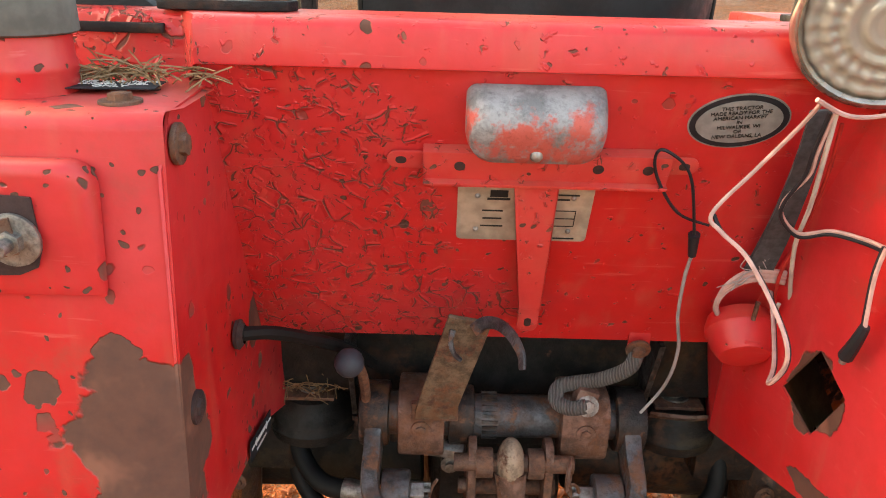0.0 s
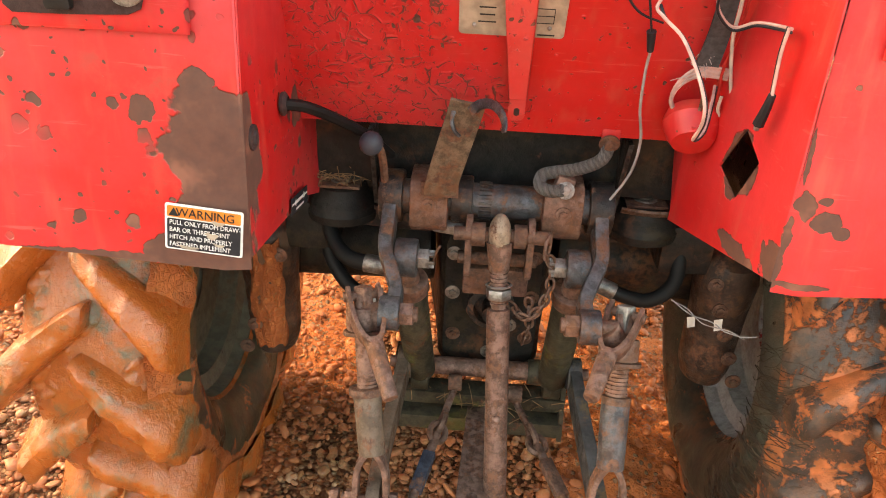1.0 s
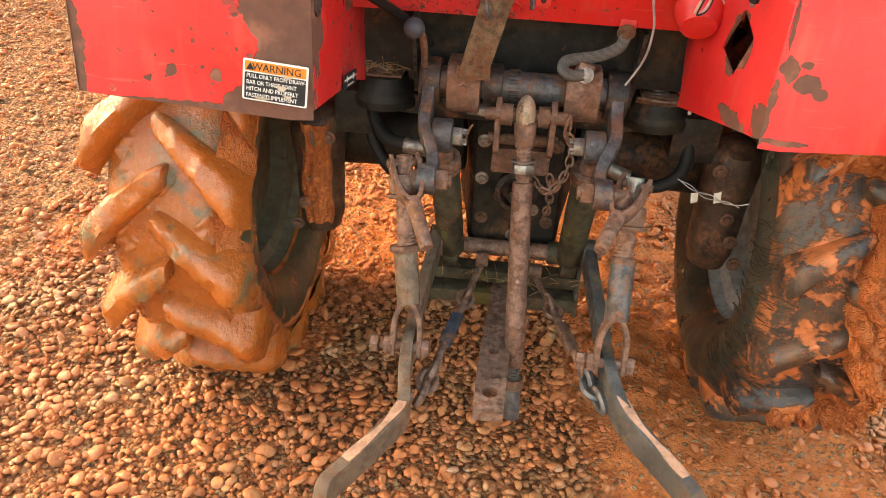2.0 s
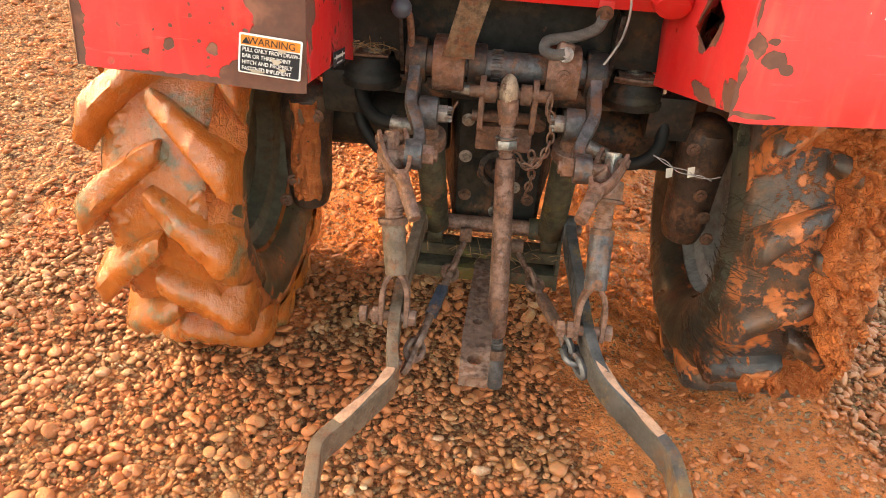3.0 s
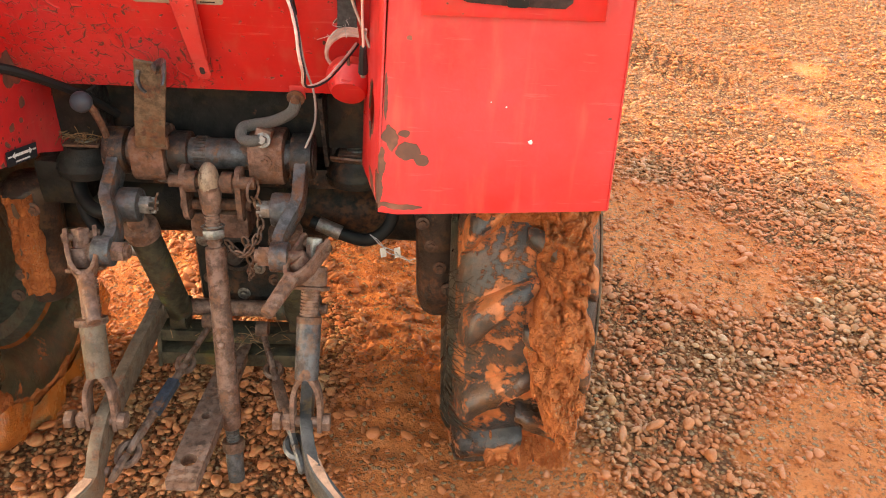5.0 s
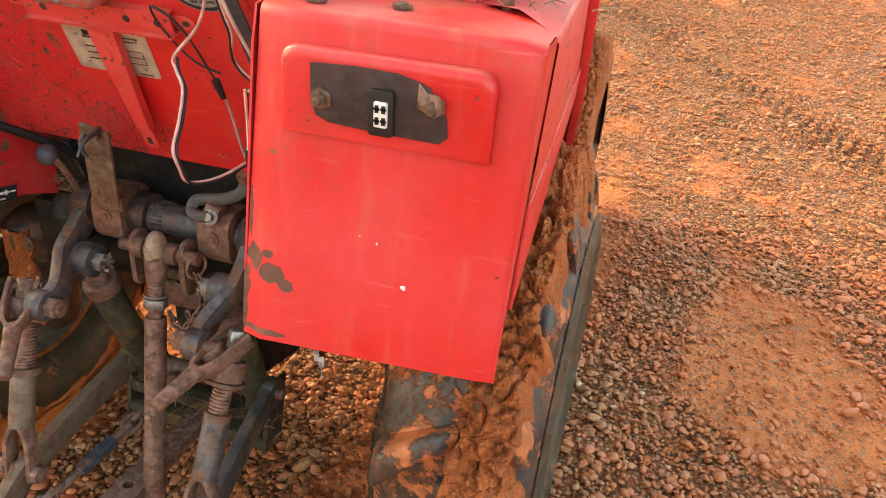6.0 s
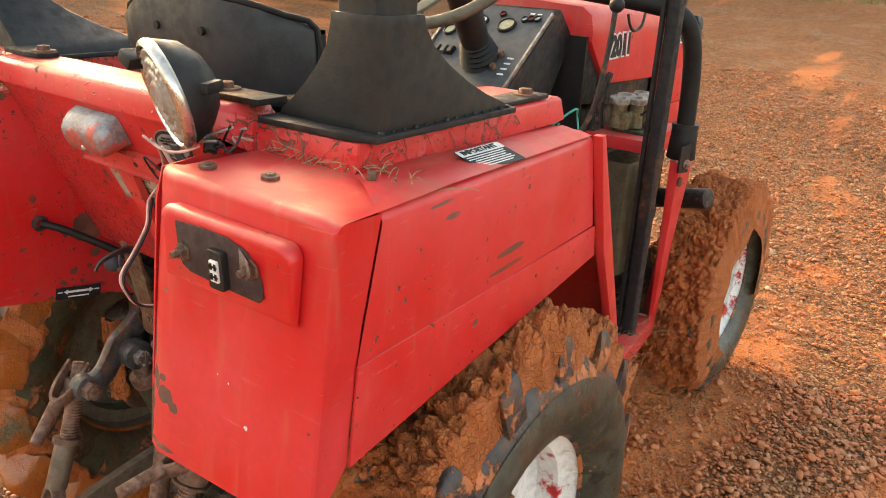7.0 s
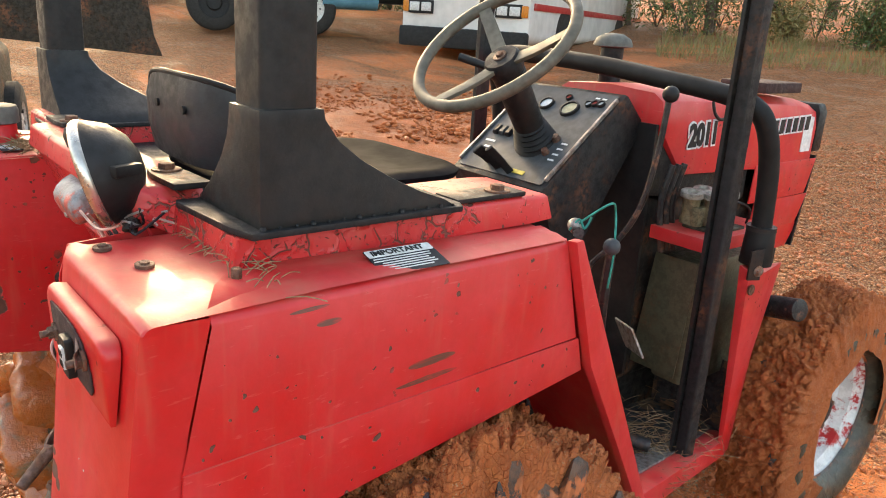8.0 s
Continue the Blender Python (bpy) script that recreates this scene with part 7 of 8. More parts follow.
part("head", ball(B(), (0.33, 1.22, 1.18), 0.020, 12), M_STEEL, l5)
M_TWINE = plain("green_twine", (0.02, 0.28, 0.22), 0.7)
part("twine", sweep(B(), [(0.345, 1.215, 1.19), (0.37, 1.24, 1.22), (0.395, 1.27, 1.245), (0.385, 1.30, 1.22), (0.40, 1.29, 1.17), (0.41, 1.28, 1.10), (0.405, 1.28, 1.03)], 0.003, 6), M_TWINE, l5)
part("twine", sweep(B(), [(0.33, 1.20, 1.17), (0.345, 1.215, 1.20), (0.36, 1.22, 1.18), (0.37, 1.23, 1.21)], 0.003, 6), M_TWINE, l5)

# engine side: tin tank, valve covers, red shelf
tk = thing("tin_tank", "dusty olive tin tank behind the door opening")
bm = B()
loft(bm, [[V((0.30 + u, 1.92 + v, z)) for u, v in rrect(0.13, 0.30, 0.03)] for z in (0.60, 1.00)])
part("body", bm, M_GALV, tk, bevel=0.006)
bm = slab(B(), [V((0.21, 1.765, 1.00)), V((0.36, 1.765, 1.00)), V((0.335, 1.765, 0.62)), V((0.17, 1.765, 0.62))], 0.006)
part("front_sheet", bm, M_GALV, tk, bevel=0.002)
bm = slab(B(), [V((0.345, 1.50, 0.850)), V((0.375, 1.53, 0.765)), V((0.285, 1.57, 0.760)), V((0.255, 1.54, 0.845))], 0.006)
part("loose_bracket", bm, M_STEEL, tk)
en = thing("engine", "greasy engine block with two round valve housings")
bm = B()
loft(bm, [[V((u, y, 0.86 + v)) for u, v in rrect(0.34, 0.62, 0.03)] for y in (1.72, 2.62)])
part("block", bm, M_GREASE, en, bevel=0.01)
shelf = box(B(), (0.33, 1.86, 1.082), (0.20, 0.36, 0.040))
part("shelf", shelf, M_RED, en, bevel=0.004)
bm = box(B(), (0.345, 1.83, 1.105), (0.11, 0.16, 0.010))
part("shelf_plate", bm, M_OLIVE, en, bevel=0.003)
M_PALEGREY = worn_metal("pale_alloy_casting", (0.36, 0.33, 0.28), 0.25, 0.5, 0.4)
M_OLIVE_DUST = worn_metal("dusty_brass_casting", (0.20, 0.155, 0.085), 0.35, 0.6, 0.1)
for x, y, r in ((0.300, 1.765, 0.034), (0.345, 1.800, 0.030), (0.290, 1.840, 0.032), (0.350, 1.870, 0.034), (0.310, 1.920, 0.030)):
    part("valve_column", lathe(B(), [(0.0, -0.090), (r * 0.82, -0.090), (r * 0.72, -0.05), (r * 0.78, -0.012), (0.0, -0.010)], (x, y, 1.205), (0, 0, 1), 18), M_OLIVE_DUST, en, angle=45)
    part("valve_flange", lathe(B(), [(r * 0.42, -0.014), (r, -0.014), (r * 1.02, -0.004), (r * 0.98, 0.002), (r * 0.50, 0.003), (r * 0.42, -0.002), (r * 0.42, -0.014)], (x, y, 1.207), (0.08, -0.1, 1), 24), M_PALEGREY, en, angle=45)
bm = box(B(), (0.318, 1.84, 1.138), (0.05, 0.19, 0.06))
part("valve_body", bm, M_OLIVE_DUST, en, bevel=0.012)
for q in range(3):
    part("pipe", sweep(B(), [(0.25, 1.72 + 0.03 * q, 1.28), (0.24, 1.70 + 0.03 * q, 1.16), (0.26, 1.71 + 0.03 * q, 1.02)], 0.010, 8), M_IRON_DARK, en)
part("pipe", sweep(B(), [(0.37, 1.78, 1.16), (0.40, 1.83, 1.19), (0.40, 1.92, 1.16), (0.38, 1.95, 1.11)], 0.004, 6), M_HOSE, en)

# Black sheet added to fill the dark space between dash and engine.
bm = slab(B(), [V((-0.19, 1.685, 0.60)), V((0.20, 1.685, 0.60)), V((0.20, 1.685, 1.39)), V((-0.19, 1.685, 1.39))], 0.012)
part("black_backing", bm, M_BLACK, en)
bm = slab(B(), [V((0.198, 1.70, 1.18)), V((0.198, 2.24, 1.12)), V((0.198, 2.24, 1.24)), V((0.198, 1.82, 1.24)), V((0.198, 1.70, 1.36))], 0.006)
part("shroud", bm, M_GREASE, en)

# hood
hd = thing("hood", "faded red engine hood with worn lettering")
bm = B()
sec0 = [(0.214, 1.235), (0.216, 1.40), (0.205, 1.455), (0.17, 1.478), (0.0, 1.488)]


def hood_ring(y, k, drop):
    pts = [(x * k, z - drop) for x, z in sec0]
    return [V((x, y, z)) for x, z in pts] + [V((-x, y, z)) for x, z in pts[-2::-1]]


rear = hood_ring(1.70, 0.98, 0.0)
rear[0].z = rear[-1].z = 1.375
loft(bm, [rear, hood_ring(1.825, 1.0, 0.0), hood_ring(2.2, 1.0, 0.012), hood_ring(2.52, 1.0, 0.03), hood_ring(2.66, 0.97, 0.055)])
part("bonnet", bm, M_RED, hd, angle=40, bevel=0.003)
bm = B()
loft(bm, [[V((x, y, z)) for x, z in ((0.212, 1.255), (0.214, 1.40), (0.20, 1.43), (-0.20, 1.43), (-0.214, 1.40), (-0.212, 1.255))] for y in (2.662, 2.72)])
part("nose_cap", bm, M_BLACK, hd, bevel=0.008)
for z0, z1, x0, y0 in ((1.10, 1.232, 0.213, 2.25), (0.985, 1.097, 0.205, 2.30), (0.89, 0.982, 0.19, 2.34)):
    for s in (1, -1):
        bm = slab(B(), [V((s * x0, y0, z0)), V((s * x0, y0 + 0.01, z1)), V((s * x0, 2.69, z1)), V((s * (x0 - 0.006), 2.67 - 0.25 * (1.232 - z0) * 0.4, z0))], 0.006)
        part("side_louvre", bm, M_RED, hd, bevel=0.004)
bm = slab(B(), [V((-0.2, 2.66, 0.89)), V((0.2, 2.66, 0.89)), V((0.21, 2.70, 1.24)), V((-0.21, 2.70, 1.24))], 0.01)
part("grille", bm, M_BLACK, hd)
bm = slab(B(), [V((0.2165, 2.555, 1.262)), V((0.2165, 2.625, 1.262)), V((0.2135, 2.625, 1.385)), V((0.2135, 2.555, 1.395))], 0.004)
part("white_stripe", bm, M_STICKER_W, hd)
hs_ = plane_frame(V((0.2170, 1.905, 1.353)), (0, 1, 0.03), (-0.02, 0, 1))
letters("2011", 0.092, hs_ @ Matrix.Translation((0, 0, 0.0015)), M_INK_W, hd, thick=0.0012, squeeze=0.84, heavy=0.0105)
letters("2011", 0.092, hs_ @ Matrix.Translation((0.001, 0, 0.0035)), M_INK_K, hd, thick=0.0012, squeeze=0.84, heavy=0.0045)
br = plane_frame(V((0.2168, 2.43, 1.362)), (0, 1, 0.03), (-0.02, 0, 1))
for i in range(7):
    u = -0.135 + i * 0.045
    bm = B()
    loft(bm, [[br @ V((u + a + 0.12 * b, b, d)) for a, b in ((-0.019, -0.030), (0.019, -0.030), (0.019, 0.030), (-0.019, 0.030))] for d in (0.0, 0.002)])
    part("badge_outline", bm, M_INK_W, hd)
    bm = B()
    loft(bm, [[br @ V((u + a + 0.12 * b, b, d)) for a, b in ((-0.014, -0.024), (0.014, -0.024), (0.014, 0.024), (-0.014, 0.024))] for d in (0.002, 0.004)])
    part("badge_block", bm, M_INK_K, hd)
bm = box(B(), (0.13, 2.36, 1.490), (0.17, 0.24, 0.035))
part("hood_hatch", bm, M_RUST, hd, bevel=0.006)
part("grab_wire", sweep(B(), [(0.219, 1.93, 1.455), (0.228, 1.935, 1.42), (0.23, 1.97, 1.40), (0.23, 2.03, 1.415), (0.224, 2.06, 1.455)], 0.005, 8), M_BLACK, hd)
ic = thing("air_intake", "dusty mushroom cap of the air intake")
part("pipe", cyl(B(), (-0.10, 1.82, 1.45), (-0.10, 1.82, 1.60), 0.036, seg=24), M_BLACK_DUSTY, ic)
part("cap", lathe(B(), [(0.0, 0.045), (0.03, 0.042), (0.055, 0.028), (0.062, 0.012), (0.062, 0.004), (0.04, 0.0)], (-0.10, 1.82, 1.59), (0, 0, 1), 32), M_CAP, ic, angle=50)
# axle and steering beam under the nose
fa = thing("front_axle", "dark front axle beam")
part("beam", cyl(B(), (-0.42, 2.42, 0.42), (0.42, 2.42, 0.42), 0.055, seg=20), M_GREASE, fa)
part("pipe", cyl(B(), (0.30, 2.12, 0.80), (0.545, 2.06, 0.86), 0.036, seg=20), M_IRON_DARK, fa, bevel=0.004)
bm = box(B(), (0, 2.30, 0.62), (0.26, 0.75, 0.22))
part("bolster", bm, M_GREASE, fa, bevel=0.02)

# Wires and small loose parts -------------------------------------------------
M_W_PINK = plain("pale_pink_wire", (0.58, 0.36, 0.32), 0.5)
M_W_WHITE = plain("dirty_white_wire", (0.55, 0.50, 0.44), 0.5)
M_W_RED = plain("red_wire", (0.45, 0.03, 0.025), 0.5)
M_W_BLACK = plain("black_wire", (0.022, 0.022, 0.026), 0.5)
M_W_GREY = plain("grey_wire", (0.36, 0.34, 0.33), 0.5)
wires = thing("loose_wiring", "tangle of cut wires hanging beside the fender")
LOOP = [(0.244, 0.128, 1.314), (0.236, 0.148, 1.285), (0.210, 0.165, 1.239), (0.172, 0.160, 1.194), (0.180, 0.150, 1.178), (0.202, 0.130, 1.159), (0.218, 0.093, 1.127), (0.226, 0.063, 1.098), (0.230, 0.066, 1.070), (0.229, 0.088, 1.040), (0.253, 0.133, 1.037), (0.276, 0.200, 1.052), (0.292, 0.255, 1.066)]
part("pink_wire", sweep(B(), LOOP, 0.0024, 6), M_W_PINK, wires)
part("black_wire", sweep(B(), [(x + 0.003, y + 0.003, z - 0.002) for x, y, z in LOOP[3:]], 0.0022, 6), M_W_BLACK, wires)
for off, mt, nm in ((0.0, M_W_BLACK, "black_wire"), (0.004, M_W_PINK, "pink_wire")):
    part(nm, sweep(B(), [(0.256 + off, 0.133, 1.304), (0.258 + off, 0.153, 1.261), (0.26 + off, 0.164, 1.235), (0.252, 0.180, 1.2 + off), (0.258, 0.190, 1.178 + off), (0.282, 0.195, 1.158 + off), (0.303, 0.172, 1.17 + off), (0.320, 0.137, 1.174 + off), (0.322, 0.10, 1.178 + off)], 0.0022, 6), mt, wires)
part("white_wire", sweep(B(), [(0.262, 0.133, 1.304), (0.272, 0.158, 1.249), (0.284, 0.189, 1.192), (0.291, 0.217, 1.143), (0.308, 0.244, 1.084), (0.320, 0.258, 1.042), (0.316, 0.266, 1.017), (0.306, 0.262, 1.027), (0.304, 0.253, 1.051)], 0.0026, 6), M_W_WHITE, wires)
part("red_wire", sweep(B(), [(0.285, 0.163, 1.288), (0.296, 0.192, 1.222), (0.300, 0.23, 1.139), (0.298, 0.253, 1.087), (0.306, 0.27, 1.02)], 0.0022, 6), M_W_RED, wires)
part("black_wire", sweep(B(), [(0.198, 0.234, 1.155), (0.159, 0.226, 1.171), (0.127, 0.207, 1.213), (0.117, 0.195, 1.241), (0.123, 0.190, 1.251), (0.148, 0.197, 1.235), (0.165, 0.21, 1.207), (0.185, 0.239, 1.142)], 0.0018, 6), M_W_BLACK, wires)
part("splice", cyl(B(), (0.185, 0.239, 1.142), (0.190, 0.250, 1.112), 0.007, 0.005, seg=10), M_W_BLACK, wires)
part("grey_wire", sweep(B(), [(0.191, 0.253, 1.112), (0.192, 0.269, 1.076), (0.197, 0.286, 1.015), (0.209, 0.3, 0.959), (0.205, 0.317, 0.897), (0.180, 0.335, 0.835)], 0.0023, 6), M_W_GREY, wires)
bm = sweep(B(), [(0.259, 0.156, 1.302), (0.267, 0.180, 1.249), (0.274, 0.215, 1.183), (0.278, 0.242, 1.137), (0.276, 0.263, 1.09)], lambda t: 0.8 + 0.5 * t, section=bar(0.026, 0.004), up=(0, -0.9, -0.4))
part("frayed_tape", bm, plain("grey_cloth_tape", (0.07, 0.075, 0.08), 0.8, 0, 0.4, 120, 0.4), wires)
rs = random.Random(5)
for q in range(9):
    a = V((0.276 + rs.uniform(-0.014, 0.014), 0.262, 1.09 + rs.uniform(-0.004, 0.03)))
    part("frayed_thread", sweep(B(), [a, a + V((rs.uniform(-0.02, 0.01), -0.004, rs.uniform(-0.02, 0.0))), a + V((rs.uniform(-0.05, 0.02), -0.01, rs.uniform(-0.03, 0.0)))], 0.0006, 4, 4), M_W_GREY, wires)
for off, mt, nm in ((0.0, M_W_PINK, "pink_wire"), (0.004, M_W_BLACK, "black_wire")):
    part(nm, sweep(B(), [(0.318, 0.098 + off, 1.184), (0.317, 0.102 + off, 1.153), (0.318, 0.101 + off, 1.114), (0.318, 0.099 + off, 1.099)], 0.0022, 6), mt, wires)
part("plug", sweep(B(), [(0.318, 0.099, 1.101), (0.317, 0.106, 1.08), (0.316, 0.116, 1.057)], lambda t: 0.005 + 0.003 * t, 8), M_W_BLACK, wires)
part("plug_tip", cyl(B(), (0.316, 0.116, 1.057), (0.3155, 0.119, 1.049), 0.004, seg=10), M_STEEL, wires)
part("red_lead", sweep(B(), [(0.300, 0.300, 0.93), (0.315, 0.33, 0.88), (0.318, 0.37, 0.82), (0.322, 0.385, 0.79)], 0.0018, 6), M_W_RED, wires)
part("lead_end", cyl(B(), (0.322, 0.385, 0.79), (0.325, 0.388, 0.774), 0.0035, seg=8), M_W_WHITE, wires)
part("pink_wire", sweep(B(), [(0.235, 0.120, 1.318), (0.273, 0.128, 1.302), (0.314, 0.132, 1.305), (0.335, 0.15, 1.315)], 0.0024, 6), M_W_PINK, wires)
for q in range(6):
    a = V((0.345 + rs.uniform(-0.02, 0.02), 0.18 + rs.uniform(-0.02, 0.02), 1.315))
    part("loose_end", sweep(B(), [a, a + V((rs.uniform(-0.03, 0.04), rs.uniform(-0.02, 0.03), 0.012)), a + V((rs.uniform(-0.05, 0.07), rs.uniform(-0.03, 0.05), 0.003)), a + V((rs.uniform(-0.02, 0.04), rs.uniform(-0.02, 0.04), 0.02 + 0.02 * rs.random()))], 0.0020, 5, 4), (M_W_BLACK, M_W_GREY, M_W_PINK)[q % 3], wires)

horn = thing("horn", "red-painted round horn hanging on its bracket")
hc = V((0.278, 0.285, 0.998))
hn = V((-0.05, -0.80, -0.60)).normalized()
bm = lathe(B(), [(0.0, -0.02), (0.038, -0.018), (0.043, -0.006), (0.044, 0.003), (0.041, 0.007), (0.038, 0.022), (0.030, 0.036), (0.0, 0.040)], hc, hn, 32)
part("body", bm, M_RED, horn, angle=40)
bm = box(B(), hc + hn * 0.040 + V((0, -0.004, 0.022)), (0.018, 0.006, 0.026), Matrix.Rotation(radians(35), 4, "X"))
part("tab", bm, M_RED_D, horn, bevel=0.001)
for q in range(3):
    part("coil", sweep(B(), [(0.310, 0.263, 1.075 + 0.006 * q), (0.271, 0.262, 1.078 + 0.006 * q), (0.245, 0.268, 1.060 + 0.004 * q), (0.238, 0.275, 1.035), (0.252, 0.283, 1.012)], 0.0035, 6), M_W_PINK, horn)
part("screw", sweep(B(), [hc + V((0.0, -0.03, 0.03)), hc + V((0.0, -0.034, 0.055))], 0.003, 6), M_IRON, horn)

strap = thing("earth_strap", "grey braided earth strap")
k = Mat("braided_wire")
v = k.t.nodes.new("ShaderNodeTexWave")
v.inputs["Scale"].default_value, v.inputs["Distortion"].default_value = 160, 3
k.put(v.inputs["Vector"], k.co)
M_BRAID = k.done(k.mix(v.outputs["Fac"], (0.05, 0.05, 0.05), (0.20, 0.195, 0.185)), 0.6, 0.4, k.bump(v.outputs["Fac"], 0.7, 0.002))
part("braid", sweep(B(), [(0.168, 0.342, 0.940), (0.160, 0.335, 0.912), (0.125, 0.335, 0.892), (0.085, 0.338, 0.882), (0.064, 0.334, 0.876), (0.062, 0.322, 0.862), (0.078, 0.312, 0.858), (0.100, 0.314, 0.860)], lambda t: 1.0, section=[(0.011 * math.cos(q * math.pi / 6), 0.0075 * math.sin(q * math.pi / 6)) for q in range(12)], up=(0, -1, 0.2)), M_BRAID, strap)
bolt("bolt", (0.168, 0.338, 0.938), (0, -1, -0.4), 0.010, 0.010, M_IRON, strap)
part("tab", box(B(), (0.17, 0.346, 0.948), (0.030, 0.006, 0.03)), M_RED, strap, bevel=0.002)

cab = thing("wire_tether", "thin wire with scraps of tape across the wheel")
part("wire", sweep(B(), [(0.31, 0.30, 0.672), (0.335, 0.262, 0.668), (0.362, 0.225, 0.678), (0.375, 0.205, 0.676), (0.392, 0.17, 0.690), (0.405, 0.15, 0.705)], 0.0011, 5), M_W_GREY, cab)
part("wire", sweep(B(), [(0.31, 0.302, 0.669), (0.330, 0.27, 0.674), (0.350, 0.235, 0.668), (0.380, 0.195, 0.683), (0.395, 0.165, 0.688)], 0.0009, 5), M_W_GREY, cab)
for p in ((0.332, 0.265, 0.660), (0.362, 0.222, 0.685)):
    part("tape_scrap", slab(B(), [V(p), V(p) + V((0.012, -0.004, 0.006)), V(p) + V((0.014, -0.006, -0.014)), V(p) + V((0.003, -0.002, -0.020))], 0.001), M_W_WHITE, cab)

# ---- gravel ----
def stone_shape(kind):
    bm = bmesh.new()
    bmesh.ops.create_icosphere(bm, subdivisions=kind, radius=1.0)
    vs = np.array([v.co[:] for v in bm.verts])
    fs = np.array([[v.index for v in f.verts] for f in bm.faces])
    bm.free()
    return vs, fs


def scatter(name, n, box_, size, kind, seed, keep, label, sink=0.25):
    """Many rounded river stones as one object, thick where keep(x, y) is high."""
    rng = np.random.default_rng(seed)
    x = rng.uniform(box_[0], box_[1], n)
    y = rng.uniform(box_[2], box_[3], n)
    ok = rng.random(n) < keep(x, y)
    x, y = x[ok], y[ok]
    m = len(x)
    a = size * np.exp(rng.normal(0, 0.30, m))
    dims = np.stack([a, a * rng.uniform(0.58, 0.92, m), a * rng.uniform(0.28, 0.52, m)], 1) * 0.5
    base, fs = stone_shape(kind)
    # each stone gets its own uneven shape
    warp = 1 + 0.16 * np.sin(base[None, :, 0] * rng.uniform(1, 3, (m, 1)) + rng.uniform(0, 6, (m, 1))) + 0.12 * np.sin(base[None, :, 1] * rng.uniform(1, 3.5, (m, 1)) + rng.uniform(0, 6, (m, 1)))
    q = base[None] * warp[..., None]
    # worn flats
    for _ in range(4):
        nrm = rng.normal(0, 1, (m, 1, 3))
        nrm /= np.linalg.norm(nrm, axis=2, keepdims=True)
        over = np.maximum((q * nrm).sum(2, keepdims=True) - rng.uniform(0.62, 0.9, (m, 1, 1)), 0)
        q = q - over * nrm
    p = q * dims[:, None, :]
    tilt = rng.normal(0, 0.30, (m, 2))
    cl = clay_mask(x, y)
    yaw = rng.uniform(0, 2 * math.pi, m)
    cx, sx, cy, sy = np.cos(tilt[:, :1]), np.sin(tilt[:, :1]), np.cos(tilt[:, 1:]), np.sin(tilt[:, 1:])
    py, pz = p[..., 1] * cx - p[..., 2] * sx, p[..., 1] * sx + p[..., 2] * cx
    px, pz = p[..., 0] * cy + pz * sy, -p[..., 0] * sy + pz * cy
    c, s = np.cos(yaw)[:, None], np.sin(yaw)[:, None]
    wx, wy = px * c - py * s + x[:, None], px * s + py * c + y[:, None]
    wz = pz + (ground_z(x, y) + dims[:, 2] * (1 - 2 * (sink + 0.22 * cl)) + rng.uniform(-0.003, 0.010, m) * (a / size))[:, None]
    verts = np.stack([wx, wy, wz], -1).reshape(-1, 3)
    faces = (fs[None] + (np.arange(m) * len(base))[:, None, None]).reshape(-1, 3)
    me = bpy.data.meshes.new(name)
    me.vertices.add(len(verts))
    me.vertices.foreach_set("co", verts.ravel())
    me.loops.add(faces.size)
    me.loops.foreach_set("vertex_index", faces.ravel())
    me.polygons.add(len(faces))
    me.polygons.foreach_set("loop_start", np.arange(0, faces.size, 3))
    me.update(calc_edges=True)
    me.polygons.foreach_set("use_smooth", [True] * len(faces))
    me.attributes.new("clay", "FLOAT", "POINT").data.foreach_set("value", np.repeat(cl, len(base)))
    return tagged(link(name, me, M_STONE, None), label, "gravel", kind="stuff")


k = Mat("river_gravel")
r = k.rand("island")
col = k.colours(r, [(0.0, (0.14, 0.064, 0.028)), (0.12, (0.34, 0.165, 0.068)), (0.26, (0.38, 0.22, 0.095)), (0.40, (0.21, 0.108, 0.050)), (0.54, (0.36, 0.20, 0.085)), (0.66, (0.24, 0.16, 0.09)), (0.80, (0.36, 0.15, 0.056)), (0.95, (0.46, 0.31, 0.16)), (1.0, (0.66, 0.54, 0.38))])
col = k.mix(k.ramp(k.noise(160, 3), 0.35, 0.7, 0, 0.5), col, (0.17, 0.085, 0.042))
coat = k.ramp(k.math("ADD", k.math("MULTIPLY", k.attr("clay"), 0.30), k.math("ADD", k.noise(3.0, 3), k.math("MULTIPLY", k.noise(60, 4), 0.5))), 0.47, 0.86, 0.08, 0.95)
col = k.mix(coat, col, (0.44, 0.122, 0.040))
M_STONE = k.done(col, k.ramp(k.noise(5, 3), 0.35, 0.65, 0.38, 0.72), 0.0, k.bump(k.noise(190, 4, 0.65), 0.6, 0.003))

STONES_NEAR, STONES_FAR = (-1.5, 2.3, -0.25, 2.7), (-3.4, 5.2, 0.2, 9.0)


def dense(x, y):
    return np.clip(1.05 - 0.86 * clay_mask(x, y), 0.2, 1)


scatter("gravel", 19000, STONES_NEAR, 0.0228, 2, 1, dense, "wet brown and tan river gravel, smeared with clay")
scatter("gravel", 36000, STONES_NEAR, 0.0145, 1, 2, dense, "small wet brown river gravel among larger stones")
scatter("gravel", 46000, STONES_FAR, 0.027, 1, 3, lambda x, y: np.clip(1.0 - 0.7 * clay_mask(x, y), 0.24, 1) * ((x < -1.5) | (x > 2.3) | (y > 2.7)), "scattered tan gravel over red clay")

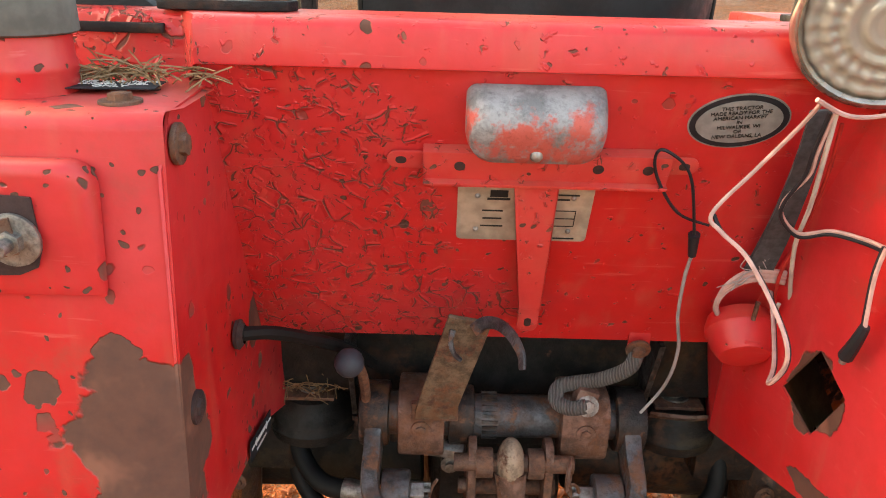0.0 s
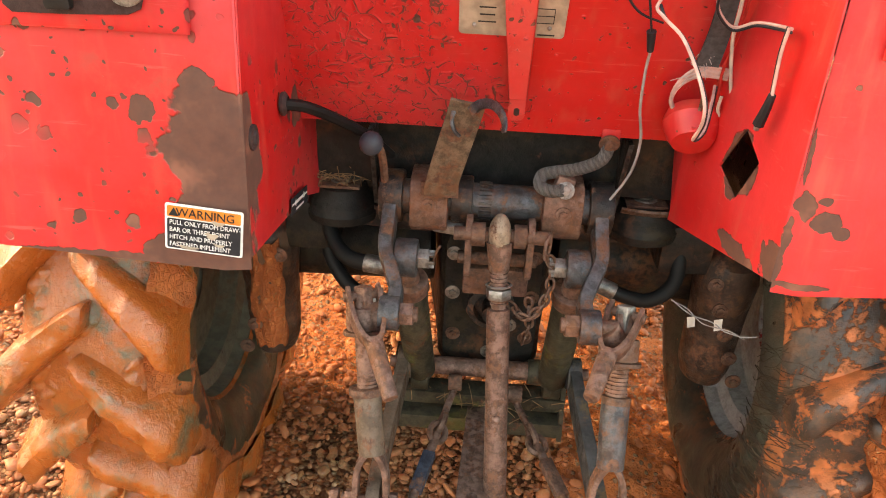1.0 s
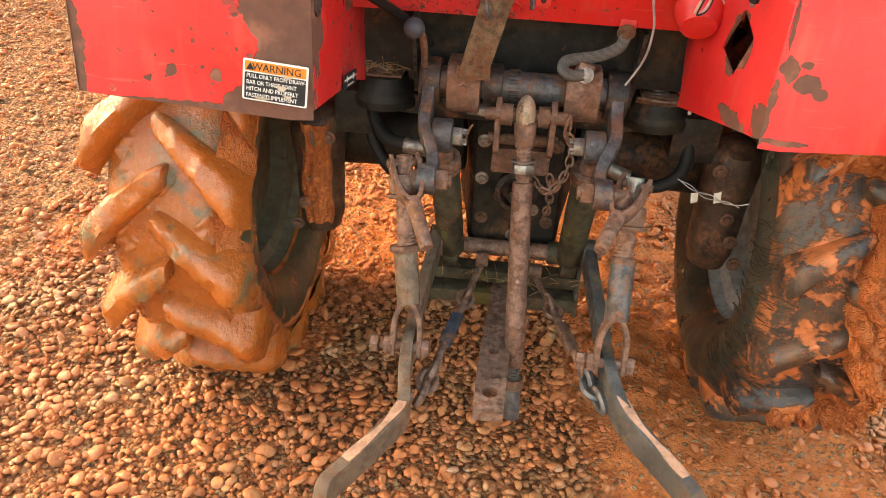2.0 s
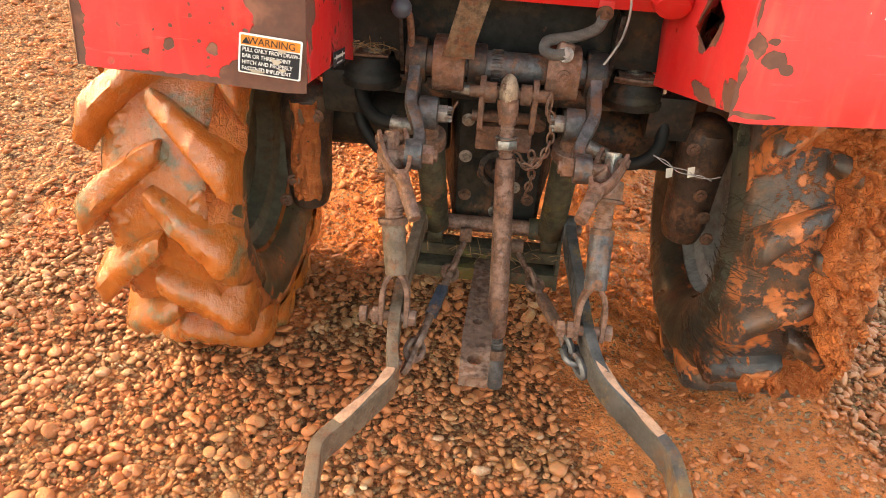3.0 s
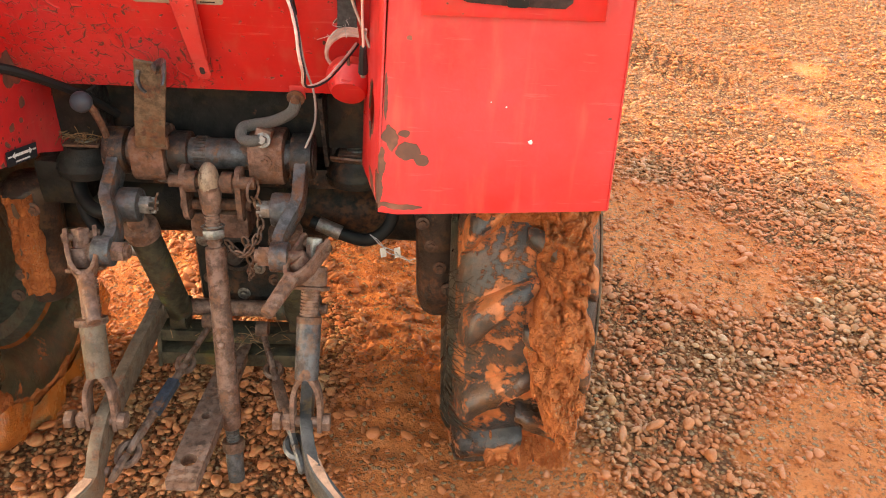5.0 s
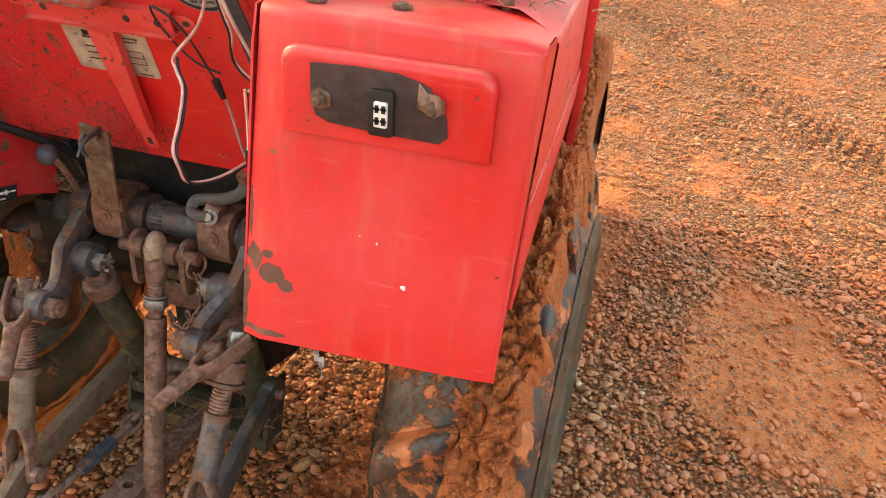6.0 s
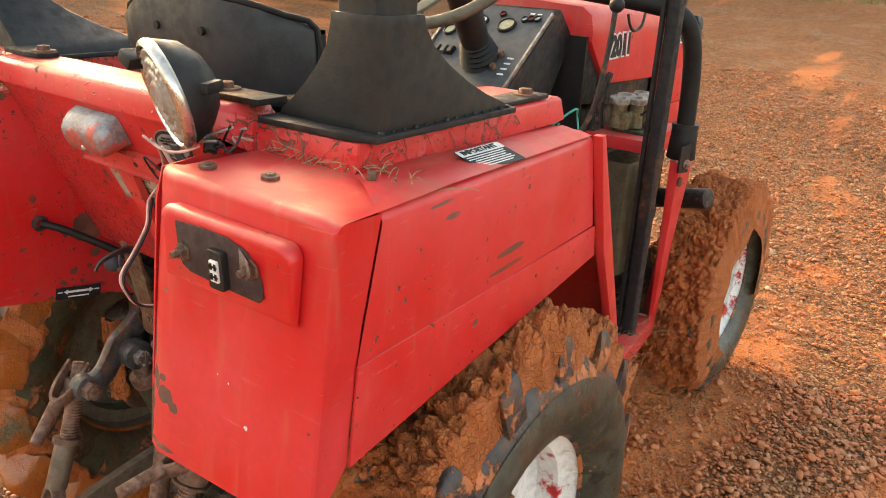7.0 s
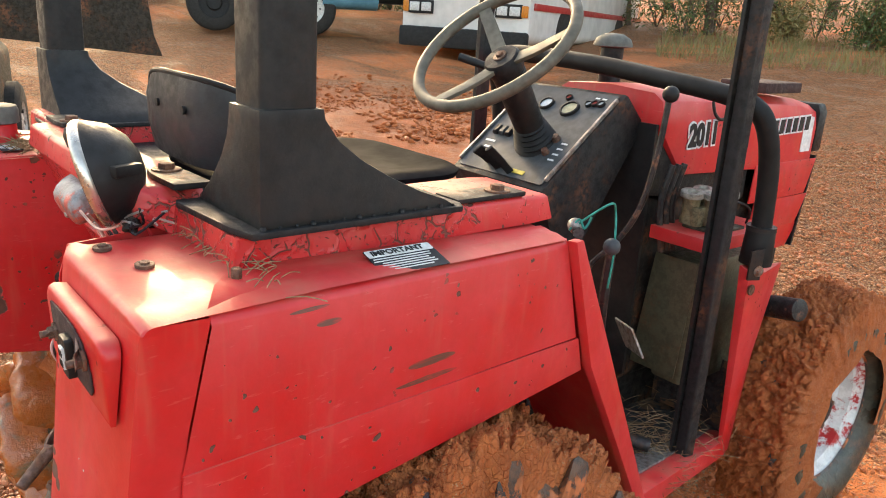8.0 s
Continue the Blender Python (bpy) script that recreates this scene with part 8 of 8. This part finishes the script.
# clods of clay thrown up beside the wheel tracks
M_CLOD = mud("clay_clods", 0.35)
keepM, M_STONE = M_STONE, M_CLOD
scatter("clay_clods", 5000, (-1.4, 2.8, -0.9, 4.5), 0.020, 2, 6, lambda x, y: 0.06 + 0.5 * clay_mask(x, y) * (vnoise(x * 2.3, y * 2.3, 77) > 0.5) + 0.6 * np.exp(-((x - 0.32) / 0.22) ** 2 - ((y - 1.0) / 0.6) ** 2), "crumbs and clods of orange clay", 0.35)
scatter("clay_clods", 18000, (-1.4, 2.6, -0.8, 4.0), 0.009, 1, 7, lambda x, y: 0.05 + 0.75 * clay_mask(x, y) * (vnoise(x * 3.1, y * 3.1, 79) > 0.38), "fine crumbs of orange clay", 0.2)
scatter("clay_clods", 4200, (-9.0, -1.6, 1.6, 8.0), 0.085, 1, 8, lambda x, y: wet_mask(x, y) * (vnoise(x * 1.3, y * 1.3, 81) > 0.42), "churned lumps of wet red mud", 0.30)
scatter("clay_clods", 9000, (-9.0, -1.6, 1.6, 8.0), 0.040, 1, 9, lambda x, y: wet_mask(x, y) * (vnoise(x * 1.7, y * 1.7, 83) > 0.40), "small crumbs of wet red mud", 0.25)
M_STONE = keepM

# ---- parked vehicles and woods ----
def gz(x, y):
    return float(ground_z(np.array([x]), np.array([y]))[0])


M_BUSW = plain("dusty_white_bus_paint", (0.62, 0.60, 0.57), 0.4, 0, 0.2, 3)
M_BLUE = plain("light_blue_truck_paint", (0.13, 0.36, 0.50), 0.4, 0, 0.3, 4)
M_GLASS_DARK = plain("dark_vehicle_glass", (0.02, 0.025, 0.03), 0.08, 0, 0.3, 5)
M_TYRE_FAR = plain("dusty_truck_tyre", (0.03, 0.028, 0.026), 0.8)
M_CHASSIS = plain("black_truck_chassis", (0.02, 0.02, 0.02), 0.7)
M_LAMPW = plain("headlamp_glass", (0.6, 0.6, 0.58), 0.2)
M_AMBER = plain("amber_lamp", (0.6, 0.2, 0.03), 0.3)
M_REDSTRIPE = plain("red_bus_stripe", (0.45, 0.03, 0.03), 0.4)
M_HULK = worn_metal("faded_olive_hulk", (0.030, 0.025, 0.017), 0.3, 0.8, 0.0)


def place(c, right):
    """A frame on the ground at c, with x along the vehicle's left-to-right and y to its back."""
    r = V((right[0], right[1], 0)).normalized()
    f = V((-r.y, r.x, 0))
    m = Matrix((r, f, V((0, 0, 1)))).transposed().to_4x4()
    m.translation = (c[0], c[1], c[2] if len(c) > 2 else gz(c[0], c[1]))
    return m


def mbox(m, c, size, bev, name, mat, parent, label=""):
    bm = box(B(), (0, 0, 0), size)
    bmesh.ops.transform(bm, matrix=m @ Matrix.Translation(c), verts=bm.verts)
    return part(name, bm, mat, parent, label, bevel=bev)


def truck_wheel(m, x, y, r, w, parent, mat_rim):
    c0, c1 = m @ V((x - w / 2, y, r)), m @ V((x + w / 2, y, r))
    ax = (c1 - c0).normalized()
    wh = part("wheel", lathe(B(), [(r * 0.55, -w / 2), (r * 0.9, -w / 2), (r, -w * 0.36), (r, w * 0.36), (r * 0.9, w / 2), (r * 0.55, w / 2)], (c0 + c1) / 2, ax, 36), M_TYRE_FAR, parent, angle=50)
    part("rim", lathe(B(), [(r * 0.56, w * 0.5), (r * 0.52, w * 0.36), (r * 0.30, w * 0.30), (r * 0.24, w * 0.44), (0, w * 0.45)], (c0 + c1) / 2, ax, 28), mat_rim, wh, angle=40)
    part("rim", lathe(B(), [(r * 0.56, -w * 0.5), (r * 0.52, -w * 0.36), (r * 0.30, -w * 0.30), (r * 0.24, -w * 0.44), (0, -w * 0.45)], (c0 + c1) / 2, ax, 28), mat_rim, wh, angle=40)
    for q in range(8):
        a = q * math.pi / 4
        up = V((0, 0, 1))
        sd = ax.cross(up)
        bolt("wheel_nut", (c0 + c1) / 2 + ax * (w * 0.31) + (sd * math.cos(a) + up * math.sin(a)) * r * 0.4, ax, 0.02, 0.03, M_CHASSIS, wh, False)
    return wh


def bus(c, right):
    m = place(c, right)
    b = tagged(new("bus"), "parked white city bus with a red stripe and black bumper", "bus")
    bm = B()
    loft(bm, [[m @ V((u, y, 1.72 + v)) for u, v in rrect(2.5, 2.7, 0.18, 4)] for y in (0.0, 0.12, 11.0)])
    part("body", bm, M_BUSW, b, angle=40, bevel=0.04)
    mbox(m, (0, -0.02, 0.42), (2.5, 0.22, 0.36), 0.05, "bumper", M_CHASSIS, b)
    mbox(m, (0, -0.015, 2.15), (2.2, 0.06, 1.2), 0.05, "windscreen", M_GLASS_DARK, b)
    mbox(m, (0, -0.03, 2.15), (0.06, 0.06, 1.2), 0.01, "screen_divider", M_BUSW, b)
    for s in (-1, 1):
        mbox(m, (s * 0.86, -0.02, 0.95), (0.50, 0.06, 0.24), 0.02, "headlamp_surround", M_CHASSIS, b)
        for q in (-0.12, 0.12):
            mbox(m, (s * 0.86 + q, -0.045, 0.95), (0.20, 0.04, 0.16), 0.03, "headlamp", M_LAMPW, b)
        mbox(m, (s * 1.16, -0.02, 0.95), (0.12, 0.06, 0.20), 0.02, "side_lamp", M_AMBER, b)
        mbox(m, (s * 0.5, -0.06, 1.42), (0.85, 0.03, 0.03), 0.01, "wiper", M_CHASSIS, b)
        mbox(m, (s * 1.262, 5.5, 1.05), (0.02, 10.6, 0.12), 0.004, "stripe", M_REDSTRIPE, b)
        for q in range(8):
            mbox(m, (s * 1.26, 1.2 + q * 1.25, 2.1), (0.03, 1.05, 0.85), 0.03, "side_window", M_GLASS_DARK, b)
        for y in (2.4, 8.2):
            truck_wheel(m, s * 1.10, y, 0.48, 0.28, b, M_LAMPW)
            bm = cyl(B(), m @ V((s * 1.235, y, 0.5)), m @ V((s * 1.262, y, 0.5)), 0.60, seg=36)
            part("wheel_arch", bm, M_CHASSIS, b)
    bars(m @ plane_frame(V((-1.0, -0.004, 1.52)), (1, 0, 0), (0, 0, 1)), [(-0.10, 0, 0.07, 0.13), (0.0, 0, 0.05, 0.13), (0.10, 0, 0.07, 0.13)], M_CHASSIS, b, 0.012, "fleet_number")
    return b


def truck(c, right):
    m = place(c, right)
    t = tagged(new("truck"), "light blue heavy truck with black wheels and frame", "truck")
    mbox(m, (0, 3.2, 0.85), (0.85, 6.4, 0.28), 0.03, "chassis_frame", M_CHASSIS, t)
    mbox(m, (0, 0.55, 1.75), (2.3, 1.7, 1.7), 0.10, "cab", M_BLUE, t)
    mbox(m, (0, -0.62, 1.35), (1.5, 0.9, 0.8), 0.12, "bonnet", M_BLUE, t)
    mbox(m, (0, -0.32, 2.1), (2.0, 0.05, 0.6), 0.04, "windscreen", M_GLASS_DARK, t)
    mbox(m, (0, -1.12, 0.70), (2.3, 0.15, 0.28), 0.03, "bumper", M_BLUE, t)
    mbox(m, (0, -1.1, 1.3), (0.9, 0.05, 0.55), 0.02, "grille", M_CHASSIS, t)
    mbox(m, (0, 4.2, 1.55), (2.4, 4.2, 1.0), 0.05, "tank_body", M_BLUE, t)
    for s in (-1, 1):
        mbox(m, (s * 1.16, 0.45, 2.05), (0.03, 0.9, 0.6), 0.03, "side_window", M_GLASS_DARK, t)
        bm = cyl(B(), m @ V((s * 0.95, 1.7, 0.85)), m @ V((s * 0.95, 2.8, 0.85)), 0.30, seg=24)
        part("fuel_tank", bm, M_BLUE, t, bevel=0.02)
        mbox(m, (s * 1.02, -0.35, 1.1), (0.4, 1.2, 0.12), 0.04, "wing", M_BLUE, t)
        mbox(m, (s * 1.1, 1.5, 1.5), (0.05, 0.05, 1.6), 0.01, "ladder_rail", M_LAMPW, t)
        for y in (-0.35, 1.45):
            truck_wheel(m, s * 0.98, y, 0.52, 0.32, t, M_CHASSIS if y < 0 else M_LAMPW)
    return t


def hulk(c, right):
    """The nose and lifted sheet-metal side of an old machine."""
    m = place(c, right)
    h = tagged(new("old_machine"), "dark derelict machine with a raised rusty sheet", "machine")
    bm = B()
    loft(bm, [[m @ V((u - 1.15, y, 0.72 + v)) for u, v in rrect(w, 0.75, 0.12, 4)] for y, w in ((-0.5, 0.9), (-0.4, 1.0), (1.8, 1.0))])
    part("body", bm, M_HULK, h, bevel=0.03)
    bm = slab(B(), [m @ V(p) for p in ((-0.75, -0.45, 1.24), (0.55, -0.52, 1.14), (0.50, -0.50, 1.28), (0.40, -0.45, 2.1), (-0.75, -0.35, 2.1))], 0.03)
    part("raised_sheet", bm, M_HULK, h, "bent rusty sheet", bevel=0.008)
    for q in range(3):
        bm = sweep(B(), [m @ V((-0.4 + 0.25 * q, -0.42, 1.36)), m @ V((-0.4 + 0.24 * q, -0.36, 2.0))], 0.02, 6)
        part("stiffener", bm, M_HULK, h)
    bm = sweep(B(), [m @ V((-0.9, 0.2, 1.0)), m @ V((-0.5, -0.36, 1.6))], 0.04, 8)
    part("prop", bm, M_CHASSIS, h)
    for s in (-1, 1):
        for y in (0.0, 1.4):
            truck_wheel(m, s * 0.5 - 1.15, y, 0.38, 0.22, h, M_LAMPW)
    return h


# leaves, trunks and the wood's edge
def leaf_material(name, a, b):
    k = Mat(name)
    r = k.rand("island")
    c = k.mix(r, a, b)
    c = k.mix(k.ramp(r, 0.86, 0.9), c, (0.30, 0.16, 0.05))
    m = k.done(c, 0.6)
    k.b.inputs["Transmission Weight"].default_value = 0.0
    return m


M_LEAF = leaf_material("pine_and_scrub_leaves", (0.035, 0.075, 0.02), (0.10, 0.14, 0.035))
M_SCRUB = leaf_material("dry_scrub", (0.16, 0.15, 0.05), (0.28, 0.21, 0.08))
k = Mat("pine_bark")
M_BARK = k.done(k.mix(k.noise(9, 4, 0.6, 0, k.stretch((1, 1, 0.25))), (0.16, 0.10, 0.065), (0.055, 0.04, 0.03)), 0.9, 0, k.bump(k.noise(14, 4), 0.6, 0.03))


def clumps(name, centres, rng, n_each, spread_, size, mat, parent):
    """Clouds of small leaf blades round the given centres."""
    cs = np.repeat(np.array(centres, float), n_each, 0)
    p = cs + rng.normal(0, 1, cs.shape) * spread_
    d1 = rng.normal(0, 1, cs.shape)
    d1 /= np.linalg.norm(d1, axis=1)[:, None]
    d2 = np.cross(d1, rng.normal(0, 1, cs.shape))
    d2 /= np.linalg.norm(d2, axis=1)[:, None]
    L = size * rng.uniform(0.6, 1.5, (len(p), 1))
    verts = np.stack([p - d1 * L, p + d2 * L * 0.22, p + d1 * L, p - d2 * L * 0.22], 1).reshape(-1, 3)
    faces = np.arange(len(verts)).reshape(-1, 4)
    return mesh_from(name, verts.tolist(), faces.tolist(), mat, parent, False)


def tree(x, y, h, seed):
    rng = np.random.default_rng(seed)
    t = tagged(new("tree"), "tall slim pine trunk with a ragged green crown", "tree", "trees at the wood's edge")
    z = gz(x, y) - 0.1
    lean = rng.normal(0, 0.03, 2)
    r0 = 0.10 + 0.08 * rng.random()
    part("trunk", sweep(B(), [(x, y, z), (x + lean[0] * h * 0.3, y + lean[1] * h * 0.3, z + h * 0.35), (x + lean[0] * h * 0.9, y + lean[1] * h * 0.6, z + h * 0.7), (x + lean[0] * h, y + lean[1] * h, z + h)], lambda q: r0 * (1 - 0.8 * q), 8, 4), M_BARK, t)
    cen = []
    for q in range(9):
        f = 0.35 + 0.6 * q / 9
        a = rng.uniform(0, 2 * math.pi)
        b0 = V((x + lean[0] * h * f, y + lean[1] * h * f, z + h * f))
        ln = (1.1 - f) * h * 0.30
        tip = b0 + V((math.cos(a) * ln, math.sin(a) * ln, ln * 0.25))
        part("limb", sweep(B(), [b0, b0.lerp(tip, 0.5) + V((0, 0, -0.05)), tip], lambda w: 0.03 * (1 - 0.7 * w), 5, 3), M_BARK, t)
        cen += [tuple(b0.lerp(tip, 0.6)), tuple(tip)]
    clumps("crown", cen, rng, 90, np.array([0.45, 0.45, 0.3]), 0.13, M_LEAF, t)
    return t


def bush(x, y, h, seed, mat, label):
    rng = np.random.default_rng(seed)
    b = tagged(new("bush"), label, "bush", "scrub at the wood's edge")
    z = gz(x, y)
    cen = []
    for q in range(6):
        a, l = rng.uniform(0, 2 * math.pi), h * rng.uniform(0.5, 1.0)
        tip = V((x + math.cos(a) * l * 0.5, y + math.sin(a) * l * 0.5, z + l))
        part("stem", sweep(B(), [(x, y, z - 0.05), V((x, y, z)).lerp(tip, 0.5) + V((0, 0, 0.1)), tip], lambda w: 0.02 * (1 - 0.7 * w), 5, 3), M_BARK, b)
        cen += [tuple(tip), tuple(V((x, y, z)).lerp(tip, 0.6)), tuple(V((x, y, z)).lerp(tip, 0.3))]
    clumps("leaves", cen, rng, 70, np.array([0.32, 0.32, 0.28]) * h * 0.5, 0.07, mat, b)
    return b


bus((-9.45, 9.2), (0.885, 0.46))
truck((-13.9, 6.8), (0.90, -0.44))
hulk((-4.55, 1.35), (0.29, 0.957))
rw = random.Random(11)
for i in range(64):
    u = i / 63
    ang = radians(88 + 97 * u) + rw.uniform(-0.02, 0.02)
    d = 20 + rw.uniform(-1.0, 9.0) + 4 * u
    tree(0.5 + d * math.cos(ang), 0.5 + d * math.sin(ang), rw.uniform(7, 12) * (1.0 if ang < 2.4 else 0.5), 100 + i)
for i in range(62):
    u = i / 61
    ang = radians(86 + 99 * u) + rw.uniform(-0.02, 0.02)
    d = 18.2 + rw.uniform(0, 3.5) + 4 * u
    dry = rw.random() < 0.5
    bush(0.5 + d * math.cos(ang), 0.5 + d * math.sin(ang), rw.uniform(0.9, 2.4), 300 + i, M_SCRUB if dry else M_LEAF, "dry straw-coloured scrub bush" if dry else "dark green leafy scrub bush")
# grass along the edge of the wood
rng = np.random.default_rng(9)
n = 9000
ang = np.radians(rng.uniform(70, 124, n))
d = rng.uniform(15.5, 21, n)
X, Y = 0.5 + d * np.cos(ang), 0.5 + d * np.sin(ang)
keep_ = vnoise(X * 0.6, Y * 0.6, 5) > 0.45
X, Y = X[keep_], Y[keep_]
Z = ground_z(X, Y)
hh, aa = rng.uniform(0.08, 0.32, len(X)), rng.uniform(0, 6.28, len(X))
wv = np.stack([np.cos(aa), np.sin(aa), 0 * aa], 1) * 0.012
base = np.stack([X, Y, Z - 0.02], 1)
tip = base + np.stack([rng.normal(0, 0.07, len(X)), rng.normal(0, 0.07, len(X)), hh], 1)
gv = np.stack([base - wv, base + wv, tip], 1).reshape(-1, 3)
tagged(mesh_from("grass", gv.tolist(), np.arange(len(gv)).reshape(-1, 3).tolist(), M_SCRUB, None, False), "tufts of dry green grass before the woods", "grass", kind="stuff")


# dry pine needles caught on the tractor
def needles(name, c, spread_, n, seed, mat, label, ln=0.05, flat=0.3):
    rng = np.random.default_rng(seed)
    bm = B()
    for q in range(n):
        p = V(c) + V((rng.normal(0, spread_[0]), rng.normal(0, spread_[1]), abs(rng.normal(0, spread_[2]))))
        d = V((rng.normal(0, 1), rng.normal(0, 1), rng.normal(0, flat))).normalized() * ln * rng.uniform(0.5, 1.2)
        sweep(bm, [p - d * 0.5, p + V((0, 0, 0.004)), p + d * 0.5], 0.0009, 3, 2)
    return tagged(part(name, bm, mat, None), label, "debris", kind="stuff")


needles("pine_needles", (-0.42, 0.135 + 0.03, 1.312), (0.045, 0.012, 0.006), 110, 1, M_STRAW, "dry pine needles caught against the red rail")
needles("pine_needles", (-0.30, 0.45, 0.80), (0.03, 0.025, 0.008), 60, 2, M_STRAW, "dry needles on the greasy mount")
needles("pine_needles", (0.36, 1.47, 0.472), (0.10, 0.17, 0.016), 620, 3, M_STRAW, "dry pine needles on the footwell floor", 0.09)
needles("pine_needles", (0.50, 0.235, 1.312), (0.09, 0.012, 0.004), 90, 4, M_STRAW, "dry crumbs and needles along the rail")
needles("pine_needles", (0.05, 0.36, 0.35), (0.1, 0.02, 0.01), 40, 5, M_STRAW, "dry grass caught in the drawbar frame")
